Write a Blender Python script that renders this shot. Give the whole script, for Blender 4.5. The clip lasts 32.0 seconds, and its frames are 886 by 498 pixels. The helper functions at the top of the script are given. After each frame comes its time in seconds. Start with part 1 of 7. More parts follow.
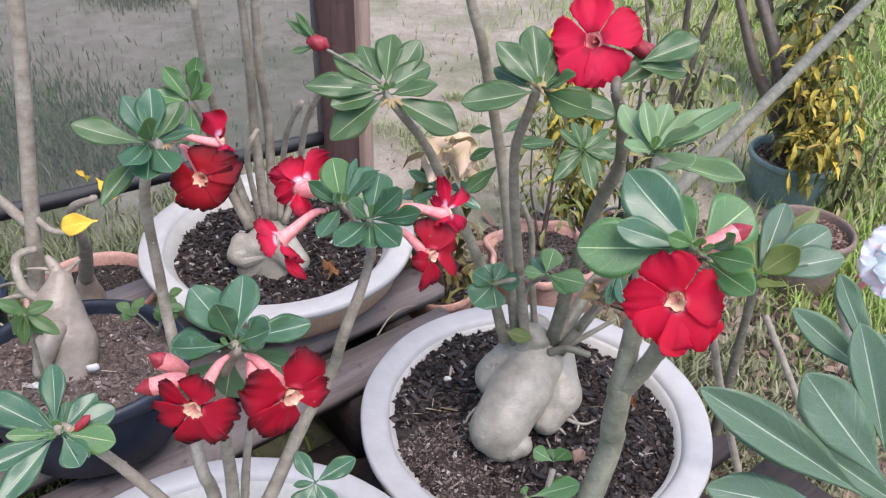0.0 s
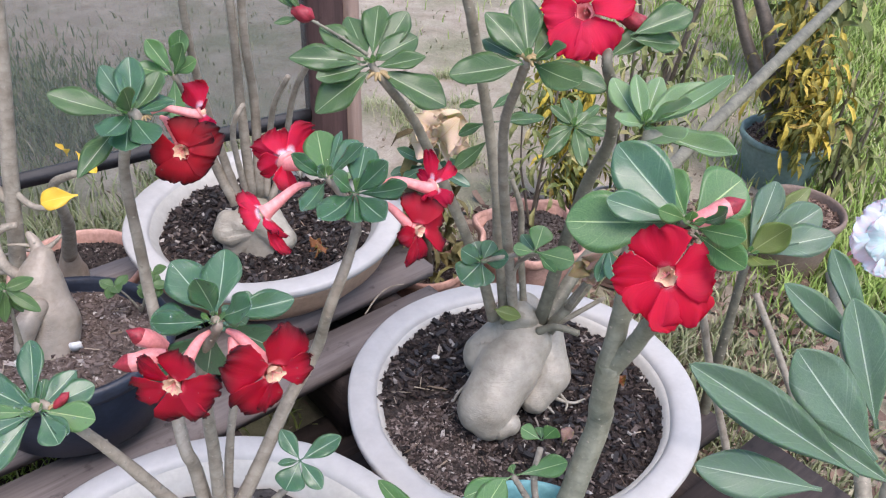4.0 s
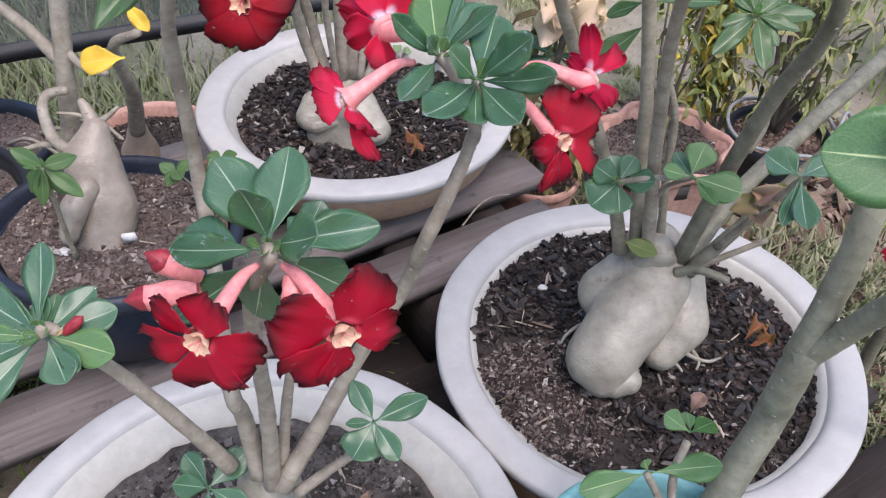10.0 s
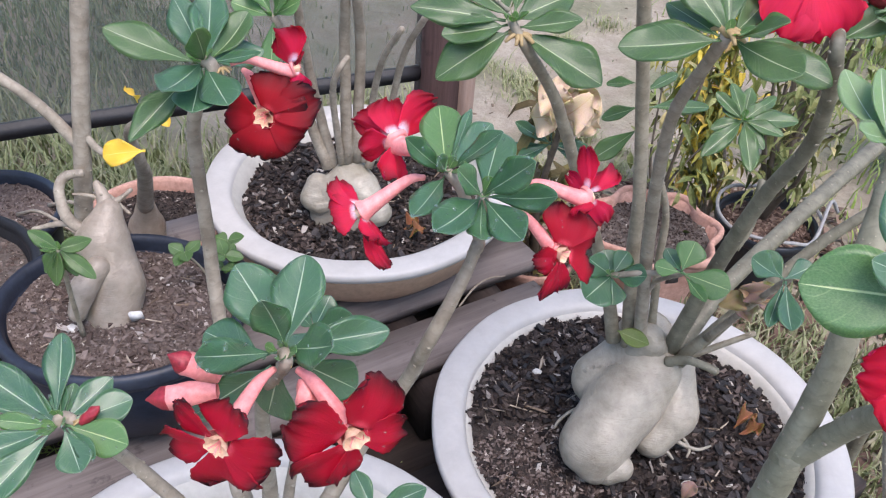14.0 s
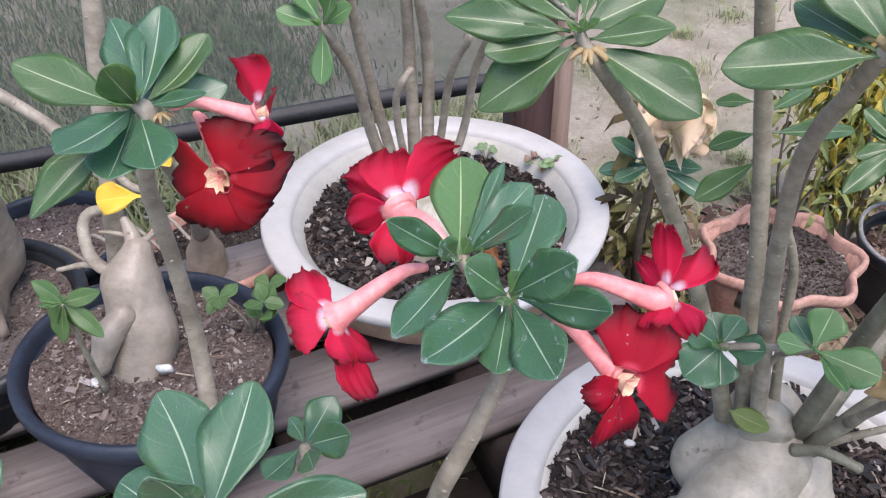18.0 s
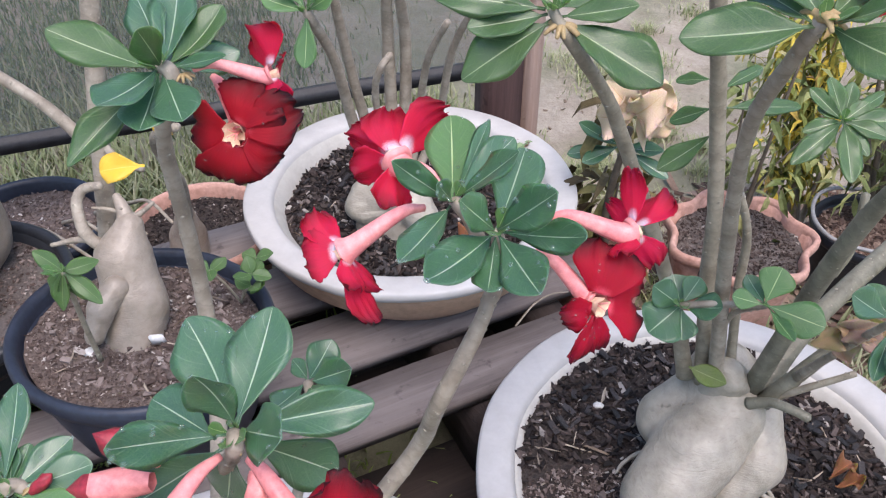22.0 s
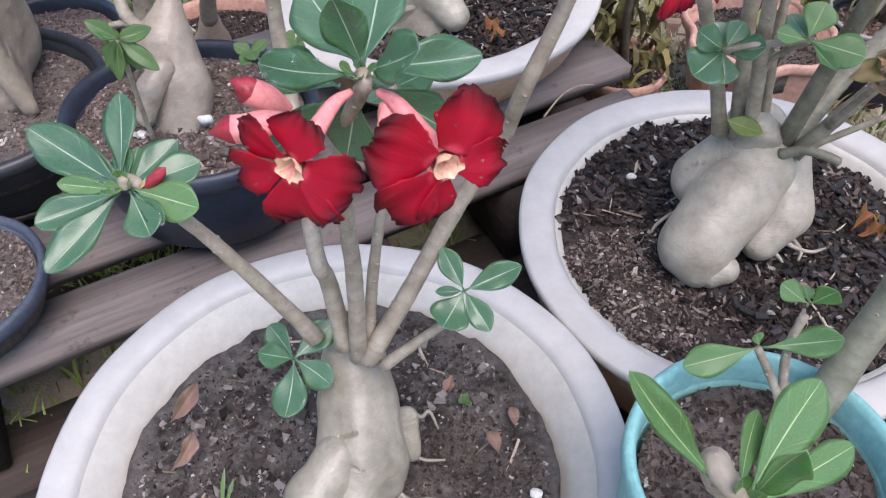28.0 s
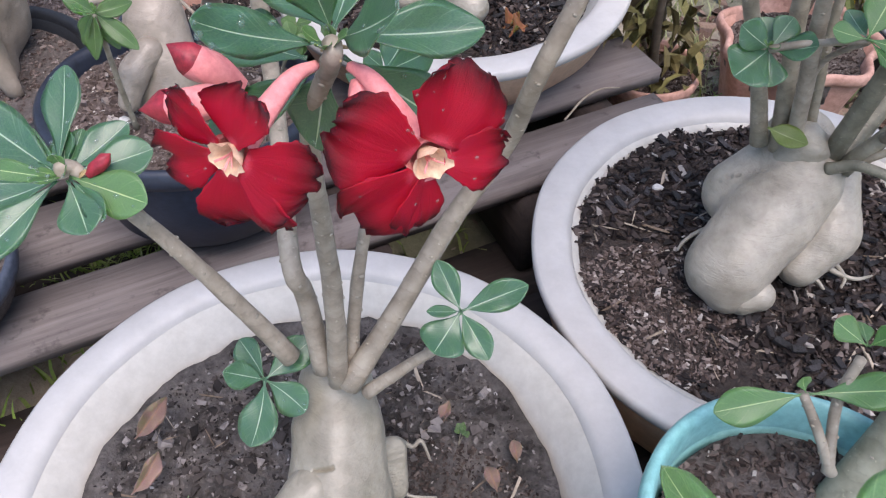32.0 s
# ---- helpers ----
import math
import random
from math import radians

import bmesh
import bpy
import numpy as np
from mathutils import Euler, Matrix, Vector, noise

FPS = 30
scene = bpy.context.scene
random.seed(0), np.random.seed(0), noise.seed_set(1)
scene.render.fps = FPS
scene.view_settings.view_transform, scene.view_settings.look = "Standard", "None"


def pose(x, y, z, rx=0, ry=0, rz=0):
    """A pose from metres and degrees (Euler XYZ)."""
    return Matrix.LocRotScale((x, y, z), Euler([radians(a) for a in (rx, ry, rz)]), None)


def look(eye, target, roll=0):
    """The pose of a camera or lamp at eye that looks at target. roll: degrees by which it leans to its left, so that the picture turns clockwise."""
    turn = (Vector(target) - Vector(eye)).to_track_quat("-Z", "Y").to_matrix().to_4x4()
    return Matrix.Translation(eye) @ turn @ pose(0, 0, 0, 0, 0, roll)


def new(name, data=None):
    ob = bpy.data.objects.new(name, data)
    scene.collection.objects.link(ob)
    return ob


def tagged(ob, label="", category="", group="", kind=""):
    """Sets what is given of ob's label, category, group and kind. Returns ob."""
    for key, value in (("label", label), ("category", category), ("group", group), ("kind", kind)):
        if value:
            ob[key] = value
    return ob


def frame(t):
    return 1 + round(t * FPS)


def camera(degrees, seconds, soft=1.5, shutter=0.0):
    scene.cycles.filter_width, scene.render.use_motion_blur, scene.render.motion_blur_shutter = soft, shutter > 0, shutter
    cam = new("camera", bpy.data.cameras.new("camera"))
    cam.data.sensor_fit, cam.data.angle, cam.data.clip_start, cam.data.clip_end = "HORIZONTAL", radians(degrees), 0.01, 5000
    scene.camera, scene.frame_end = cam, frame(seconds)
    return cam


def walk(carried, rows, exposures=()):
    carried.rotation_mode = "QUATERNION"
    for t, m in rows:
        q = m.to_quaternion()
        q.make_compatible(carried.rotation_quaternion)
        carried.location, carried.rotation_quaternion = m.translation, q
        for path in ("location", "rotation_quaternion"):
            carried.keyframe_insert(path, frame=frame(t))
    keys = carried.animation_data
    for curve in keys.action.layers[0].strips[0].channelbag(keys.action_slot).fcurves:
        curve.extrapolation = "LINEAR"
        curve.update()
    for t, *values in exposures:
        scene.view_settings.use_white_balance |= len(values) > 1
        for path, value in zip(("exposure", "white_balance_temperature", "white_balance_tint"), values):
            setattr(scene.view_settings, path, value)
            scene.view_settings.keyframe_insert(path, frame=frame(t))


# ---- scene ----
cam = camera(56.99, 32.0, 1.2, 0.3)
# seconds, eye, yaw to the left, pitch up, lean
ROWS = [
    (0, -0.1154, -0.7111, 0.9079, 0.00, -33.93, 1.63),
    (0.5, -0.1112, -0.7055, 0.9029, -0.01, -34.52, 0.52),
    (1, -0.1189, -0.7012, 0.9078, -0.17, -33.89, 1.60),
    (1.5, -0.1179, -0.6980, 0.9012, -0.33, -34.36, 1.13),
    (2, -0.1151, -0.7045, 0.9058, -0.64, -33.98, 1.11),
    (2.5, -0.1096, -0.7067, 0.9047, -0.92, -33.69, 0.87),
    (3, -0.1054, -0.7101, 0.9048, -0.60, -33.38, 0.97),
    (3.5, -0.1077, -0.7068, 0.9006, -0.37, -34.41, 1.56),
    (5.5, -0.1233, -0.6753, 0.8943, -2.60, -37.66, 4.32),
    (6, -0.1108, -0.6392, 0.8750, 4.86, -39.53, 2.60),
    (6.5, -0.0992, -0.6245, 0.8720, 8.80, -38.39, 3.01),
    (7, -0.1234, -0.6010, 0.8390, 7.81, -41.97, 1.99),
    (7.5, -0.1375, -0.5792, 0.8172, 7.06, -43.18, 1.84),
    (8, -0.1495, -0.5646, 0.8047, 7.79, -44.17, 1.67),
    (8.5, -0.1529, -0.5549, 0.7948, 7.28, -44.96, 2.16),
    (9, -0.1463, -0.5563, 0.7988, 6.71, -44.50, 2.34),
    (9.5, -0.1441, -0.5604, 0.8015, 6.89, -43.77, 2.39),
    (10, -0.1409, -0.5619, 0.8070, 6.67, -42.78, 2.70),
    (10.5, -0.1354, -0.5594, 0.8173, 6.06, -41.35, 3.32),
    (11, -0.1329, -0.5545, 0.8291, 6.17, -39.36, 3.85),
    (11.5, -0.1301, -0.5532, 0.8303, 5.52, -39.33, 4.12),
    (12, -0.1295, -0.5550, 0.8330, 5.88, -38.84, 3.63),
    (12.5, -0.1377, -0.5553, 0.8311, 6.53, -38.76, 3.36),
    (13, -0.1423, -0.5567, 0.8345, 6.37, -38.67, 4.10),
    (13.5, -0.1474, -0.5624, 0.8352, 6.73, -38.67, 4.08),
    (14, -0.1485, -0.5683, 0.8402, 6.28, -38.33, 4.24),
    (14.5, -0.1491, -0.5730, 0.8392, 6.49, -38.54, 4.22),
    (16.5, -0.1466, -0.5235, 0.8326, 9.39, -39.10, 2.48),
    (17, -0.1361, -0.4590, 0.7981, 14.60, -40.68, -0.78),
    (17.5, -0.1325, -0.4345, 0.7930, 16.79, -39.68, -1.87),
    (18, -0.1274, -0.4291, 0.7968, 16.88, -38.96, -1.86),
    (18.5, -0.1275, -0.4273, 0.7952, 16.92, -39.08, -1.95),
    (19, -0.1266, -0.4324, 0.7988, 16.42, -39.01, -1.55),
    (19.5, -0.1253, -0.4386, 0.7999, 15.97, -39.01, -1.32),
    (20, -0.1214, -0.4445, 0.8020, 15.86, -38.94, -1.41),
    (20.5, -0.1207, -0.4498, 0.8048, 15.72, -38.65, -1.32),
    (21, -0.1236, -0.4581, 0.8038, 14.92, -38.81, -0.79),
    (21.5, -0.1281, -0.4699, 0.8022, 14.59, -39.11, -0.63),
    (22, -0.1262, -0.4786, 0.8045, 13.84, -38.98, -0.26),
    (22.5, -0.1331, -0.4898, 0.8041, 13.69, -39.17, 0.19),
    (23, -0.1392, -0.5061, 0.8059, 13.33, -38.85, 0.36),
    (23.5, -0.1482, -0.5255, 0.8014, 13.22, -39.90, 0.36),
    (24, -0.1585, -0.5529, 0.8047, 10.76, -40.48, 0.91),
    (24.5, -0.1697, -0.5637, 0.7943, 10.14, -41.85, 1.05),
    (25, -0.1714, -0.5686, 0.7890, 9.45, -43.17, 1.32),
    (25.5, -0.1690, -0.5690, 0.7828, 10.17, -44.65, 0.99),
    (27.5, -0.1650, -0.5677, 0.7688, 11.87, -47.62, 0.56),
    (28, -0.1568, -0.5696, 0.7561, 12.98, -47.97, -1.57),
    (28.5, -0.1524, -0.5611, 0.7430, 13.45, -49.23, -1.61),
    (29, -0.1541, -0.5614, 0.7319, 14.77, -50.61, -2.20),
    (29.5, -0.1571, -0.5640, 0.7286, 14.71, -51.08, -1.95),
    (30, -0.1587, -0.5655, 0.7280, 14.45, -51.26, -1.66),
    (30.5, -0.1558, -0.5658, 0.7325, 14.78, -51.07, -1.87),
    (31, -0.1541, -0.5653, 0.7378, 14.81, -50.54, -1.68),
    (31.5, -0.1550, -0.5477, 0.7244, 13.37, -47.27, 0.34),
    (32, -0.1562, -0.5192, 0.7081, 14.87, -47.61, -0.63),
]


def aimed(x, y, z, yaw, pitch, roll):
    a, b = radians(yaw), radians(pitch)
    return look((x, y, z), (x - math.sin(a) * math.cos(b), y + math.cos(a) * math.cos(b), z + math.sin(b)), roll)


# the clip's camera dims a little when the pale bowls fill its picture
walk(cam, [(r[0], aimed(*r[1:])) for r in ROWS], [(0, 1.02), (6, 1.03), (7.5, 0.97), (9, 0.87), (10, 0.9), (11.5, 0.97), (13, 1.04), (25, 1.04), (29, 1.0), (32, 0.98)])

# ---- light ----
world = bpy.data.worlds.new("world")
scene.world = world
world.use_nodes = True
wt = world.node_tree
sky = wt.nodes.new("ShaderNodeTexSky")
sky.sky_type, sky.sun_disc = "NISHITA", False
sky.sun_elevation, sky.sun_rotation = radians(66), radians(145)
sky.dust_density, sky.air_density, sky.ozone_density = 1.8, 1.0, 2.6
wt.nodes["Background"].inputs["Strength"].default_value = 0.15
wt.links.new(sky.outputs["Color"], wt.nodes["Background"].inputs["Color"])
sun = new("sun", bpy.data.lights.new("sun", "SUN"))
sun.data.energy, sun.data.angle, sun.data.color = 1.65, radians(38), (1.0, 0.875, 0.865)
sun.matrix_world = look((0.7, -1.0, 2.75), (0, 0, 0))
scene.view_settings.exposure = 1.0


# ---- materials ----
def material(name, rough=0.6, metal=0.0):
    m = bpy.data.materials.new(name)
    m.use_nodes = True
    b = m.node_tree.nodes["Principled BSDF"]
    b.inputs["Roughness"].default_value, b.inputs["Metallic"].default_value = rough, metal
    return m, m.node_tree, b


def add(nt, kind, **values):
    n = nt.nodes.new(kind)
    for key, value in values.items():
        n.inputs[key].default_value = value
    return n


def noise_tex(nt, scale, detail=4.0, rough=0.6, space="Object"):
    n = add(nt, "ShaderNodeTexNoise", Scale=scale, Detail=detail, Roughness=rough)
    c = nt.nodes.new("ShaderNodeTexCoord")
    nt.links.new(c.outputs[space], n.inputs["Vector"])
    return n


def ramp(nt, source, stops):
    r = nt.nodes.new("ShaderNodeValToRGB")
    el = r.color_ramp.elements
    while len(el) < len(stops):
        el.new(0.5)
    for e, (p, c) in zip(el, stops):
        e.position, e.color = p, (*c, 1)
    nt.links.new(source, r.inputs["Fac"])
    return r.outputs["Color"]


def mix(nt, fac, a, b, mode="MIX"):
    n = nt.nodes.new("ShaderNodeMix")
    n.data_type, n.blend_type = "RGBA", mode
    for socket, value in ((n.inputs[0], fac), (n.inputs[6], a), (n.inputs[7], b)):
        if isinstance(value, bpy.types.NodeSocket):
            nt.links.new(value, socket)
        else:
            socket.default_value = value if isinstance(value, (int, float)) else (*value, 1)
    return n.outputs[2]


def math_node(nt, op, a, b=0.0, clamp=False):
    n = nt.nodes.new("ShaderNodeMath")
    n.operation, n.use_clamp = op, clamp
    for socket, value in zip(n.inputs, (a, b)):
        if isinstance(value, bpy.types.NodeSocket):
            nt.links.new(value, socket)
        else:
            socket.default_value = value
    return n.outputs[0]


def bump(nt, b, height, strength, distance):
    n = add(nt, "ShaderNodeBump", Strength=strength, Distance=distance)
    nt.links.new(height, n.inputs["Height"])
    nt.links.new(n.outputs["Normal"], b.inputs["Normal"])


def mottled(name, dark, light, scale, rough=0.7, fine=6.0, bump_by=0.3, depth=0.002, spread=(0.3, 0.7), vary=0.0, grime=0.6):
    """A two-scale mottled surface: broad stains and a fine grain that also gives relief."""
    m, nt, b = material(name, rough)
    broad, grain = noise_tex(nt, scale), noise_tex(nt, scale * fine, 6.0, 0.7)
    c = ramp(nt, broad.outputs["Fac"], ((spread[0], dark), (spread[1], light)))
    c = mix(nt, 0.45, c, ramp(nt, grain.outputs["Fac"], ((0.3, [v * grime for v in dark]), (0.7, [min(1, v * 1.15) for v in light]))), "MIX")
    if vary:
        info = nt.nodes.new("ShaderNodeObjectInfo")
        hsv = nt.nodes.new("ShaderNodeHueSaturation")
        nt.links.new(math_node(nt, "ADD", math_node(nt, "MULTIPLY", info.outputs["Random"], vary * 2), 1 - vary), hsv.inputs["Value"])
        nt.links.new(c, hsv.inputs["Color"])
        c = hsv.outputs["Color"]
    nt.links.new(c, b.inputs["Base Color"])
    bump(nt, b, grain.outputs["Fac"], bump_by, depth)
    return m


def leaf_material(name, deep, fresh, rib, rough=0.42, pale=0.15, sheen=0.34):
    """Leaf blade: pale midrib and faint side veins along the blade's own coordinates, blotches, a little light through."""
    m, nt, b = material(name, rough)
    uv = nt.nodes.new("ShaderNodeUVMap")
    sep = nt.nodes.new("ShaderNodeSeparateXYZ")
    nt.links.new(uv.outputs["UV"], sep.inputs[0])
    u, v = sep.outputs["X"], sep.outputs["Y"]
    off = math_node(nt, "ABSOLUTE", math_node(nt, "SUBTRACT", u, 0.5))
    width = math_node(nt, "SUBTRACT", 0.028, math_node(nt, "MULTIPLY", v, 0.017))
    mid = math_node(nt, "SUBTRACT", 1.0, math_node(nt, "DIVIDE", off, width), True)
    vein = add(nt, "ShaderNodeTexNoise", Scale=1.0, Detail=2.0)
    slant = nt.nodes.new("ShaderNodeCombineXYZ")
    nt.links.new(math_node(nt, "MULTIPLY", math_node(nt, "SUBTRACT", v, math_node(nt, "MULTIPLY", off, 0.6)), 34.0), slant.inputs[0])
    nt.links.new(math_node(nt, "MULTIPLY", u, 1.6), slant.inputs[1])
    nt.links.new(slant.outputs[0], vein.inputs["Vector"])
    side = math_node(nt, "MULTIPLY", math_node(nt, "SUBTRACT", vein.outputs["Fac"], 0.56, True), 0.9)
    edge = math_node(nt, "MULTIPLY", math_node(nt, "SUBTRACT", off, 0.475), 14.0, True)
    broad = noise_tex(nt, 60.0)
    info = nt.nodes.new("ShaderNodeObjectInfo")
    c = mix(nt, ramp(nt, broad.outputs["Fac"], ((0.35, (0, 0, 0)), (0.7, (1, 1, 1)))), deep, fresh)
    c = mix(nt, math_node(nt, "MULTIPLY", info.outputs["Random"], 0.55), c, fresh)
    c = mix(nt, math_node(nt, "ADD", side, math_node(nt, "MULTIPLY", edge, 0.3)), c, rib)
    c = mix(nt, math_node(nt, "MULTIPLY", math_node(nt, "POWER", mid, 0.45), 0.95), c, rib)
    nt.links.new(c, b.inputs["Base Color"])
    gloss = noise_tex(nt, 120.0, 2.0)
    nt.links.new(math_node(nt, "ADD", math_node(nt, "MULTIPLY", gloss.outputs["Fac"], 0.12), rough - 0.04), b.inputs["Roughness"])
    b.inputs["Subsurface Weight"].default_value, b.inputs["Subsurface Scale"].default_value = 0.25, 0.003
    b.inputs["Subsurface Radius"].default_value = (0.5, 1.0, 0.2)
    b.inputs["Specular IOR Level"].default_value = sheen
    b.inputs["Coat Weight"].default_value, b.inputs["Coat Roughness"].default_value = pale, 0.18
    h = math_node(nt, "SUBTRACT", math_node(nt, "MULTIPLY", broad.outputs["Fac"], 0.25), math_node(nt, "ADD", mid, side))
    bump(nt, b, h, 0.3, 0.0006)
    return m


def petal_material(name, heart, body, margin, start=0.1, inner=0.58):
    """Petal: pale at the throat, saturated across the blade, near black at the ruffled margin, streaked lengthwise."""
    m, nt, b = material(name, 0.62)
    uv = nt.nodes.new("ShaderNodeUVMap")
    sep = nt.nodes.new("ShaderNodeSeparateXYZ")
    nt.links.new(uv.outputs["UV"], sep.inputs[0])
    u, v = sep.outputs["X"], sep.outputs["Y"]
    n = noise_tex(nt, 90.0)
    streak = add(nt, "ShaderNodeTexNoise", Scale=1.0, Detail=3.0)
    stretch = add(nt, "ShaderNodeMapping", Scale=(26.0, 2.0, 1.0))
    nt.links.new(uv.outputs["UV"], stretch.inputs["Vector"])
    nt.links.new(stretch.outputs["Vector"], streak.inputs["Vector"])
    off = math_node(nt, "ABSOLUTE", math_node(nt, "SUBTRACT", u, 0.5))
    reach = math_node(nt, "ADD", v, math_node(nt, "MULTIPLY", math_node(nt, "POWER", off, 2.0), 0.8))
    reach = math_node(nt, "ADD", reach, math_node(nt, "MULTIPLY", math_node(nt, "SUBTRACT", n.outputs["Fac"], 0.5), 0.25))
    c = ramp(nt, reach, ((start, heart), (start + 0.16, body), (inner, body), (1.0, margin)))
    c = mix(nt, 0.35, c, ramp(nt, streak.outputs["Fac"], ((0.3, (0.7, 0.66, 0.66)), (0.7, (1, 1, 1)))), "MULTIPLY")
    nt.links.new(c, b.inputs["Base Color"])
    b.inputs["Specular IOR Level"].default_value = 0.22
    b.inputs["Subsurface Weight"].default_value, b.inputs["Subsurface Scale"].default_value = 0.6, 0.005
    b.inputs["Subsurface Radius"].default_value = (1.0, 0.2, 0.25)
    bump(nt, b, math_node(nt, "ADD", streak.outputs["Fac"], math_node(nt, "MULTIPLY", n.outputs["Fac"], 0.6)), 0.3, 0.0008)
    return m


def bark_material(name, base, light, ring):
    """Smooth young bark: blotches, ring scars across the stem, flecks."""
    m, nt, b = material(name, 0.52)
    broad, fleck = noise_tex(nt, 70.0), noise_tex(nt, 420.0, 3.0)
    uv = nt.nodes.new("ShaderNodeUVMap")
    sep = nt.nodes.new("ShaderNodeSeparateXYZ")
    nt.links.new(uv.outputs["UV"], sep.inputs[0])
    wob = math_node(nt, "ADD", math_node(nt, "MULTIPLY", sep.outputs["Y"], 300.0), math_node(nt, "MULTIPLY", broad.outputs["Fac"], 9.0))
    rings = math_node(nt, "POWER", math_node(nt, "ABSOLUTE", math_node(nt, "SINE", wob)), 18.0)
    c = ramp(nt, broad.outputs["Fac"], ((0.32, base), (0.68, light)))
    c = mix(nt, math_node(nt, "MULTIPLY", rings, 0.2), c, ring)
    c = mix(nt, ramp(nt, fleck.outputs["Fac"], ((0.66, (0, 0, 0)), (0.76, (0.6, 0.6, 0.6)))), c, [min(1, x * 1.8) for x in light])
    nt.links.new(c, b.inputs["Base Color"])
    bump(nt, b, math_node(nt, "ADD", math_node(nt, "MULTIPLY", rings, -0.25), fleck.outputs["Fac"]), 0.4, 0.0007)
    return m


def caudex_material(name, dark, light, lined=0.2):
    """Swollen trunk skin: pale and waxy, with warm and greenish patches, cross wrinkles and dark scars."""
    m, nt, b = material(name, 0.46)
    broad, mid, fine = noise_tex(nt, 26.0), noise_tex(nt, 120.0, 6.0), noise_tex(nt, 420.0, 3.0)
    tint = noise_tex(nt, 34.0, 3.0)
    geo = nt.nodes.new("ShaderNodeTexCoord")
    warp = add(nt, "ShaderNodeMapping", Scale=(70.0, 70.0, 420.0))
    nt.links.new(geo.outputs["Object"], warp.inputs["Vector"])
    wrinkle = add(nt, "ShaderNodeTexNoise", Scale=1.0, Detail=4.0, Distortion=1.6)
    nt.links.new(warp.outputs["Vector"], wrinkle.inputs["Vector"])
    c = ramp(nt, broad.outputs["Fac"], ((0.34, dark), (0.62, light)))
    c = mix(nt, ramp(nt, tint.outputs["Fac"], ((0.5, (0, 0, 0)), (0.72, (0.5, 0.5, 0.5)))), c, (dark[0] * 0.72, dark[1] * 0.8, dark[2] * 0.74))
    c = mix(nt, 0.22, c, ramp(nt, mid.outputs["Fac"], ((0.32, [v * 0.6 for v in dark]), (0.6, light))))
    c = mix(nt, ramp(nt, wrinkle.outputs["Fac"], ((0.3, (lined, lined, lined)), (0.42, (0, 0, 0)))), c, [v * 0.55 for v in dark])
    c = mix(nt, ramp(nt, fine.outputs["Fac"], ((0.74, (0, 0, 0)), (0.84, (0.5, 0.5, 0.5)))), c, [v * 0.35 for v in dark])
    nt.links.new(c, b.inputs["Base Color"])
    bump(nt, b, math_node(nt, "ADD", math_node(nt, "MULTIPLY", wrinkle.outputs["Fac"], lined * 2), math_node(nt, "MULTIPLY", mid.outputs["Fac"], 0.8)), 0.8, 0.0018)
    b.inputs["Coat Weight"].default_value, b.inputs["Coat Roughness"].default_value = 0.3, 0.3
    return m


def wood_material(name, dark, light, stain):
    """Weathered grey-brown timber, grain along the piece's own length."""
    m, nt, b = material(name, 0.85)
    co = nt.nodes.new("ShaderNodeTexCoord")
    sc = add(nt, "ShaderNodeMapping", Scale=(3.0, 60.0, 60.0))
    nt.links.new(co.outputs["Object"], sc.inputs["Vector"])
    grain = add(nt, "ShaderNodeTexNoise", Scale=2.0, Detail=6.0, Roughness=0.65, Distortion=0.4)
    nt.links.new(sc.outputs["Vector"], grain.inputs["Vector"])
    broad, dirt = noise_tex(nt, 9.0), noise_tex(nt, 45.0, 5.0)
    c = ramp(nt, grain.outputs["Fac"], ((0.3, dark), (0.7, light)))
    c = mix(nt, ramp(nt, broad.outputs["Fac"], ((0.45, (0, 0, 0)), (0.75, (0.6, 0.6, 0.6)))), c, stain)
    c = mix(nt, ramp(nt, dirt.outputs["Fac"], ((0.6, (0, 0, 0)), (0.72, (0.75, 0.75, 0.75)))), c, [v * 0.45 for v in dark])
    nt.links.new(c, b.inputs["Base Color"])
    bump(nt, b, math_node(nt, "ADD", grain.outputs["Fac"], math_node(nt, "MULTIPLY", dirt.outputs["Fac"], 0.4)), 0.6, 0.002)
    return m


def chips_material(name, stops, rough=0.8):
    """Loose bits, each with a tone of its own."""
    m, nt, b = material(name, rough)
    b.inputs["Specular IOR Level"].default_value = 0.2
    geo = nt.nodes.new("ShaderNodeNewGeometry")
    n = noise_tex(nt, 260.0)
    c = ramp(nt, geo.outputs["Random Per Island"], stops)
    c = mix(nt, 0.5, c, ramp(nt, n.outputs["Fac"], ((0.3, (0.45, 0.45, 0.45)), (0.7, (1, 1, 1)))), "MULTIPLY")
    nt.links.new(c, b.inputs["Base Color"])
    bump(nt, b, n.outputs["Fac"], 0.5, 0.001)
    return m


LEAF = leaf_material("leaf_green", (0.028, 0.086, 0.05), (0.072, 0.15, 0.078), (0.38, 0.48, 0.34), 0.36, 0.25, 0.5)
LEAF_DULL = leaf_material("leaf_dull_green", (0.034, 0.08, 0.034), (0.083, 0.14, 0.052), (0.36, 0.43, 0.26), 0.42, 0.17)
LEAF_WEED = leaf_material("leaf_weed", (0.045, 0.095, 0.03), (0.085, 0.145, 0.05), (0.17, 0.24, 0.11), 0.5, 0.1)
LEAF_SAGE = leaf_material("leaf_sage_green", (0.075, 0.13, 0.085), (0.115, 0.18, 0.115), (0.42, 0.5, 0.38), 0.48, 0.1)
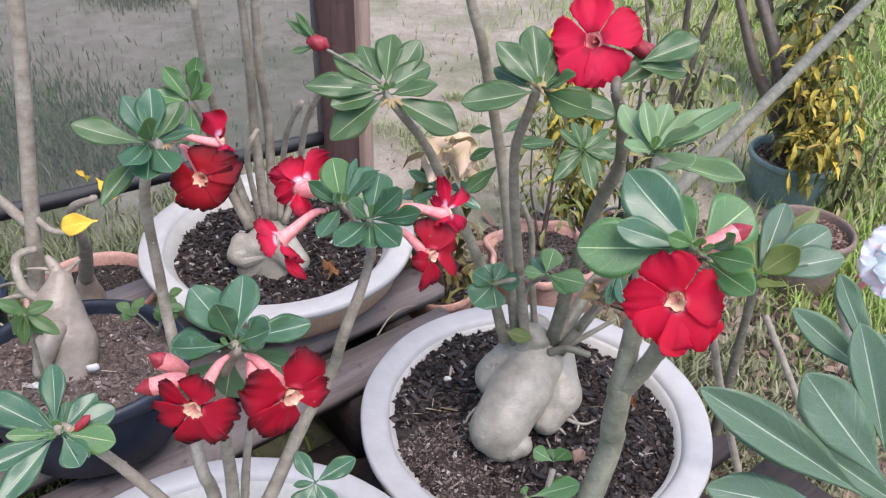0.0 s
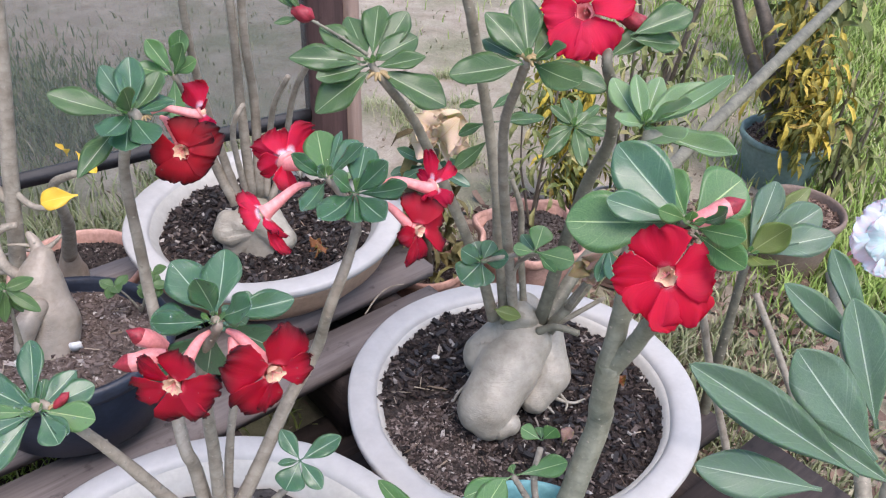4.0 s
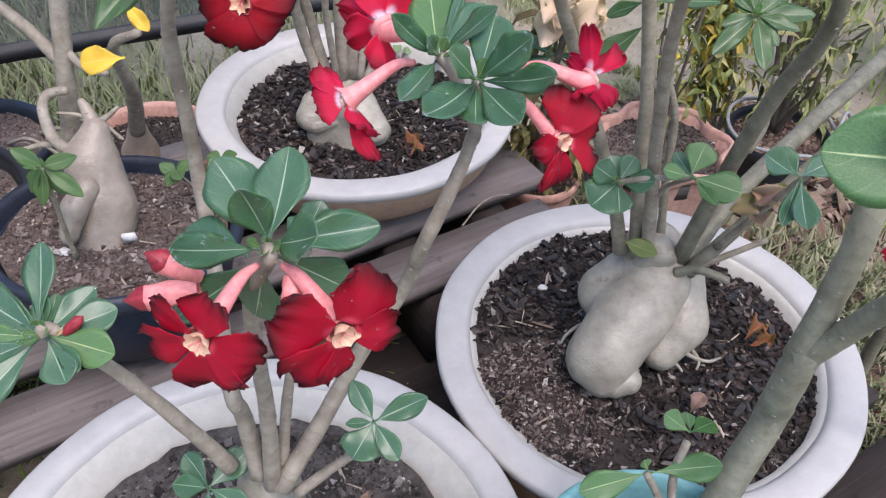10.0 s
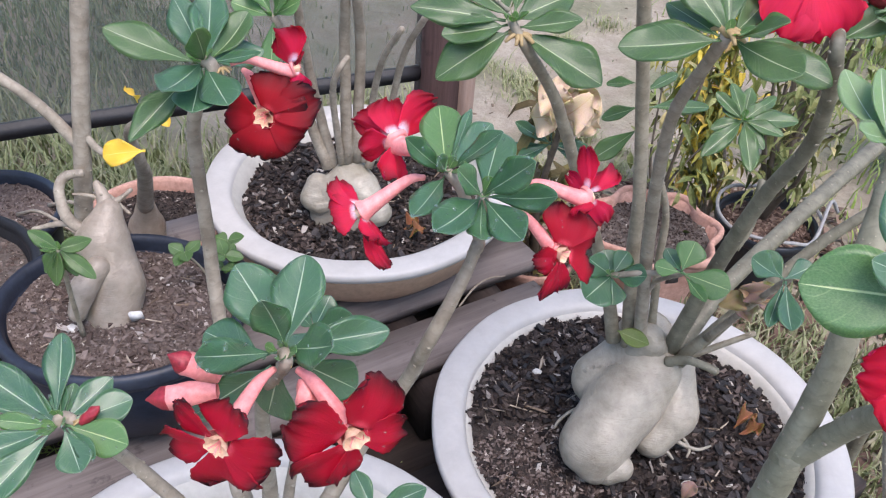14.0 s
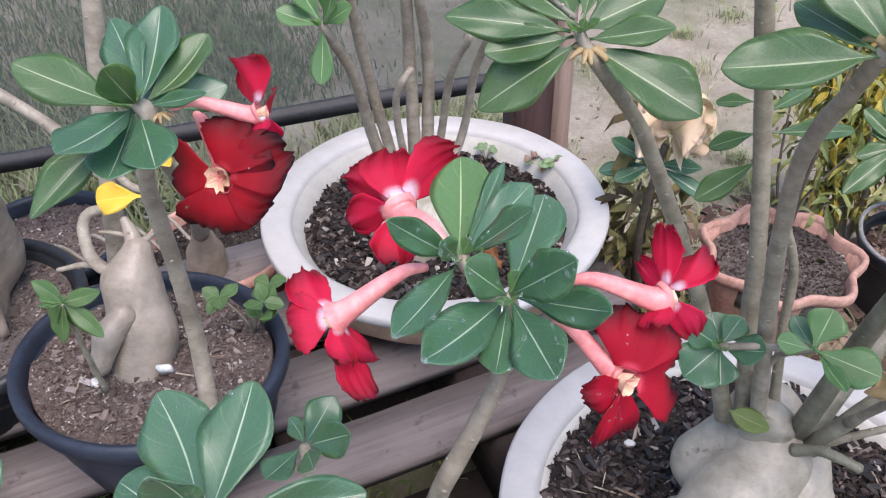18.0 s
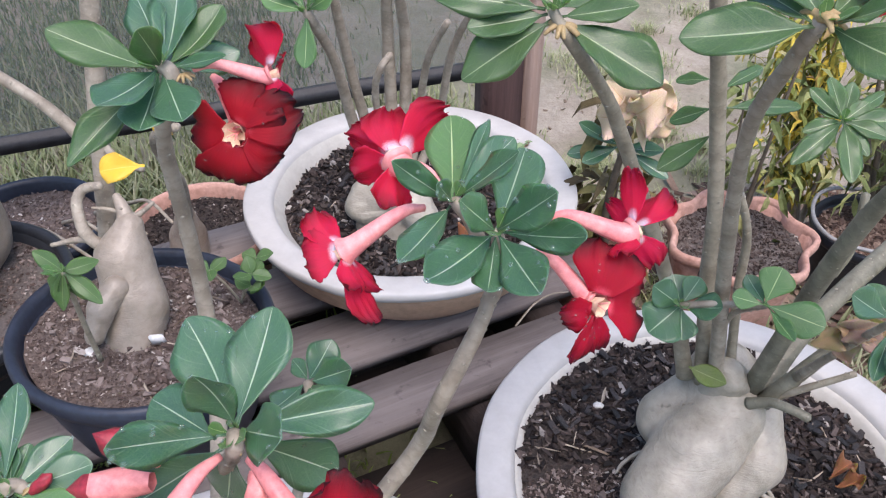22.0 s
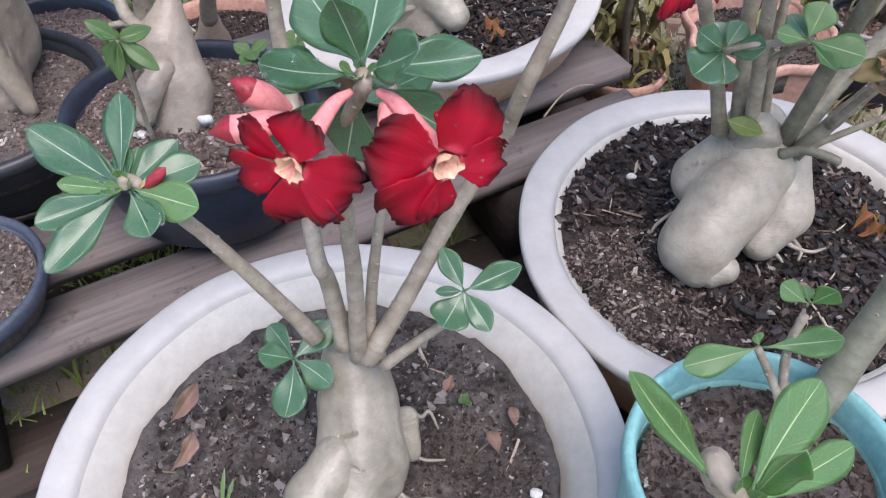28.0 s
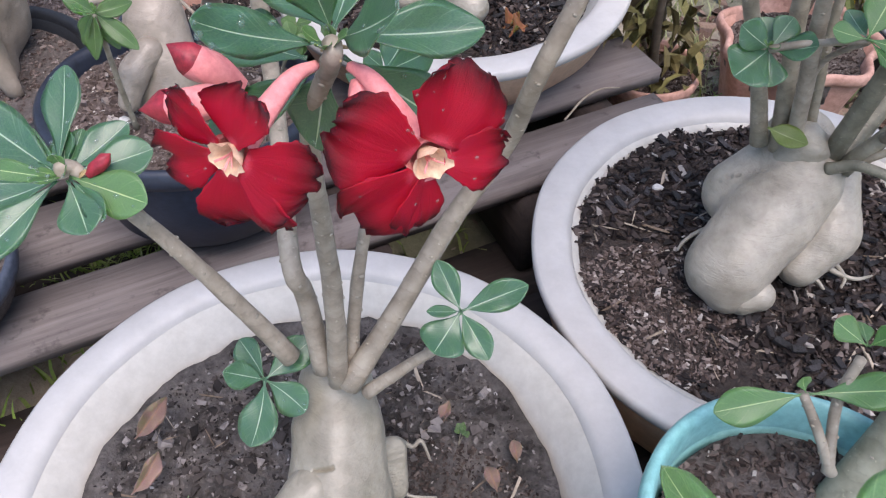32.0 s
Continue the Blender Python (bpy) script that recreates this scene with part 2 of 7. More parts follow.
LEAF_YOUNG = leaf_material("leaf_young", (0.058, 0.135, 0.05), (0.11, 0.205, 0.08), (0.45, 0.55, 0.28))
LEAF_GREY = leaf_material("leaf_grey_green", (0.12, 0.2, 0.095), (0.19, 0.29, 0.14), (0.45, 0.54, 0.4), 0.46, 0.12)
LEAF_YELLOW = leaf_material("leaf_yellow", (0.66, 0.4, 0.03), (0.78, 0.5, 0.06), (0.8, 0.6, 0.15), 0.5, 0.1)
LEAF_OLIVE = leaf_material("leaf_olive", (0.09, 0.12, 0.03), (0.16, 0.2, 0.06), (0.3, 0.33, 0.15), 0.5, 0.1)
LEAF_DRY = leaf_material("leaf_dry", (0.48, 0.34, 0.21), (0.66, 0.52, 0.37), (0.5, 0.33, 0.18), 0.75, 0.0)
LEAF_BROWN = leaf_material("leaf_brown", (0.17, 0.1, 0.08), (0.31, 0.205, 0.17), (0.3, 0.15, 0.08), 0.7, 0.0)
LEAF_TAN = leaf_material("leaf_tan", (0.27, 0.17, 0.09), (0.42, 0.29, 0.17), (0.4, 0.25, 0.12), 0.7, 0.0)
LEAF_RUST = leaf_material("leaf_rust", (0.1, 0.035, 0.02), (0.27, 0.105, 0.045), (0.4, 0.15, 0.05), 0.6, 0.1)
PETAL = petal_material("petal_red", (0.72, 0.08, 0.13), (0.32, 0.002, 0.019), (0.018, 0.0005, 0.003), 0.0)
PETAL_DEEP = petal_material("petal_deep_red", (0.6, 0.05, 0.08), (0.29, 0.002, 0.011), (0.008, 0.0003, 0.002), 0.0, 0.42)
PETAL_BRIGHT = petal_material("petal_bright_red", (0.75, 0.12, 0.18), (0.6, 0.004, 0.036), (0.4, 0.002, 0.022), 0.0)
PETAL_CRIMSON = petal_material("petal_crimson", (0.3, 0.004, 0.03), (0.6, 0.005, 0.05), (0.38, 0.003, 0.026), 0.1)
PETAL_ROSE = petal_material("petal_rose_red", (0.9, 0.45, 0.62), (0.6, 0.006, 0.055), (0.3, 0.002, 0.018), 0.06)
PETAL_BACK = petal_material("petal_back_crimson", (0.95, 0.6, 0.7), (0.6, 0.01, 0.05), (0.14, 0.001, 0.009), 0.1)
PETAL_PALE = petal_material("petal_pale_pink", (0.9, 0.74, 0.78), (0.84, 0.74, 0.78), (0.8, 0.66, 0.72), 0.1)
TUBE = mottled("flower_tube_pink", (0.75, 0.2, 0.22), (0.85, 0.36, 0.34), 60, 0.5, 4, 0.1, 0.0005)
THROAT = mottled("flower_throat_cream", (0.7, 0.4, 0.27), (0.85, 0.66, 0.47), 200, 0.6, 3, 0.2, 0.0005)
BUD = mottled("bud_dark_red", (0.16, 0.01, 0.02), (0.4, 0.03, 0.05), 120, 0.5, 4, 0.2, 0.0005)
SCAR = mottled("leaf_scar", (0.23, 0.2, 0.155), (0.38, 0.345, 0.275), 400, 0.7, 3, 0.2, 0.0004)
BRACT = mottled("bract_brown_green", (0.3, 0.2, 0.09), (0.45, 0.34, 0.17), 300, 0.6, 3, 0.2, 0.0005)
BARK = bark_material("stem_grey_brown", (0.215, 0.18, 0.138), (0.385, 0.337, 0.27), (0.11, 0.085, 0.06))
BARK_GREEN = bark_material("stem_grey_green", (0.19, 0.166, 0.12), (0.355, 0.316, 0.24), (0.1, 0.08, 0.055))
BARK_RINGED = bark_material("stem_smooth_green", (0.185, 0.18, 0.125), (0.315, 0.305, 0.225), (0.095, 0.088, 0.06))
BARK_OLIVE = bark_material("stem_olive", (0.12, 0.113, 0.08), (0.235, 0.22, 0.162), (0.07, 0.06, 0.042))
BARK_DARK = bark_material("stem_dark", (0.07, 0.055, 0.04), (0.15, 0.12, 0.09), (0.05, 0.04, 0.03))
CAUDEX = caudex_material("caudex_pale_grey", (0.275, 0.243, 0.19), (0.425, 0.383, 0.314), 0.26)
CAUDEX_WRINKLED = caudex_material("caudex_wrinkled", (0.21, 0.186, 0.14), (0.345, 0.314, 0.25), 0.2)
CAUDEX_TAN = caudex_material("caudex_tan", (0.24, 0.195, 0.15), (0.37, 0.31, 0.25))
POT_WHITE = mottled("pot_off_white", (0.47, 0.452, 0.43), (0.5, 0.482, 0.465), 5, 0.5, 9, 0.05, 0.0005, grime=0.84)
POT_WALL = mottled("pot_inner_wall", (0.49, 0.462, 0.41), (0.545, 0.522, 0.475), 9, 0.6, 9, 0.1, 0.0008, grime=0.8)
# stained cream plastic, tinted warmer for light bounced up from the timber
POT_CREAM = mottled("pot_cream", (0.5, 0.3, 0.19), (0.63, 0.44, 0.305), 9, 0.55, 10, 0.15, 0.001)
POT_SLATE = mottled("pot_slate_blue", (0.035, 0.045, 0.07), (0.085, 0.1, 0.135), 30, 0.5, 8, 0.3, 0.001)
POT_BLUE = mottled("pot_blue_black", (0.011, 0.014, 0.024), (0.026, 0.034, 0.056), 20, 0.45, 8, 0.2, 0.001)
POT_BLACK = mottled("pot_black", (0.012, 0.013, 0.017), (0.03, 0.033, 0.04), 20, 0.42, 8, 0.2, 0.001)
POT_TEAL = mottled("pot_turquoise", (0.19, 0.45, 0.44), (0.3, 0.58, 0.56), 18, 0.4, 8, 0.1, 0.0008)
POT_CLAY = mottled("pot_terracotta", (0.42, 0.21, 0.16), (0.6, 0.37, 0.3), 16, 0.75, 8, 0.3, 0.0015)
POT_BROWN = mottled("pot_brown", (0.16, 0.11, 0.085), (0.26, 0.19, 0.15), 16, 0.7, 8, 0.3, 0.0015)
POT_GREY = mottled("tub_grey_green", (0.13, 0.2, 0.185), (0.21, 0.29, 0.27), 12, 0.55, 8, 0.2, 0.001)
SOIL_DARK = mottled("soil_dark", (0.03, 0.023, 0.02), (0.085, 0.066, 0.058), 30, 0.95, 8, 1.0, 0.006)
SOIL_BROWN = mottled("soil_brown", (0.07, 0.056, 0.05), (0.21, 0.178, 0.162), 28, 0.95, 8, 1.0, 0.006)
SOIL_GREY = mottled("soil_grey", (0.014, 0.011, 0.01), (0.2, 0.176, 0.163), 22, 0.95, 7, 1.0, 0.008, (0.42, 0.6))
SOIL_TAN = mottled("soil_tan", (0.11, 0.08, 0.068), (0.23, 0.178, 0.156), 30, 0.95, 8, 1.0, 0.006)
CHIPS_BARK = chips_material("bark_chips", ((0.0, (0.01, 0.008, 0.008)), (0.5, (0.03, 0.022, 0.02)), (0.78, (0.072, 0.053, 0.047)), (0.93, (0.165, 0.132, 0.118)), (0.985, (0.5, 0.46, 0.42))), 0.6)
FLAKE = mottled("bark_flake", (0.01, 0.009, 0.01), (0.052, 0.043, 0.042), 160, 0.6, 4, 0.7, 0.001, (0.35, 0.7), 0.7)
GRASS_DULL = chips_material("dull_grass_blades", ((0.0, (0.17, 0.2, 0.09)), (0.5, (0.26, 0.29, 0.15)), (0.9, (0.4, 0.39, 0.25)), (0.98, (0.5, 0.46, 0.32))), 0.7)
GRASS_PALE = chips_material("pale_grass_blades", ((0.0, (0.27, 0.31, 0.14)), (0.6, (0.38, 0.41, 0.21)), (0.95, (0.52, 0.5, 0.32))), 0.7)
GRASS_DARK = chips_material("dark_grass_blades", ((0.0, (0.1, 0.15, 0.065)), (0.6, (0.18, 0.24, 0.11)), (0.95, (0.3, 0.33, 0.19))), 0.7)
STRAW = chips_material("straw_bits", ((0.0, (0.14, 0.1, 0.07)), (0.5, (0.3, 0.23, 0.17)), (0.95, (0.5, 0.42, 0.33))), 0.8)
CHIPS_GREY = chips_material("grey_crumbs", ((0.0, (0.016, 0.013, 0.012)), (0.5, (0.08, 0.066, 0.06)), (0.95, (0.28, 0.25, 0.235)), (0.995, (0.5, 0.47, 0.44))))
CHIPS_SOIL = chips_material("soil_crumbs", ((0.0, (0.03, 0.021, 0.018)), (0.6, (0.085, 0.062, 0.053)), (0.95, (0.17, 0.135, 0.118)), (0.995, (0.5, 0.46, 0.42))))
CHIPS_TAN = chips_material("tan_crumbs", ((0.0, (0.075, 0.052, 0.044)), (0.5, (0.165, 0.125, 0.11)), (0.92, (0.29, 0.235, 0.21)), (0.99, (0.58, 0.53, 0.48))))
STONE = mottled("stone_white", (0.6, 0.57, 0.52), (0.8, 0.78, 0.74), 80, 0.7, 5, 0.3, 0.001)
WOOD = wood_material("timber_grey", (0.108, 0.089, 0.084), (0.208, 0.18, 0.172), (0.228, 0.194, 0.182))
# the grey timber again, with the shade under deck and bowls put into its colour
WOOD_SHADED = wood_material("timber_shaded", (0.022, 0.015, 0.013), (0.06, 0.042, 0.036), (0.045, 0.03, 0.026))
RAIL = mottled("rail_black", (0.01, 0.01, 0.013), (0.03, 0.03, 0.034), 30, 0.55, 6, 0.4, 0.002)
POST = wood_material("post_brown", (0.05, 0.026, 0.024), (0.11, 0.06, 0.055), (0.085, 0.05, 0.046))
POST_PALE = wood_material("post_pale", (0.3, 0.2, 0.16), (0.45, 0.33, 0.27), (0.4, 0.28, 0.22))
GRASS = chips_material("grass_blades", ((0.0, (0.2, 0.31, 0.065)), (0.5, (0.32, 0.44, 0.11)), (0.85, (0.44, 0.53, 0.18)), (0.97, (0.5, 0.49, 0.27))), 0.6)
LITTER = chips_material("leaf_litter", ((0.0, (0.07, 0.045, 0.036)), (0.5, (0.17, 0.11, 0.085)), (0.95, (0.36, 0.26, 0.2))), 0.8)
CROTON = chips_material("croton_leaves", ((0.0, (0.08, 0.1, 0.025)), (0.3, (0.2, 0.19, 0.05)), (0.5, (0.42, 0.34, 0.07)), (0.85, (0.64, 0.48, 0.08)), (1.0, (0.32, 0.2, 0.09))), 0.5)
DYING = chips_material("dying_leaves", ((0.0, (0.09, 0.065, 0.035)), (0.5, (0.18, 0.155, 0.06)), (0.8, (0.25, 0.24, 0.09)), (1.0, (0.38, 0.29, 0.12))), 0.6)
CROTON_LIME = chips_material("croton_lime_leaves", ((0.0, (0.1, 0.13, 0.03)), (0.35, (0.22, 0.24, 0.06)), (0.62, (0.45, 0.4, 0.09)), (0.88, (0.68, 0.5, 0.06)), (1.0, (0.3, 0.2, 0.1))), 0.5)
FOLIAGE = chips_material("bush_leaves", ((0.0, (0.1, 0.13, 0.04)), (0.45, (0.19, 0.215, 0.075)), (0.8, (0.31, 0.32, 0.125)), (0.95, (0.44, 0.37, 0.17))), 0.45)
WIRE = mottled("hose_grey", (0.25, 0.24, 0.23), (0.42, 0.41, 0.4), 40, 0.5, 5, 0.2, 0.0008)
PAPER = mottled("tag_white", (0.75, 0.73, 0.7), (0.85, 0.84, 0.82), 60, 0.6, 5, 0.1, 0.0005)


def ground_material():
    """Trodden pale dirt with grassy patches and dark damp spots."""
    m, nt, b = material("ground_dirt", 0.95)
    broad, mid, fine = noise_tex(nt, 2.2, 5.0), noise_tex(nt, 14.0, 6.0), noise_tex(nt, 120.0, 5.0, 0.7)
    c = ramp(nt, mid.outputs["Fac"], ((0.3, (0.315, 0.262, 0.198)), (0.7, (0.5, 0.432, 0.345))))
    c = mix(nt, ramp(nt, broad.outputs["Fac"], ((0.46, (0, 0, 0)), (0.64, (0.6, 0.6, 0.6)))), c, (0.14, 0.18, 0.075))
    c = mix(nt, 0.5, c, ramp(nt, fine.outputs["Fac"], ((0.25, (0.4, 0.38, 0.36)), (0.7, (1, 1, 1)))), "MULTIPLY")
    nt.links.new(c, b.inputs["Base Color"])
    bump(nt, b, math_node(nt, "ADD", mid.outputs["Fac"], fine.outputs["Fac"]), 0.8, 0.008)
    return m


def screen_material():
    """Fine grey fly screen: half see-through, a dull weave for the rest."""
    m, nt, b = material("fly_screen", 0.7)
    broad = noise_tex(nt, 4.0)
    nt.links.new(ramp(nt, broad.outputs["Fac"], ((0.3, (0.085, 0.1, 0.097)), (0.7, (0.112, 0.116, 0.116)))), b.inputs["Base Color"])
    b.inputs["Alpha"].default_value = 0.58
    return m


GROUND, SCREEN = ground_material(), screen_material()


# ---- mesh helpers ----
def mesh_object(name, bm, mat, smooth=True):
    me = bpy.data.meshes.new(name)
    bm.normal_update()
    bm.to_mesh(me)
    bm.free()
    for m in mat if isinstance(mat, (list, tuple)) else (mat,):
        me.materials.append(m)
    if smooth:
        me.polygons.foreach_set("use_smooth", [True] * len(me.polygons))
    return new(name, me)


def thing(name, at, label, category, group="", kind=""):
    ob = new(name)
    ob.empty_display_size = 0.02
    ob.location = at
    return tagged(ob, label, category, group, kind)


def under(ob, parent, label=""):
    """Hang ob under its thing or part; ob keeps its world place."""
    ob.parent = parent
    if parent.type == "EMPTY":
        ob.matrix_parent_inverse = Matrix.Translation(-Vector(parent.location))
    return tagged(ob, label)


def part(name, bm, mat, parent, label="", smooth=True):
    return under(mesh_object(name, bm, mat, smooth), parent, label)


def lathe(profile, seg=64, wobble=None, cap=True):
    """Revolve (radius, height) pairs about z; wobble(angle, radius, height) shifts the radius."""
    bm = bmesh.new()
    rings = []
    for r, z in profile:
        ring = []
        for k in range(seg):
            a = 2 * math.pi * k / seg
            q = r + (wobble(a, r, z) if wobble else 0)
            ring.append(bm.verts.new((q * math.cos(a), q * math.sin(a), z)))
        rings.append(ring)
    for lo, hi in zip(rings, rings[1:]):
        for k in range(seg):
            bm.faces.new((lo[k], lo[(k + 1) % seg], hi[(k + 1) % seg], hi[k]))
    if cap:
        bm.faces.new(list(reversed(rings[0])))
    return bm


def smooth_path(points, per=6):
    """Catmull-Rom through the points."""
    p = [Vector(q) for q in points]
    p = [2 * p[0] - p[1], *p, 2 * p[-1] - p[-2]]
    out = []
    for a, b, c, d in zip(p, p[1:], p[2:], p[3:]):
        for k in range(per):
            t = k / per
            out.append(0.5 * ((2 * b) + (c - a) * t + (2 * a - 5 * b + 4 * c - d) * t * t + (3 * b - a - 3 * c + d) * t ** 3))
    out.append(p[-2])
    return out


def tube(points, r0, r1, seg=12, per=6, lumps=0.06, flare=0.0, seed=0):
    """A tapered, slightly knobbly stem with rounded ends; v runs along its length in metres."""
    bm = bmesh.new()
    uv = bm.loops.layers.uv.new("UVMap")
    path = smooth_path(points, per)
    n, side, run, rows = len(path), None, 0.0, []
    for k, c in enumerate(path):
        way = (path[min(k + 1, n - 1)] - path[max(k - 1, 0)]).normalized()
        side = way.orthogonal().normalized() if side is None else (side - way * side.dot(way)).normalized()
        up = way.cross(side)
        run += (c - path[k - 1]).length if k else 0
        t = k / (n - 1)
        r = r0 + (r1 - r0) * t + flare * r0 * max(0, 1 - t * 6) ** 2
        ring = []
        for s in range(seg):
            a = 2 * math.pi * s / seg
            d = side * math.cos(a) + up * math.sin(a)
            w = 1 + lumps * noise.noise((c + d * r) * 90 + Vector((seed, 0, 0))) + lumps * 0.8 * noise.noise(c * 45 + d * 0.8)
            ring.append(bm.verts.new(c + d * r * w))
        rows.append((ring, run))
    for (lo, v0), (hi, v1) in zip(rows, rows[1:]):
        for s in range(seg):
            f = bm.faces.new((lo[s], lo[(s + 1) % seg], hi[(s + 1) % seg], hi[s]))
            for loop, q in zip(f.loops, ((s / seg, v0), ((s + 1) / seg, v0), ((s + 1) / seg, v1), (s / seg, v1))):
                loop[uv].uv = q
    for ring, end, flip in ((rows[0][0], path[0] - (path[1] - path[0]).normalized() * r0 * 0.4, True), (rows[-1][0], path[-1] + (path[-1] - path[-2]).normalized() * r1 * 0.5, False)):
        tip = bm.verts.new(end)
        for s in range(seg):
            a, b = ring[s], ring[(s + 1) % seg]
            bm.faces.new((b, a, tip) if flip else (a, b, tip))
    return bm


def box(sx, sy, sz, bevel=0.003, rough=0.0, cuts=0):
    bm = bmesh.new()
    bmesh.ops.create_cube(bm, size=1)
    bmesh.ops.scale(bm, vec=(sx, sy, sz), verts=bm.verts)
    if cuts:
        long_edges = [e for e in bm.edges if abs(e.verts[0].co.x - e.verts[1].co.x) > sx * 0.5]
        bmesh.ops.subdivide_edges(bm, edges=long_edges, cuts=cuts)
    bmesh.ops.bevel(bm, geom=[e for e in bm.edges if e.is_boundary or len(e.link_faces) == 2 and e.calc_face_angle(0) > 0.5], offset=bevel, segments=2, affect="EDGES")
    if rough:
        for v in bm.verts:
            v.co += Vector((0, noise.noise(v.co * 9), noise.noise(v.co * 9 + Vector((5, 0, 0))))) * rough
    return bm


def blob(centre, lobes, blend=0.012, level=5, lump=0.0015, creases=()):
    """A swollen root: a ball pushed out to the soft union of tapering lobes (p, q, rp, rq)."""
    bm = bmesh.new()
    bmesh.ops.create_icosphere(bm, subdivisions=level, radius=1)
    dirs = np.array([v.co for v in bm.verts])
    c = np.array(centre)

    def far(pts):
        total = np.zeros(len(pts))
        for p, q, rp, rq in lobes:
            p, q = np.array(p), np.array(q)
            h = np.clip((pts - p) @ (q - p) / max(1e-9, (q - p) @ (q - p)), 0, 1)
            d = np.linalg.norm(pts - p - h[:, None] * (q - p), axis=1) - (rp + (rq - rp) * h)
            total += np.exp(-np.clip(d / blend, -40, 40))
        d = -blend * np.log(total + 1e-30)
        for p, q, r in creases:
            p, q = np.array(p), np.array(q)
            h = np.clip((pts - p) @ (q - p) / max(1e-9, (q - p) @ (q - p)), 0, 1)
            d = np.maximum(d, r - np.linalg.norm(pts - p - h[:, None] * (q - p), axis=1))
        return d

    lo, hi = np.zeros(len(dirs)), np.full(len(dirs), 0.3)
    last = np.zeros(len(dirs))
    for step in np.linspace(0.004, 0.3, 75):
        inside = far(c + dirs * step) < 0
        last[inside] = step
    lo, hi = last, last + 0.0042
    for _ in range(8):
        mid = (lo + hi) / 2
        inside = far(c + dirs * mid[:, None]) < 0
        lo, hi = np.where(inside, mid, lo), np.where(inside, hi, mid)
    for v, d, r in zip(bm.verts, dirs, lo):
        p = Vector(c + d * r)
        v.co = p + Vector(d) * lump * (noise.noise(p * 40) + 0.5 * noise.noise(p * 110))
    return bm


# ---- leaves and flowers ----
def leaf_mesh(name, mat, bend, fold, wave, seed, shape=0.62, petiole=0.1):
    """A unit leaf along +y, face up +z: obovate blade with a fold along the midrib, a bend and a wavy margin, and real thickness."""
    bm = bmesh.new()
    uv = bm.loops.layers.uv.new("UVMap")
    cols, thick, rows = 8, 0.012, 16
    rnd = random.Random(seed)
    ph = rnd.uniform(0, 6)
    grid = []
    for side in (1, -1):
        sheet = []
        for i in range(rows + 1):
            v = 1 - (1 - i / rows) ** 1.45
            body = max(0.0, (v - petiole) / (1 - petiole))
            half = 0.5 * (0.05 + 0.95 * (math.sin(math.pi * body ** (math.log(0.5) / math.log(shape))) ** 0.78 if 0 < body < 1 else 0)) * (1 if v < 1 else 0.15)
            if v <= petiole:
                half = 0.045
            line = []
            for j in range(cols + 1):
                u = j / cols * 2 - 1
                x = u * half
                z = bend * 1.6 * (v * v - v) + fold * abs(x) * (1 - 0.4 * v) + wave * math.sin(v * 11 + ph + u * 1.3) * abs(u) ** 2 * half
                line.append(bm.verts.new((x, v, z + side * thick * 0.5 * (1.6 - abs(u)))))
            sheet.append(line)
        grid.append(sheet)

    def face(q, uvs):
        f = bm.faces.new(q)
        for loop, t in zip(f.loops, uvs):
            loop[uv].uv = t
    for s, sheet in enumerate(grid):
        for i in range(rows):
            for j in range(cols):
                idx = ((i, j), (i, j + 1), (i + 1, j + 1), (i + 1, j))
                idx = idx if s == 0 else idx[::-1]
                face([sheet[a][b] for a, b in idx], [(b / cols, 1 - (1 - a / rows) ** 1.45) for a, b in idx])
    top, low = grid
    edge = [(i, 0) for i in range(rows + 1)] + [(rows, j) for j in range(1, cols + 1)] + [(i, cols) for i in range(rows - 1, -1, -1)] + [(0, j) for j in range(cols - 1, 0, -1)]
    for (a, b), (c, d) in zip(edge, edge[1:] + edge[:1]):
        face([top[a][b], low[a][b], low[c][d], top[c][d]][::-1], [(0.0 if b == 0 else 1.0, a / rows)] * 4)
    me = bpy.data.meshes.new(name)
    bm.normal_update()
    bm.to_mesh(me)
    bm.free()
    me.materials.append(mat)
    me.polygons.foreach_set("use_smooth", [True] * len(me.polygons))
    return me


def leaf_set(mat, base, shape=0.63, petiole=0.08):
    rnd = random.Random(base)
    return [leaf_mesh("leaf", mat, rnd.uniform(-0.1, 0.28), rnd.uniform(0.08, 0.32), rnd.uniform(0.02, 0.1), base + k, shape + rnd.uniform(-0.06, 0.06), petiole) for k in range(6)]


LEAVES = leaf_set(LEAF, 10)
LEAVES_DULL = leaf_set(LEAF_DULL, 20, 0.57)
LEAVES_YOUNG = leaf_set(LEAF_YOUNG, 30)
LEAVES_WEED = leaf_set(LEAF_WEED, 40, 0.45, 0.06)
LEAVES_GREY = leaf_set(LEAF_GREY, 50, 0.55, 0.05)
LEAVES_SAGE = leaf_set(LEAF_SAGE, 60, 0.6, 0.05)
LEAVES_OLIVE = leaf_set(LEAF_OLIVE, 70, 0.5)
LEAVES_DRY = [leaf_mesh("leaf", LEAF_DRY, b, 0.6, 0.6, 90 + k, 0.52) for k, b in enumerate((-0.7, 0.5, -0.4))]
LEAVES_BROWN = [leaf_mesh("leaf", LEAF_BROWN, b, 0.8, 0.35, 95 + k, 0.5) for k, b in enumerate((-0.9, 0.8))]
LEAVES_TAN = [leaf_mesh("leaf", LEAF_TAN, b, 0.9, 0.6, 101 + k, 0.5) for k, b in enumerate((-0.8, 0.7))]
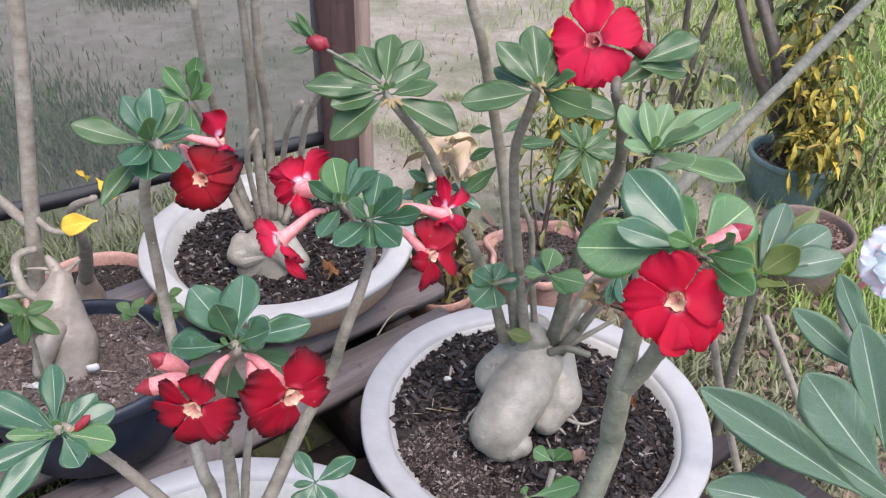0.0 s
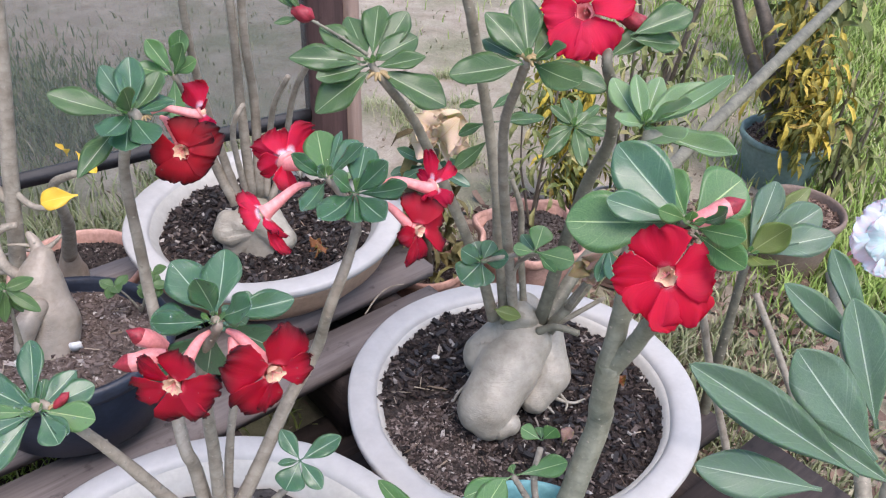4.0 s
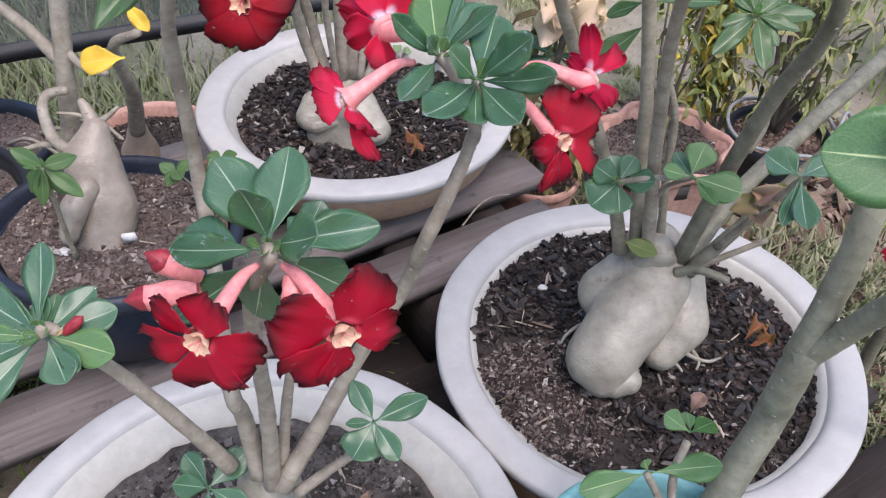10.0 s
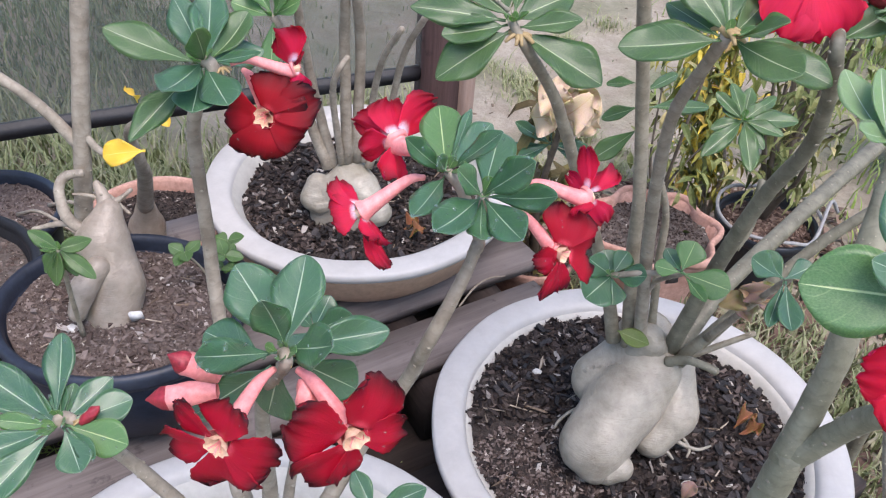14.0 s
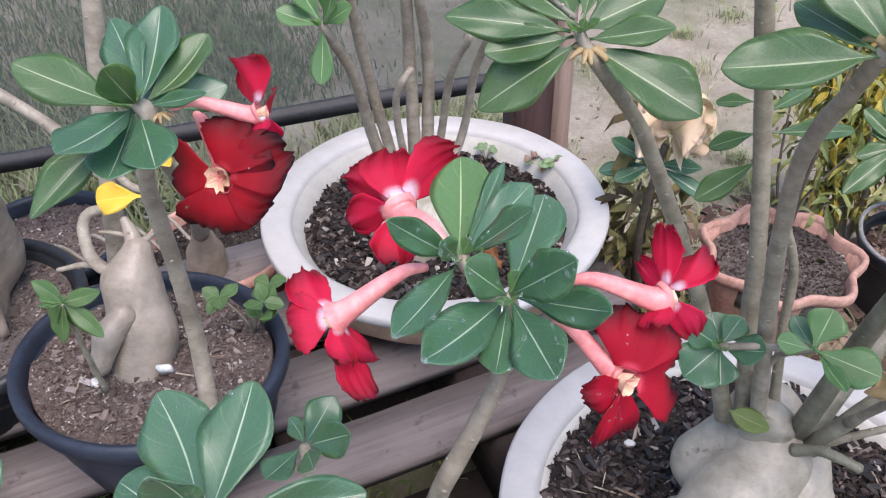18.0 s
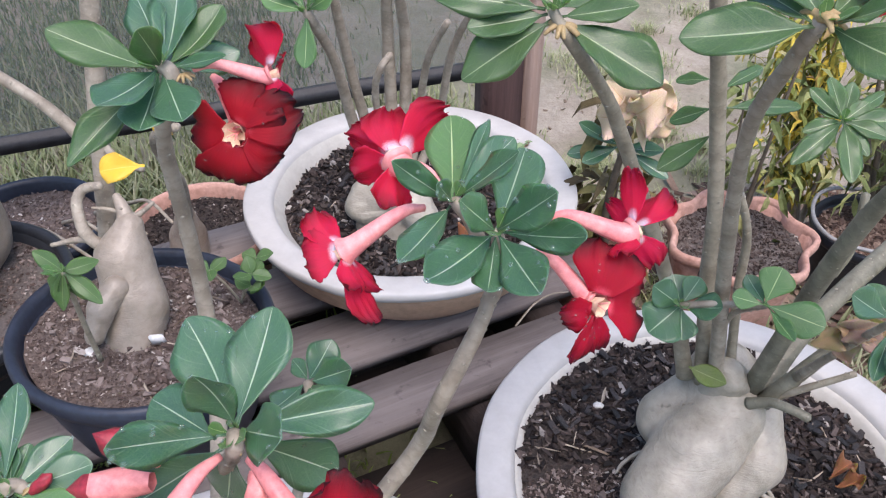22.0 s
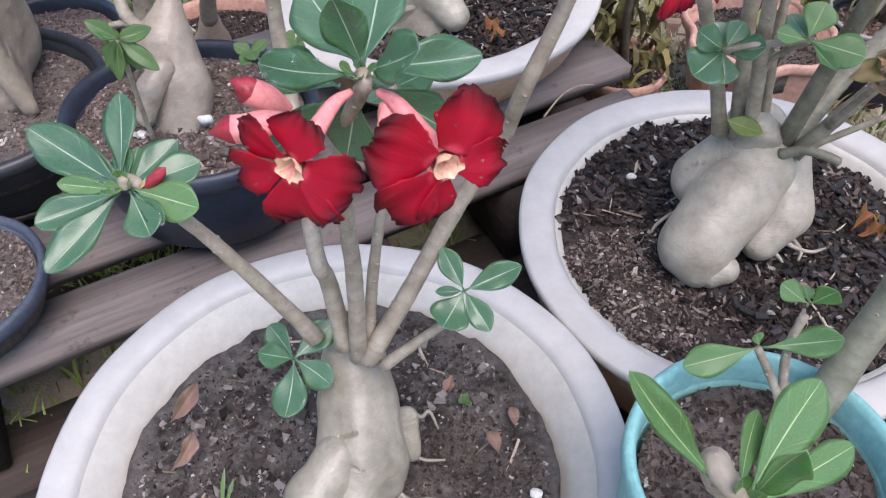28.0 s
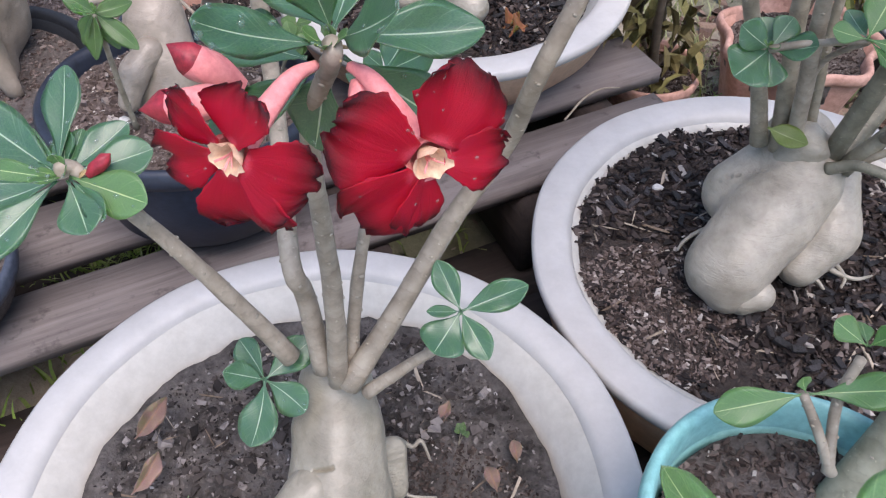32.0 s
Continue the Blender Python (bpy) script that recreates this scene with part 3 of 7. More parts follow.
LEAVES_RUST = [leaf_mesh("leaf", LEAF_RUST, b, 1.1, 0.8, 97 + k, 0.6) for k, b in enumerate((-1.1, 0.9, -0.5))]
LEAVES_YELLOW = [leaf_mesh("leaf", LEAF_YELLOW, -0.2, 0.3, 0.2, 99, 0.6)]


def place_leaf(base, tip, width, face, parent, kinds, rnd, label=""):
    """A leaf from base to tip whose upper side turns towards face."""
    b, t = Vector(base), Vector(tip)
    y = t - b
    size = y.length
    y.normalize()
    z = Vector(face) - y * y.dot(Vector(face))
    z = (z if z.length > 1e-3 else y.orthogonal()).normalized()
    x = y.cross(z)
    ob = new("leaf", rnd.choice(kinds))
    m = Matrix((x * width * 1.2, y * size, z * size)).transposed().to_4x4()
    m.translation = b
    ob.matrix_world = m
    ob.matrix_basis = m
    return under(ob, parent, label)


TIPS = []


def spray(rows, parent, kinds, seed, face=(0.1, -0.7, 0.9), out=0.7, label=""):
    """Leaves given by base, tip and width; their faces lean out from the middle of the rosette."""
    rnd = random.Random(seed)
    mid = sum((Vector(b) for b, _, _ in rows), Vector()) / len(rows)
    near = min(TIPS, key=lambda e: (e[0] - mid).length) if TIPS else None
    if near and len(rows) > 5 and 0.004 < (near[0] - mid).length < 0.06:
        part("shoot", tube([near[0] - near[1] * 0.01, near[0], near[0].lerp(mid, 0.6) + near[1] * 0.004, mid], near[2], 0.003, 10, 5, 0.15), near[3], parent, "knobbly tip of the stem below the leaves")
    for b, t, w in rows:
        b, t = Vector(b).lerp(mid, 0.55), Vector(t)
        away = (t - mid).normalized()
        turn = Vector((rnd.uniform(-0.2, 0.2), rnd.uniform(-0.2, 0.2), 0))
        place_leaf(b, t, w, Vector(face) - away * out * 0.4 + turn, parent, kinds, rnd, label)
    if len(rows) > 5:
        for k in range(4):
            a = k * 1.57 + rnd.uniform(-0.4, 0.4)
            size = rnd.uniform(0.008, 0.017)
            tip = mid + (Vector((math.cos(a), math.sin(a), 0)) * 0.6 + Vector(face).normalized()) * size
            place_leaf(mid, tip, size * 0.4, Vector((-math.cos(a), -math.sin(a), 0.6)), parent, LEAVES_YOUNG, rnd, "small folded young leaf")


def petal_mesh(name, mat, back_mat, seed, back=0.2):
    """One petal of unit length and width along +y from the throat, opening towards +z: narrow claw, skewed blade, folds along it, a ragged rolled-back margin, thickness."""
    bm = bmesh.new()
    uv = bm.loops.layers.uv.new("UVMap")
    rnd = random.Random(seed)
    ph, rows, cols = rnd.uniform(0, 6), 16, 18
    skew, curl, groove = rnd.uniform(-0.08, 0.08), rnd.uniform(-0.22, 0.22), rnd.uniform(0.05, 0.14)
    teeth = [rnd.uniform(-1, 0.6) for _ in range(cols + 1)]
    flank = [[rnd.uniform(-1, 0.5) for _ in range(rows + 1)] for _ in (0, 1)]
    notch = rnd.uniform(-0.4, 0.4)
    top = []
    for i in range(rows + 1):
        v = i / rows
        line = []
        for j in range(cols + 1):
            u = j / cols * 2 - 1
            half = 0.63 * (0.3 + 0.7 * math.sin(min(1.0, v * 1.45) * math.pi / 2) ** 1.2) * math.sqrt(max(0.0, 1 - 0.62 * max(0, (v - 0.62) / 0.38) ** 2.2))
            half *= 1 + 0.09 * flank[0 if u < 0 else 1][i] * (1 if abs(u) > 0.99 else 0) * min(1, v * 2)
            frill = 0.075 * math.sin(u * 5 + ph) * v ** 2 + 0.05 * math.sin(u * 14 + ph * 2 + v * 3) * v ** 4
            y = 0.17 + 0.83 * (v * (1 - 0.12 * u * u * v) + 0.045 * teeth[j] * v ** 7 - 0.1 * math.exp(-((u - notch) * 5) ** 2) * v ** 6)
            z = 0.06 * math.sin(v * 2.2) - back * v ** 2.6 + 0.1 * u * (0.6 - v * 0.2) + 0.08 * u * u * v - groove * math.exp(-(u - skew) ** 2 * 9) * v + frill
            z -= abs(curl) * max(0.0, u * (1 if curl > 0 else -1)) ** 2.5 * v
            line.append(Vector((u * half + skew * v * v, y, z)))
        top.append(line)
    layers = []
    for s in (1, -1):
        layers.append([[bm.verts.new(p + Vector((0, 0, s * 0.008))) for p in line] for line in top])

    def face(q, uvs, slot=0):
        f = bm.faces.new(q)
        f.material_index = slot
        for loop, t in zip(f.loops, uvs):
            loop[uv].uv = t
    for s, sheet in enumerate(layers):
        for i in range(rows):
            for j in range(cols):
                idx = ((i, j), (i, j + 1), (i + 1, j + 1), (i + 1, j))
                idx = idx if s == 0 else idx[::-1]
                face([sheet[a][b] for a, b in idx], [(b / cols, a / rows) for a, b in idx], s)
    edge = [(i, 0) for i in range(rows + 1)] + [(rows, j) for j in range(1, cols + 1)] + [(i, cols) for i in range(rows - 1, -1, -1)] + [(0, j) for j in range(cols - 1, 0, -1)]
    for (a, b), (c, d) in zip(edge, edge[1:] + edge[:1]):
        face([layers[0][a][b], layers[1][a][b], layers[1][c][d], layers[0][c][d]][::-1], [(b / cols, a / rows)] * 4)
    me = bpy.data.meshes.new(name)
    bm.normal_update()
    bm.to_mesh(me)
    bm.free()
    me.materials.append(mat)
    me.materials.append(back_mat)
    me.polygons.foreach_set("use_smooth", [True] * len(me.polygons))
    return me


def petal_set(mat, base, back, back_mat=None):
    return [petal_mesh("petal", mat, back_mat or PETAL_BACK, base + k, back + 0.07 * (k % 3 - 1)) for k in range(7)]


PETALS = petal_set(PETAL, 200, 0.2)
PETALS_DEEP = petal_set(PETAL_DEEP, 210, 0.2)
PETALS_BRIGHT = petal_set(PETAL_BRIGHT, 220, 0.12)
PETALS_PINK = petal_set(PETAL, 240, 0.12)
PETALS_CRIMSON = petal_set(PETAL_CRIMSON, 250, 0.12)
PETALS_ROSE = petal_set(PETAL_ROSE, 230, 0.12)
PETALS_PALE = petal_set(PETAL_PALE, 260, 0.2, PETAL_PALE)


def flower(shape, facing, size, root, plant, petals, seed, label, throat=1.0, turned=(0, 0, 0)):
    """An open desert rose: a funnel tube from root to the throat, a cream throat with filaments, and petals out to their tips, each of its own width."""
    rnd = random.Random(seed)
    centre, tips = shape
    c, f, r = Vector(centre), Vector(facing).normalized(), Vector(root)
    r = r - f * max(0.0, (r - c).dot(f) + 0.012)
    neck = c - f * size * 0.25
    path = [r, r.lerp(neck, 0.35) + Vector((0, 0, 0.004)), neck.lerp(c, 0.1), c]
    bm = bmesh.new()
    line = smooth_path(path, 5)
    rings, side = [], None
    for k, p in enumerate(line):
        way = (line[min(k + 1, len(line) - 1)] - line[max(0, k - 1)]).normalized()
        side = way.orthogonal().normalized() if side is None else (side - way * side.dot(way)).normalized()
        t = k / (len(line) - 1)
        rr = size * (0.065 + 0.2 * t ** 1.25)
        rings.append([bm.verts.new(p + (side * math.cos(a) + way.cross(side) * math.sin(a)) * rr * (1 + 0.06 * math.cos(5 * a))) for a in [2 * math.pi * s / 15 for s in range(15)]])
    for lo, hi in zip(rings, rings[1:]):
        for s in range(15):
            bm.faces.new((lo[s], lo[(s + 1) % 15], hi[(s + 1) % 15], hi[s]))
    bm.faces.new(list(reversed(rings[0])))
    top = part("flower", bm, TUBE, plant, label)
    z = f
    up = Vector((0, 0, 1)) - z * z.z
    y0 = (up if up.length > 1e-3 else z.orthogonal()).normalized()
    x0 = y0.cross(z)
    first = rnd.randrange(7)
    for k, (tip, width) in enumerate(tips):
        y = Vector(tip) - c
        reach = y.length
        y.normalize()
        own = (z + Vector(turned)).normalized()
        zz = (own - y * y.dot(own) + y.cross(z) * rnd.uniform(-0.16, 0.16)).normalized()
        m = (Matrix((y.cross(zz) * width, y * reach, zz * (0.5 * reach + 0.5 * width))).transposed()).to_4x4()
        m.translation = c + z * 0.0007 * (k % 2)
        ob = new("petal", petals[(first + k) % 7])
        ob.matrix_basis = m
        under(ob, top)
    bm = bmesh.new()
    seg = 20
    ragged = [rnd.uniform(0.75, 1.25) for _ in range(seg)]
    rows = []
    for t in range(7):
        rr, dz = size * throat * (0.04 + 0.165 * (t / 6) ** 0.8), size * (-0.2 + 0.33 * t / 6)
        rows.append([bm.verts.new(c + z * dz + (x0 * math.cos(a) + y0 * math.sin(a)) * rr * (1 + 0.1 * math.cos(5 * a + 0.6)) * (ragged[s] if t == 6 else 1)) for s, a in enumerate([2 * math.pi * s / seg for s in range(seg)])])
    for lo, hi in zip(rows, rows[1:]):
        for s in range(seg):
            bm.faces.new((lo[s], lo[(s + 1) % seg], hi[(s + 1) % seg], hi[s]))
    part("throat", bm, THROAT, top)
    for k in range(5):
        a = rnd.uniform(0, 6.28)
        d = x0 * math.cos(a) + y0 * math.sin(a)
        p = c - z * size * 0.2
        part("filament", tube([p, p + z * size * 0.22 + d * size * 0.03, p + z * size * 0.36 + d * size * 0.12], size * 0.018, size * 0.008, 5, 3), TUBE, top)
    return top


def round_flower(centre, facing, size, turn=0.0, petals=5):
    """The tips of an even flower: its middle, and petals all round it in the plane that it faces."""
    c, z = Vector(centre), Vector(facing).normalized()
    y0 = (Vector((0, 0, 1)) - z * z.z).normalized()
    x0 = y0.cross(z)
    return tuple(c), [(tuple(c + (y0 * math.cos(a) + x0 * math.sin(a)) * size), size * 1.05) for a in [radians(turn) + k * 2 * math.pi / petals for k in range(petals)]]


def bud(base, tip, width, plant, mats, label):
    """A closed bud: pink tube swelling to a twisted pointed tip."""
    b, t = Vector(base), Vector(tip)
    way, length = (t - b).normalized(), (t - b).length
    side = way.orthogonal().normalized()
    bm = bmesh.new()
    rings = []
    for k in range(13):
        v = k / 12
        rr = width * (0.16 + 0.34 * math.sin(math.pi * min(1, v * 0.62 + 0.18)) ** 1.5) * (1 if v < 0.72 else max(0.02, 1 - ((v - 0.72) / 0.28) ** 1.6))
        rings.append([bm.verts.new(b + way * length * v + (side * math.cos(a + v * 2) + way.cross(side) * math.sin(a + v * 2)) * rr * (1 + 0.1 * math.cos(5 * a))) for a in [2 * math.pi * s / 15 for s in range(15)]])
    for n, (lo, hi) in enumerate(zip(rings, rings[1:])):
        for s in range(15):
            bm.faces.new((lo[s], lo[(s + 1) % 15], hi[(s + 1) % 15], hi[s])).material_index = 1 if n >= 8 else 0
    bm.faces.new(rings[-1])
    return part("bud", bm, mats, plant, label)


def sepals(at, plant, size=0.006, n=6, seed=0):
    """A tuft of small pinkish bracts at a growing tip."""
    rnd = random.Random(seed)
    for k in range(n):
        a = rnd.uniform(0, 6.28)
        p = Vector(at)
        part("bract", tube([p, p + Vector((math.cos(a), math.sin(a), 0.3)) * size * 0.6, p + Vector((math.cos(a) * 1.3, math.sin(a) * 1.3, -0.2)) * size], size * 0.3, size * 0.12, 6, 2), BRACT, plant)


def chips(name, at, radius, count, mat, size, seed, label, height=None, hole=0.0, flat=0.35, slim=(0.3, 0.7), bare=()):
    """Loose bits strewn over a round bed, one mesh of kind stuff."""
    rnd = random.Random(seed)
    verts, faces = [], []
    corner = [(-1, -1, -1), (1, -1, -1), (1, 1, -1), (-1, 1, -1), (-1, -1, 1), (1, -1, 1), (1, 1, 1), (-1, 1, 1)]
    quads = [(0, 3, 2, 1), (4, 5, 6, 7), (0, 1, 5, 4), (1, 2, 6, 5), (2, 3, 7, 6), (3, 0, 4, 7)]
    for _ in range(count):
        d, a = radius * math.sqrt(rnd.uniform(hole, 1)), rnd.uniform(0, 6.28)
        x, y = d * math.cos(a), d * math.sin(a)
        if any(math.hypot(x - bx, y - by) < br * rnd.uniform(0.6, 1.1) for bx, by, br in bare):
            continue
        z = height(x, y) if height else 0
        s = size * rnd.uniform(0.4, 1.5) ** 1.5
        m = Euler((rnd.gauss(0, 0.4), rnd.gauss(0, 0.4), rnd.uniform(0, 6.28))).to_matrix()
        half = Vector((s, s * rnd.uniform(*slim), s * flat * rnd.uniform(0.4, 1.2))) * 0.5
        k = len(verts)
        for cx, cy, cz in corner:
            j = [rnd.uniform(0.25, 1.2) for _ in range(3)]
            verts.append(m @ Vector((cx * half.x * j[0], cy * half.y * j[1], cz * half.z * j[2])) + Vector((x, y, z + half.z * 0.3)))
        faces += [tuple(k + i for i in q) for q in quads]
    me = bpy.data.meshes.new(name)
    me.from_pydata(verts, [], faces)
    me.materials.append(mat)
    ob = new(name, me)
    ob.location = at
    return tagged(ob, label, "soil", kind="stuff")


def soil_bed(at, radius, mat, label, seed, rise=0.006, mound=0.0, tilt=0.0):
    """A lumpy round bed of soil; returns its height over the plan, from its own middle."""
    def height(x, y):
        p = Vector((x * 14 + seed, y * 14, 0))
        d = math.hypot(x, y) / radius
        return rise * noise.noise(p) + rise * 0.6 * noise.noise(p * 3.1) + rise * 0.35 * noise.noise(p * 9) + rise * 0.22 * noise.noise(p * 21) + mound * (1 - d * d) - tilt * max(0.0, x)
    bm = bmesh.new()
    rings, seg = 52, 150
    prev = [bm.verts.new((0, 0, height(0, 0)))]
    for i in range(1, rings + 1):
        d = radius * i / rings
        ring = [bm.verts.new((d * math.cos(a), d * math.sin(a), height(d * math.cos(a), d * math.sin(a)))) for a in [2 * math.pi * k / seg for k in range(seg)]]
        for k in range(seg):
            if i == 1:
                bm.faces.new((prev[0], ring[k], ring[(k + 1) % seg]))
            else:
                bm.faces.new((prev[k], ring[k], ring[(k + 1) % seg], prev[(k + 1) % seg]))
        prev = ring
    low = [bm.verts.new((v.co.x * 0.97, v.co.y * 0.97, -0.03)) for v in prev]
    for k in range(seg):
        bm.faces.new((prev[k], low[k], low[(k + 1) % seg], prev[(k + 1) % seg]))
    bm.faces.new(list(reversed(low)))
    ob = mesh_object("potting_soil", bm, mat)
    ob.location = at
    tagged(ob, label, "soil", kind="stuff")
    return height

# ---- ground ----
GZ, DECK, PLANK = -0.03, 0.14, 0.05


def ground():
    bm = bmesh.new()
    near = [-40, -15, -6, -3] + [x * 0.08 for x in range(-25, 41)] + [4.5, 8, 20, 60]
    ys = [-40, -12, -4, -2] + [y * 0.08 for y in range(-15, 46)] + [5, 8, 20, 80]

    def h(x, y):
        p = Vector((x, y, 0))
        return GZ + 0.012 * noise.noise(p * 2.2) + 0.006 * noise.noise(p * 8)
    rows = [[bm.verts.new((x, y, h(x, y))) for x in near] for y in ys]
    for a, b in zip(rows, rows[1:]):
        for k in range(len(near) - 1):
            bm.faces.new((a[k], a[k + 1], b[k + 1], b[k]))
    tagged(mesh_object("ground", bm, GROUND), "bare pale dirt with grassy patches", "ground", kind="structure")
    return h


ground_height = ground()


def grass(name, count, place, tall, seed, label, mat=None, lean=0.6, wide=1.0):
    """Bent blades, three joints each, strewn where place(rnd) says."""
    rnd = random.Random(seed)
    verts, faces = [], []
    for _ in range(count):
        x, y = place(rnd)
        z = ground_height(x, y) - 0.002
        a, hgt = rnd.uniform(0, 6.28), tall * rnd.uniform(0.4, 1.3)
        way = Vector((math.cos(a), math.sin(a), 0))
        side = Vector((-way.y, way.x, 0)) * rnd.uniform(0.0012, 0.003) * wide
        bend = rnd.uniform(0.2, lean) * hgt
        k = len(verts)
        for t, w in ((0, 1), (0.5, 0.8), (0.85, 0.45)):
            p = Vector((x, y, z + hgt * t * (1 - 0.25 * t))) + way * bend * t * t
            verts += [p - side * w, p + side * w]
        verts.append(Vector((x, y, z + hgt * 0.78)) + way * bend * 1.15)
        faces += [(k, k + 1, k + 3, k + 2), (k + 2, k + 3, k + 5, k + 4), (k + 4, k + 5, k + 6)]
    me = bpy.data.meshes.new(name)
    me.from_pydata(verts, [], faces)
    me.materials.append(mat or GRASS)
    return tagged(new(name, me), label, "grass", kind="stuff")


def clumps(spots, spread):
    def place(rnd):
        x, y, s = rnd.choice(spots)
        return x + rnd.gauss(0, s * spread), y + rnd.gauss(0, s * spread)
    return place


random.seed(4)
grass("grass", 9000, clumps([(-0.75, 0.52, 0.5), (-0.5, 0.62, 0.5), (-0.95, 0.45, 0.6), (-0.55, 0.8, 0.6), (-1.2, 0.6, 1)], 0.16), 0.07, 1, "thin pale green grass along the foot of the screen", GRASS_PALE)
grass("grass", 26000, clumps([(1.0, 1.0, 1.4), (1.5, 2.0, 1.6), (1.3, 1.5, 1.5), (1.2, 1.7, 2.2), (0.75, 0.55, 0.8), (0.9, 2.4, 2.5), (1.6, 1.3, 2.0)], 0.16), 0.065, 2, "rough green grass beside the old pots")
grass("grass", 4200, clumps([(0.3, 0.1, 0.8), (0.38, 0.3, 0.8), (0.45, -0.05, 0.7), (0.2, 0.3, 0.6)], 0.14), 0.05, 3, "patchy short grass beside the white pot", GRASS_DULL)
tufts = random.Random(31)
TUFT_SPOTS = [(tufts.gauss(-0.12, 0.16), tufts.gauss(0.95, 0.3), tufts.uniform(0.5, 1.6)) for _ in range(34)] + [(-0.03, 0.5, 2.2), (0.02, 0.56, 2.0), (-0.06, 0.6, 1.6), (-0.2, 0.72, 1.4)]
grass("grass", 5200, clumps(TUFT_SPOTS, 0.022), 0.03, 4, "thin pale grass tufts on the dirt", GRASS_PALE, 1.1, 0.5)
grass("grass", 2600, lambda r: (r.uniform(-1.0, 0.1), r.uniform(-0.5, 0.5)), 0.05, 5, "short grass under the timber slats")
grass("grass", 9000, clumps([(-1.45, 1.2, 1.3), (-1.35, 0.85, 1.0), (-1.7, 1.3, 1.6), (-1.2, 1.25, 0.7), (-1.0, 1.05, 0.6), (-1.6, 0.7, 1.2), (-1.25, 2.3, 0.5)], 0.17), 0.05, 6, "dull green grass and weeds on the yard behind the screen", GRASS_DARK)
grass("grass", 500, clumps([(-0.9, 1.5, 1.6), (-0.6, 1.9, 1.8)], 0.2), 0.03, 9, "thin dead grass on the dirt behind the screen", GRASS_DULL)
grass("grass", 700, clumps([(-0.750, -0.041, 0.25), (-0.716, -0.019, 0.25), (-0.683, 0.004, 0.25), (-0.649, 0.026, 0.25)], 0.1), 0.055, 10, "green weeds growing up between the timbers")
LITTERED = chips("leaf_litter", (0.26, 0.36, GZ + 0.006), 0.5, 3200, LITTER, 0.018, 7, "dry brown leaf litter on the dirt", flat=0.12)
big_litter = chips("leaf_litter", (0.14, 0.55, GZ + 0.01), 0.3, 260, LITTER, 0.038, 17, "large curled dead leaves round the terracotta pots", flat=0.1, slim=(0.35, 0.6))
big_litter["category"] = "leaf litter"
LITTERED["category"] = "leaf litter"
pebbles = chips("dirt_crumbs", (0.0, 0.8, GZ + 0.003), 1.3, 2500, STRAW, 0.006, 8, "small stones and crumbs on the dirt")
pebbles["category"] = "gravel"


# ---- timber platform ----
ANGLE = 39.6
ALONG = Vector((math.cos(radians(ANGLE)), math.sin(radians(ANGLE)), 0))
ACROSS = Vector((-ALONG.y, ALONG.x, 0))


def pallet():
    """A weathered slatted pallet under the back pots."""
    base = thing("pallet", (-0.42, 0.1, GZ), "weathered grey timber pallet with gaps between its slats", "pallet")
    for k, (lo, hi, a, b) in enumerate(((0.217, 0.287, -0.85, 0.086), (0.317, 0.398, -0.85, 0.12), (0.43, 0.512, -0.85, 0.12), (0.545, 0.625, -0.85, 0.1))):
        ob = part("slat", box(b - a, hi - lo, 0.022, 0.0025, 0.0012, 14), WOOD, base)
        at = ALONG * (a + b) / 2 + ACROSS * (lo + hi) / 2
        ob.matrix_basis = Matrix.Translation((at.x, at.y, DECK - 0.011)) @ pose(0, 0, 0, 0, random.uniform(-0.3, 0.3), ANGLE)
    # timber below the slats has the shade of the deck coloured in
    for a in (-0.72, -0.41, -0.3, -0.1, 0.03):
        ob = part("bearer", box(0.42, 0.045 if a != -0.3 else 0.06, 0.11, 0.003, 0.001, 6), WOOD_SHADED, base)
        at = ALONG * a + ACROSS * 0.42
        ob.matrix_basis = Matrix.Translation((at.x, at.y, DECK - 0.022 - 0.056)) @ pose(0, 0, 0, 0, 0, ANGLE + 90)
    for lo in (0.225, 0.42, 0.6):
        ob = part("lower_slat", box(0.95, 0.09, 0.018, 0.002, 0.001, 8), WOOD_SHADED, base)
        at = ALONG * -0.36 + ACROSS * lo
        ob.matrix_basis = Matrix.Translation((at.x, at.y, GZ + 0.024)) @ pose(0, 0, 0, 0, 0, ANGLE)
    return base


pallet()


def plank(name, a, b, lo, hi, z, label, mat=WOOD_SHADED):
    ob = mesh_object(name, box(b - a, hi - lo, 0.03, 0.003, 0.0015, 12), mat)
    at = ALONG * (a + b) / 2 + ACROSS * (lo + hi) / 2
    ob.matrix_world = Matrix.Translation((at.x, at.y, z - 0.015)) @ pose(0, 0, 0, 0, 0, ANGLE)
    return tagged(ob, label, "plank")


# planks and blocks under the bowls: their shade is in the dark colour
plank("plank", -0.72, 0.2, 0.03, 0.15, PLANK, "weathered plank lying under the white bowls, coloured dark as in shade")
plank("plank", -0.72, 0.3, -0.12, 0.0, PLANK, "weathered plank lying under the front bowl, coloured dark as in shade")
plank("plank", -0.72, 0.32, -0.3, -0.16, PLANK, "weathered plank below the turquoise pot, coloured dark as in shade")
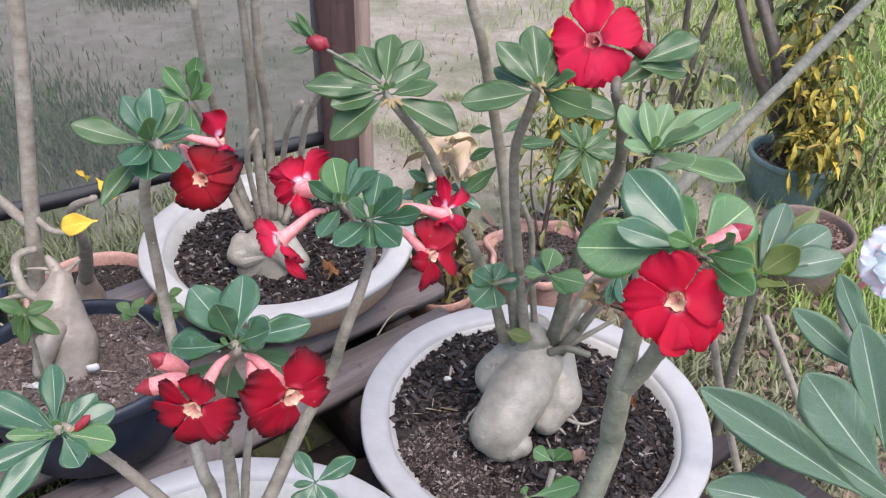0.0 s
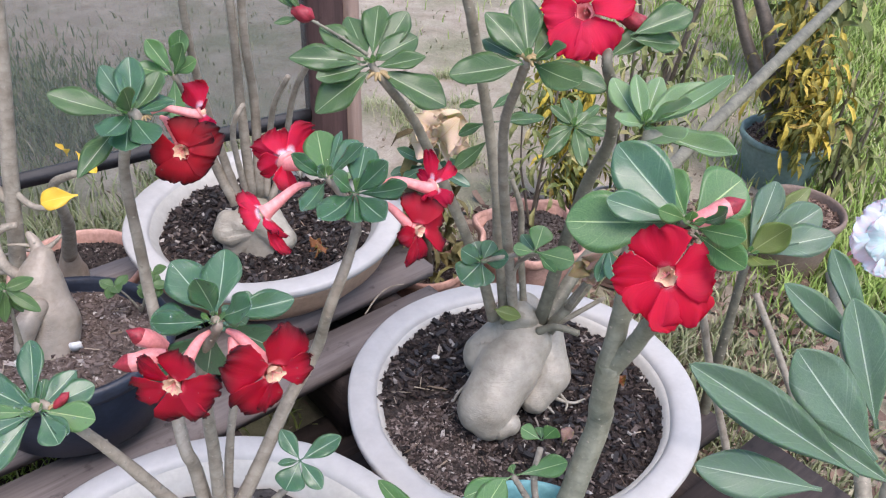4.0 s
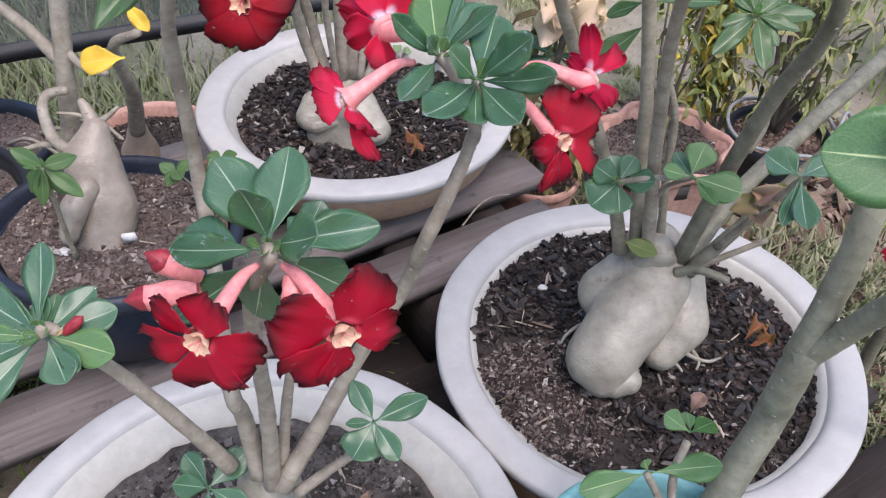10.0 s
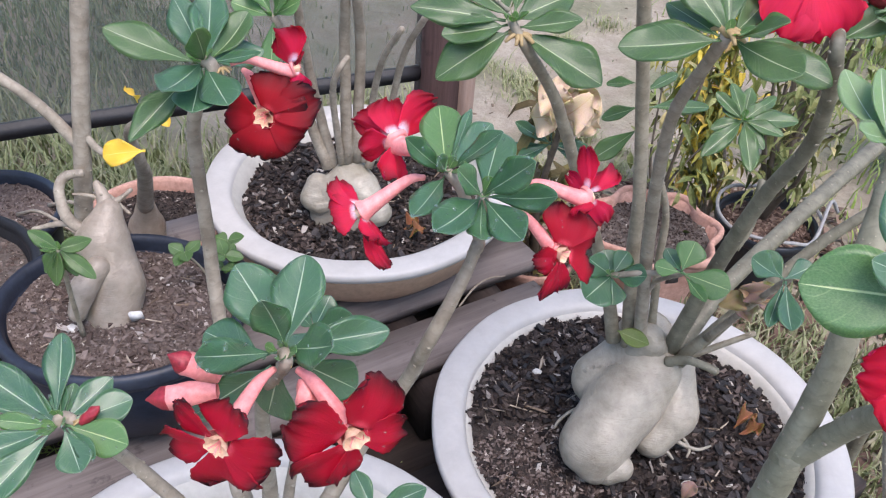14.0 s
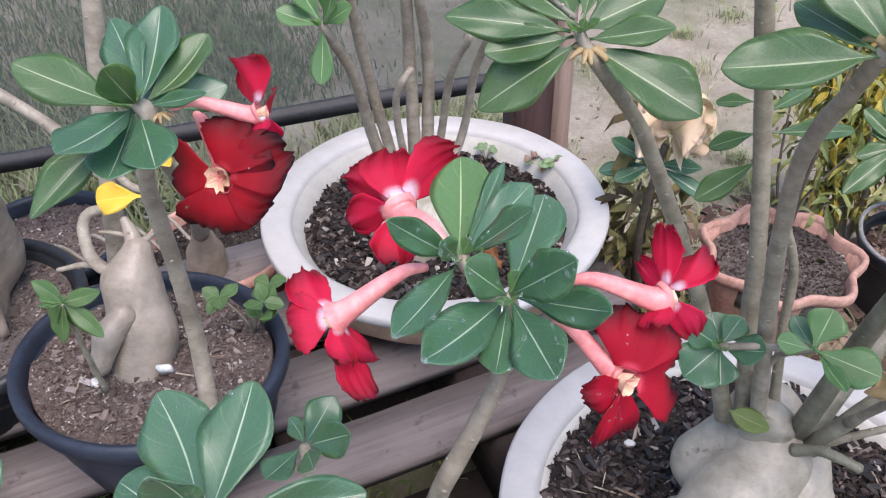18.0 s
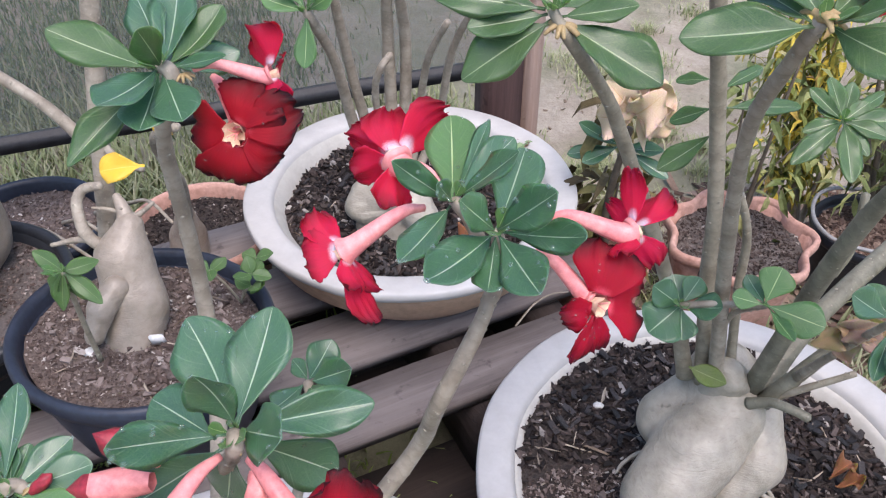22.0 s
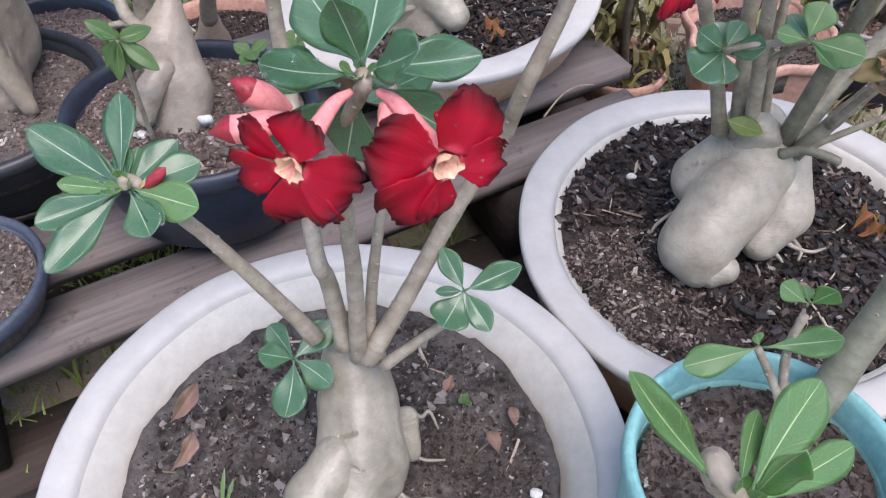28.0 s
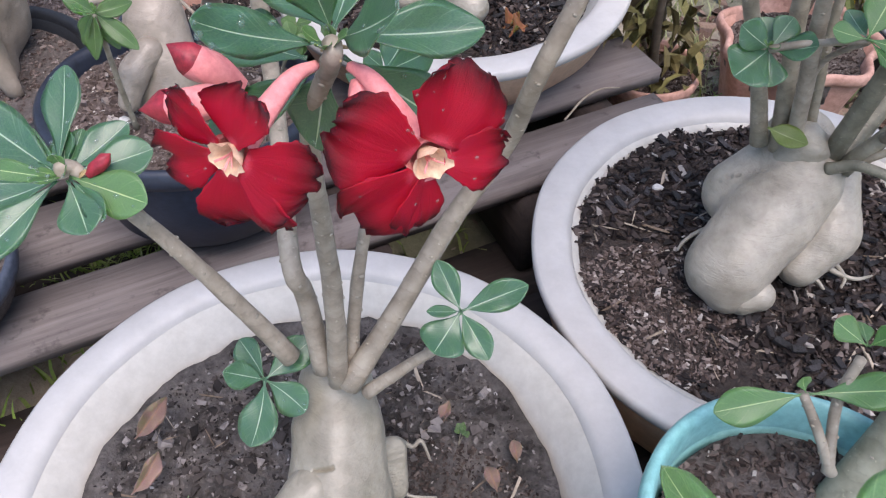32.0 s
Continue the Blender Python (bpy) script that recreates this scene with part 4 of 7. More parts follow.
for a in (-0.55, -0.15, 0.18):
    ob = mesh_object("timber_block", box(0.5, 0.07, PLANK - 0.03 - GZ, 0.003, 0.001, 4), WOOD_SHADED)
    at = ALONG * a + ACROSS * -0.08
    ob.matrix_world = Matrix.Translation((at.x, at.y, (PLANK - 0.03 + GZ) / 2)) @ pose(0, 0, 0, 0, 0, ANGLE + 90)
    tagged(ob, "timber block propping the planks, coloured dark as in shade", "timber block", "blocks under the planks")

# ---- screen fence ----
FENCE = Vector((0.842, 0.539, 0))
CORNER = Vector((-0.335, 0.605, 0))


def screen_fence():
    base = thing("screen_fence", (CORNER.x, CORNER.y, GZ), "grey fly-screen panel with a black bottom rail on a brown post", "fence")
    turn = math.degrees(math.atan2(FENCE.y, FENCE.x))
    rail = part("bottom_rail", box(1.9, 0.014, 0.024, 0.003, 0.0035, 40), RAIL, base, "black bottom rail with a torn hem of mesh")
    at = CORNER - FENCE * 0.95
    rail.matrix_basis = Matrix.Translation((at.x, at.y, 0.255)) @ pose(0, 0, 0, 0, 0, turn)
    bm = bmesh.new()
    rows = [[bm.verts.new((x * 0.095, 0.004 * noise.noise(Vector((x * 0.4, z * 0.5, 0))), z * 0.1)) for x in range(21)] for z in range(16)]
    for a, b in zip(rows, rows[1:]):
        for k in range(20):
            bm.faces.new((a[k], a[k + 1], b[k + 1], b[k]))
    mesh = part("screen", bm, SCREEN, base, "fine grey see-through fly screen")
    at = CORNER - FENCE * 1.9
    mesh.matrix_basis = Matrix.Translation((at.x, at.y, 0.264)) @ pose(0, 0, 0, 0, 0, turn)
    for name, off, w, mat, lab in (("post", 0.03, 0.06, POST, "dark brown timber post"), ("post_facing", 0.076, 0.026, POST_PALE, "pale bare edge of the post")):
        p = part(name, box(1.75, w, 0.05, 0.004, 0.001, 10), mat, base, lab)
        at = CORNER + FENCE * off
        p.matrix_basis = Matrix.Translation((at.x, at.y, GZ + 0.87)) @ pose(0, 0, 0, 0, 0, turn) @ Matrix(((0, 1, 0, 0), (0, 0, 1, 0), (1, 0, 0, 0), (0, 0, 0, 1)))
    return base


screen_fence()


# ---- pots ----
def bowl(at, rim, radius, height, label, inner=0.8, deep=0.03, slope=0.05):
    """A wide white bowl planter: flat broad rim, rounded lip, cream belly on a narrow foot."""
    x, y = at
    base = thing("bowl_planter", (x, y, rim - height), label, "plant pot", "white bowl planters")
    h, r = height, radius
    body = lathe([(r * 0.66, 0.0), (r * 0.69, 0.004), (r * 0.76, h * 0.12), (r * 0.885, h * 0.42), (r * 0.945, h * 0.74), (r * 0.968, h - 0.013), (r * 0.93, h - 0.0115), (r * 0.86, h * 0.5), (r * 0.7, h * 0.15), (r * 0.62, 0.006)], 96)
    part("belly", body, POT_CREAM, base, "cream-stained bowl belly, warm bounced light put into its colour").matrix_basis = Matrix.Translation((x, y, rim - height))
    lip = lathe([(r * 0.9, h - 0.014), (r * 0.975, h - 0.0145), (r * 0.993, h - 0.012), (r, h - 0.007), (r * 0.997, h - 0.002), (r * 0.985, h), (r * (inner + 0.05), h - 0.0004), (r * (inner + 0.025), h - 0.0018), (r * (inner + 0.009), h - 0.0045), (r * inner, h - 0.009)], 96,
                lambda a, q, z: 0.0008 * math.sin(3 * a + 1) + 0.0005 * math.sin(11 * a), False)
    part("rim", lip, POT_WHITE, base, "broad flat off-white rim").matrix_basis = Matrix.Translation((x, y, rim - height))
    wall = lathe([(r * inner, h - 0.0085), (r * (inner - slope * 0.55), h - deep * 0.6), (r * (inner - slope), h - deep - 0.012), (r * (inner - slope - 0.04), h - deep - 0.022)], 96, lambda a, q, z: 0.0008 * math.sin(3 * a + 1) + 0.0005 * math.sin(11 * a), False)
    part("inner_wall", wall, POT_WALL, base, "stained cream inner wall").matrix_basis = Matrix.Translation((x, y, rim - height))
    return base


def round_pot(at, rim, radius, height, mat, label, lip=0.012, foot=0.72, wobble=None, group="", name="flower_pot", mid=0.0):
    """A tapered nursery pot with a rolled lip, open at the top."""
    x, y = at
    base = thing(name, (x, y, rim - height), label, "plant pot", group)
    r, h = radius, height
    body = lathe([(r * foot, 0), (r * (foot + 0.015), 0.004), (r * (mid * 0.88 or foot + 0.05), h * 0.2), (r * (mid or foot + 0.12), h * 0.5), (r * 0.93, h - lip * 1.6), (r * 0.93, h - lip * 0.6), (r * 0.9, h - lip * 0.6), (r * 0.86, h * 0.6), (r * foot * 0.95, 0.006)], 72, wobble)
    part("body", body, mat, base).matrix_basis = Matrix.Translation((x, y, rim - height))
    ring = lathe([(r * 0.925, h - lip * 1.5), (r * 0.98, h - lip * 1.4), (r, h - lip * 0.9), (r * 0.995, h - lip * 0.3), (r * 0.965, h), (r * 0.925, h - lip * 0.1), (r * 0.9, h - lip * 0.5), (r * 0.885, h - lip * 2.0)], 72, wobble, False)
    part("rolled_rim", ring, mat, base).matrix_basis = Matrix.Translation((x, y, rim - height))
    return base


R_AT, B_AT, F_AT, L_AT, T_AT = (0.0, 0.0), (-0.364, 0.32), (-0.302, -0.307), (-0.527, -0.017), (-0.026, -0.314)
OVAL = Matrix.Rotation(radians(15), 4, "Z") @ Matrix.Diagonal((1.0, 0.86, 1.0, 1.0)) @ Matrix.Rotation(radians(-15), 4, "Z")
bowl(R_AT, 0.2, 0.21, 0.15, "large off-white bowl planter holding bark mulch", 0.835, 0.018)
bowl(B_AT, 0.234, 0.204, 0.094, "off-white bowl planter standing on the pallet slats", 0.82, 0.032, 0.08)
bowl(F_AT, 0.206, 0.2185, 0.156, "large off-white bowl planter with a deep inner wall", 0.87, 0.034, 0.115)
blue_pot = round_pot(L_AT, 0.281, 0.126, 0.141, POT_BLUE, "dark blue plastic pot pressed slightly oval on the pallet", 0.014, 0.5, mid=0.84)
for piece in blue_pot.children:
    piece.matrix_basis = piece.matrix_basis @ OVAL
round_pot(T_AT, 0.32, 0.083, 0.27, POT_TEAL, "turquoise plastic pot with a thick rim", 0.013, 0.78)

beds = {}
beds["R"] = soil_bed((*R_AT, 0.186), 0.173, SOIL_DARK, "dark potting soil under bark mulch", 1, 0.007, 0.0, 0.055)
beds["B"] = soil_bed((*B_AT, 0.204), 0.158, SOIL_DARK, "dark damp soil with bark mulch", 2, 0.005)
beds["F"] = soil_bed((*F_AT, 0.176), 0.166, SOIL_GREY, "grey-brown crumbly potting soil", 3, 0.011)
beds["L"] = soil_bed((*L_AT, 0.264), 0.11, SOIL_TAN, "dry tan potting soil", 4, 0.007)
beds["T"] = soil_bed((*T_AT, 0.292), 0.07, SOIL_BROWN, "fine brown soil in the turquoise pot", 5, 0.003)
BARE = ((-0.125, -0.045, 0.045), (-0.085, -0.105, 0.05), (-0.03, -0.13, 0.03))
mulch_r = chips("bark_mulch", (*R_AT, 0.188), 0.172, 5200, CHIPS_BARK, 0.0078, 11, "black bark chips over the soil", beds["R"], 0.0, 0.3, (0.22, 0.5), BARE)
chips("soil_crumbs", (-0.092, -0.08, 0.187), 0.075, 2600, CHIPS_TAN, 0.0034, 112, "brown crumbs on a bare patch of soil", lambda x, y: beds["R"](x - 0.092, y - 0.08) + 0.0008 if math.hypot(x - 0.092, y - 0.08) < 0.172 else -0.02)
chips("soil_crumbs", (*R_AT, 0.187), 0.172, 3000, CHIPS_SOIL, 0.004, 12, "small brown crumbs between the bark", beds["R"])
mulch_b = chips("bark_mulch", (*B_AT, 0.206), 0.155, 4400, CHIPS_BARK, 0.0085, 13, "black bark chips in the bowl", beds["B"], 0.0, 0.3, (0.22, 0.5))
chips("soil_crumbs", (*F_AT, 0.177), 0.158, 8000, CHIPS_GREY, 0.0024, 14, "pale grey soil crumbs and grit", beds["F"], 0.0, 0.35, (0.3, 0.7), ((0.1, 0.0, 0.085),))
chips("soil_crumbs", (F_AT[0] + 0.085, F_AT[1], 0.177), 0.075, 3600, CHIPS_SOIL, 0.0024, 114, "dark brown crumbs beside the trunk", lambda x, y: beds["F"](x + 0.085, y))
chips("soil_lumps", (*F_AT, 0.177), 0.155, 900, CHIPS_GREY, 0.006, 117, "clods of grey soil", beds["F"], 0.0, 0.5, (0.5, 0.9), ((0.1, 0.0, 0.085),))
chips("soil_lumps", (*L_AT, 0.265), 0.094, 420, CHIPS_TAN, 0.0075, 116, "flat tan stones and lumps in the soil", beds["L"], 0.0, 0.4)
chips("soil_crumbs", (*L_AT, 0.265), 0.108, 5600, CHIPS_TAN, 0.0026, 15, "tan crumbs and small stones", beds["L"])
chips("soil_crumbs", (*T_AT, 0.293), 0.069, 1500, CHIPS_SOIL, 0.004, 16, "fine brown crumbs", beds["T"])


def flakes(mulch, at, z, radius, count, height, seed, bare=()):
    """The larger flakes of bark, each a piece of its own over the mulch."""
    rnd = random.Random(seed)
    kinds = []
    for k in range(8):
        bm = bmesh.new()
        bmesh.ops.create_cube(bm, size=1)
        bmesh.ops.subdivide_edges(bm, edges=[e for e in bm.edges if abs(e.verts[0].co.x - e.verts[1].co.x) > 0.5], cuts=2)
        w, t = rnd.uniform(0.25, 0.5), rnd.uniform(0.12, 0.22)
        for v in bm.verts:
            taper = 1 - 0.5 * abs(v.co.x) * rnd.uniform(0.2, 1.4)
            v.co = Vector((v.co.x * rnd.uniform(0.8, 1.1), v.co.y * w * taper, v.co.z * t * taper + 0.12 * v.co.x * v.co.x + rnd.uniform(-0.02, 0.02)))
        me = bpy.data.meshes.new("bark_chip")
        bm.normal_update()
        bm.to_mesh(me)
        bm.free()
        me.materials.append(FLAKE)
        kinds.append(me)
    for _ in range(count):
        d, a = radius * math.sqrt(rnd.random()), rnd.uniform(0, 6.28)
        x, y = d * math.cos(a), d * math.sin(a)
        if any(math.hypot(x - bx, y - by) < br for bx, by, br in bare):
            continue
        ob = new("bark_chip", rnd.choice(kinds))
        size = rnd.uniform(0.008, 0.016)
        ob.matrix_basis = Matrix.Translation((at[0] + x, at[1] + y, z + height(x, y) + 0.0025)) @ Euler((rnd.gauss(0, 0.25), rnd.gauss(0, 0.25), rnd.uniform(0, 6.28))).to_matrix().to_4x4() @ Matrix.Scale(size, 4)
        ob.parent = mulch
        ob.matrix_parent_inverse = Matrix.Translation(-Vector(mulch.location))


def potted(at, rim, radius, height, mat, label, soil, bits, seed, wobble=None, group="", foot=0.72, drop=0.02):
    p = round_pot(at, rim, radius, height, mat, label, 0.012, foot, wobble, group)
    h = soil_bed((*at, rim - drop), radius * 0.87, soil, "dry soil filling the pot", seed, 0.004)
    chips("soil_crumbs", (*at, rim - drop + 0.001), radius * 0.86, 2200, bits, 0.0036 if bits is not LITTER else 0.008, seed + 1, "loose crumbs and bits on the soil", h)
    return p


potted((-0.80, 0.02), 0.225, 0.135, 0.095, POT_BLACK, "black plastic pot beside the blue one", SOIL_BROWN, CHIPS_TAN, 20)
potted((-0.7, -0.21), 0.205, 0.09, 0.065, POT_SLATE, "small blue-black plastic pot with dry soil", SOIL_BROWN, CHIPS_TAN, 23, foot=0.6, drop=0.012)
potted((-0.648, 0.285), 0.15, 0.1, 0.18, POT_CLAY, "terracotta pot with dark mulch at the back", SOIL_DARK, CHIPS_BARK, 26)
potted((-0.88, 0.235), 0.15, 0.11, 0.18, POT_BLUE, "dark blue pot filled with pale dry soil", SOIL_TAN, CHIPS_TAN, 29)
potted((-0.122, 0.41), 0.085, 0.066, 0.115, POT_CLAY, "small terracotta pot behind the pallet", SOIL_BROWN, CHIPS_SOIL, 32)
potted((0.062, 0.495), 0.105, 0.102, 0.135, POT_CLAY, "terracotta pot with a scalloped rim", SOIL_BROWN, CHIPS_SOIL, 35, lambda a, q, z: 0.008 * math.sin(7 * a + 0.5) * (1 if z > 0.09 else 0.4))
potted((0.25, 0.575), 0.09, 0.082, 0.12, POT_BLACK, "dark pot with a loop of grey hose on it", SOIL_BROWN, LITTER, 38)
potted((0.575, 0.6), 0.1, 0.085, 0.135, POT_BROWN, "brown clay pot full of dry twigs", SOIL_BROWN, LITTER, 41)
potted((0.665, 0.93), 0.09, 0.1, 0.125, POT_GREY, "grey-green plastic tub holding a drying shrub", SOIL_BROWN, LITTER, 44)
hose = mesh_object("hose_loop", tube([(0.25 + 0.083 * math.cos(a), 0.575 + 0.083 * math.sin(a), 0.1 + 0.004 * math.sin(3 * a)) for a in [k * 0.55 for k in range(11)]] + [(0.345, 0.6, 0.12), (0.37, 0.62, 0.09)], 0.003, 0.003, 8, 4, 0.0), WIRE)
tagged(hose, "loop of thin grey hose on a dark pot", "hose")

for bed in [o for o in scene.objects if o.name.startswith(("potting_soil", "soil_lumps", "soil_crumbs")) and (Vector(o.location[:2]) - Vector(L_AT)).length < 0.001]:
    bed.matrix_basis = Matrix.Translation(bed.location) @ OVAL

flakes(mulch_r, R_AT, 0.188, 0.166, 260, beds["R"], 5, BARE)
flakes(mulch_b, B_AT, 0.206, 0.15, 220, beds["B"], 6)


def debris(at, radius, count, height, seed, label):
    """Thin bits of dry stalk and root strewn over a bed."""
    ob = chips("plant_debris", at, radius, count, STRAW, 0.016, seed, label, height, 0.0, 0.07, (0.04, 0.12))
    ob["category"] = "plant debris"


debris((*F_AT, 0.1785), 0.152, 70, beds["F"], 61, "dry root and stalk bits on the grey soil")
debris((*R_AT, 0.1895), 0.162, 90, beds["R"], 62, "pale stalk bits among the bark")
debris((*B_AT, 0.2065), 0.15, 70, beds["B"], 63, "pale stalk bits among the bark of the back bowl")
debris((*L_AT, 0.266), 0.095, 35, beds["L"], 64, "dry stalk bits on the tan soil")


# ---- leaves and stems, in metres ----
LEAVES_F_TOP = [
    ((-0.247, -0.306, 0.567), (-0.252, -0.258, 0.577), 0.0227),
    ((-0.252, -0.305, 0.568), (-0.286, -0.269, 0.573), 0.0240),
    ((-0.247, -0.306, 0.567), (-0.255, -0.315, 0.596), 0.0154),
    ((-0.250, -0.311, 0.561), (-0.276, -0.342, 0.583), 0.0142),
    ((-0.242, -0.307, 0.564), (-0.220, -0.324, 0.584), 0.0186),
    ((-0.236, -0.304, 0.567), (-0.205, -0.275, 0.550), 0.0166),
    ((-0.241, -0.307, 0.549), (-0.219, -0.289, 0.518), 0.0198),
    ((-0.253, -0.312, 0.541), (-0.260, -0.309, 0.512), 0.0245),
    ((-0.271, -0.304, 0.540), (-0.297, -0.290, 0.544), 0.0192),
    ((-0.264, -0.308, 0.534), (-0.293, -0.326, 0.521), 0.0162),
]
LEAVES_F_LEFT_LEAVES = [
    ((-0.390, -0.303, 0.463), (-0.447, -0.285, 0.481), 0.0215),
    ((-0.395, -0.301, 0.466), (-0.406, -0.256, 0.488), 0.0168),
    ((-0.389, -0.300, 0.466), (-0.423, -0.285, 0.471), 0.0112),
    ((-0.388, -0.300, 0.465), (-0.399, -0.280, 0.472), 0.0104),
    ((-0.393, -0.305, 0.462), (-0.423, -0.308, 0.466), 0.0096),
    ((-0.393, -0.306, 0.462), (-0.428, -0.329, 0.456), 0.0161),
    ((-0.393, -0.307, 0.461), (-0.413, -0.351, 0.446), 0.0169),
    ((-0.383, -0.304, 0.461), (-0.367, -0.323, 0.453), 0.0172),
    ((-0.382, -0.301, 0.463), (-0.348, -0.303, 0.457), 0.0186),
    ((-0.381, -0.299, 0.465), (-0.355, -0.279, 0.467), 0.0172),
    ((-0.384, -0.297, 0.466), (-0.371, -0.270, 0.472), 0.0148),
    ((-0.382, -0.302, 0.462), (-0.362, -0.315, 0.456), 0.0101),
    ((-0.387, -0.298, 0.466), (-0.391, -0.277, 0.470), 0.0092),
]
LEAVES_STAR = [
    ((-0.169, -0.212, 0.596), (-0.166, -0.156, 0.603), 0.0204),
    ((-0.169, -0.212, 0.596), (-0.144, -0.228, 0.631), 0.0152),
    ((-0.169, -0.212, 0.596), (-0.131, -0.233, 0.616), 0.0122),
    ((-0.169, -0.212, 0.596), (-0.145, -0.251, 0.600), 0.0172),
    ((-0.169, -0.212, 0.596), (-0.165, -0.251, 0.597), 0.0123),
    ((-0.169, -0.212, 0.596), (-0.188, -0.256, 0.602), 0.0174),
    ((-0.169, -0.212, 0.596), (-0.182, -0.224, 0.618), 0.0137),
]
LEAVES_STAR_BACK = [
    ((-0.191, -0.203, 0.601), (-0.203, -0.150, 0.612), 0.0209),
    ((-0.192, -0.203, 0.601), (-0.209, -0.225, 0.633), 0.0102),
    ((-0.191, -0.205, 0.598), (-0.200, -0.250, 0.604), 0.0125),
    ((-0.188, -0.200, 0.604), (-0.184, -0.153, 0.614), 0.0058),
    ((-0.187, -0.199, 0.604), (-0.171, -0.161, 0.611), 0.0137),
    ((-0.187, -0.200, 0.603), (-0.162, -0.207, 0.633), 0.0102),
    ((-0.191, -0.203, 0.601), (-0.194, -0.213, 0.617), 0.0083),
]
LEAVES_FL1_LEAVES = [
    ((-0.333, -0.187, 0.638), (-0.383, -0.183, 0.651), 0.0178),
    ((-0.328, -0.184, 0.640), (-0.357, -0.149, 0.658), 0.0168),
    ((-0.326, -0.182, 0.641), (-0.340, -0.136, 0.660), 0.0183),
    ((-0.324, -0.182, 0.640), (-0.317, -0.140, 0.651), 0.0159),
    ((-0.329, -0.185, 0.639), (-0.330, -0.230, 0.644), 0.0181),
    ((-0.329, -0.187, 0.637), (-0.321, -0.220, 0.628), 0.0192),
    ((-0.327, -0.185, 0.639), (-0.304, -0.213, 0.631), 0.0186),
    ((-0.332, -0.190, 0.634), (-0.352, -0.232, 0.613), 0.0128),
    ((-0.323, -0.183, 0.639), (-0.295, -0.183, 0.648), 0.0058),
    ((-0.323, -0.181, 0.641), (-0.306, -0.151, 0.634), 0.0140),
    ((-0.336, -0.175, 0.634), (-0.338, -0.131, 0.629), 0.0173),
    ((-0.327, -0.184, 0.639), (-0.320, -0.206, 0.667), 0.0128),
    ((-0.335, -0.176, 0.633), (-0.358, -0.138, 0.646), 0.0160),
]
LEAVES_F_SIDE = [
    ((-0.265, -0.214, 0.481), (-0.262, -0.184, 0.483), 0.0161),
    ((-0.263, -0.214, 0.480), (-0.239, -0.215, 0.498), 0.0158),
    ((-0.264, -0.215, 0.479), (-0.253, -0.230, 0.487), 0.0119),
    ((-0.267, -0.215, 0.480), (-0.270, -0.243, 0.491), 0.0130),
    ((-0.266, -0.213, 0.482), (-0.280, -0.199, 0.478), 0.0083),
]
LEAVES_F_SPRIG_A = [
    ((-0.323, -0.293, 0.312), (-0.346, -0.274, 0.318), 0.0151),
    ((-0.323, -0.293, 0.312), (-0.341, -0.303, 0.328), 0.0141),
    ((-0.323, -0.293, 0.312), (-0.302, -0.267, 0.324), 0.0172),
    ((-0.323, -0.293, 0.312), (-0.297, -0.300, 0.299), 0.0186),
    ((-0.323, -0.293, 0.312), (-0.321, -0.326, 0.293), 0.0213),
]
LEAVES_F_SPRIG_B = [
    ((-0.215, -0.263, 0.372), (-0.232, -0.247, 0.390), 0.0123),
    ((-0.215, -0.263, 0.372), (-0.183, -0.247, 0.384), 0.0142),
    ((-0.215, -0.263, 0.372), (-0.231, -0.272, 0.378), 0.0058),
    ((-0.215, -0.263, 0.372), (-0.223, -0.289, 0.367), 0.0212),
    ((-0.215, -0.263, 0.372), (-0.196, -0.279, 0.357), 0.0130),
]
LEAVES_R_BIG = [
    ((-0.171, -0.034, 0.606), (-0.219, -0.054, 0.58), 0.0256),
    ((-0.161, -0.033, 0.606), (-0.105, -0.047, 0.587), 0.0283),
    ((-0.178, -0.03, 0.612), (-0.218, -0.046, 0.609), 0.0196),
    ((-0.182, -0.027, 0.617), (-0.242, -0.035, 0.622), 0.0196),
    ((-0.162, -0.03, 0.61), (-0.124, -0.025, 0.623), 0.0142),
    ((-0.173, -0.025, 0.617), (-0.132, 0.002, 0.63), 0.0226),
    ((-0.181, -0.023, 0.621), (-0.196, 0.021, 0.64), 0.0208),
    ((-0.175, -0.022, 0.622), (-0.219, -0.003, 0.638), 0.0205),
    ((-0.17, -0.019, 0.625), (-0.169, 0.031, 0.648), 0.0215),
    ((-0.164, -0.02, 0.622), (-0.142, 0.017, 0.648), 0.0206),
]
LEAVES_R_TOP_SIDE = [
    ((0.0372, -0.0819, 0.6697), (0.0872, -0.0661, 0.6843), 0.0225),
    ((0.0382, -0.0834, 0.6675), (0.0779, -0.0805, 0.6628), 0.0170),
    ((0.0215, -0.0871, 0.6531), (0.0532, -0.069, 0.671), 0.0180),
]
LEAVES_R_TOPLEFT = [
    ((-0.050, -0.097, 0.647), (-0.104, -0.096, 0.637), 0.0242),
    ((-0.038, -0.094, 0.649), (-0.005, -0.129, 0.648), 0.0257),
    ((-0.032, -0.085, 0.643), (0.020, -0.108, 0.634), 0.0226),
    ((-0.053, -0.095, 0.650), (-0.077, -0.063, 0.655), 0.0170),
    ((-0.042, -0.092, 0.652), (-0.077, -0.071, 0.680), 0.0199),
    ((-0.042, -0.092, 0.652), (-0.047, -0.050, 0.687), 0.0235),
    ((-0.039, -0.092, 0.652), (-0.011, -0.058, 0.677), 0.0201),
    ((-0.035, -0.093, 0.649), (-0.018, -0.120, 0.673), 0.0159),
]
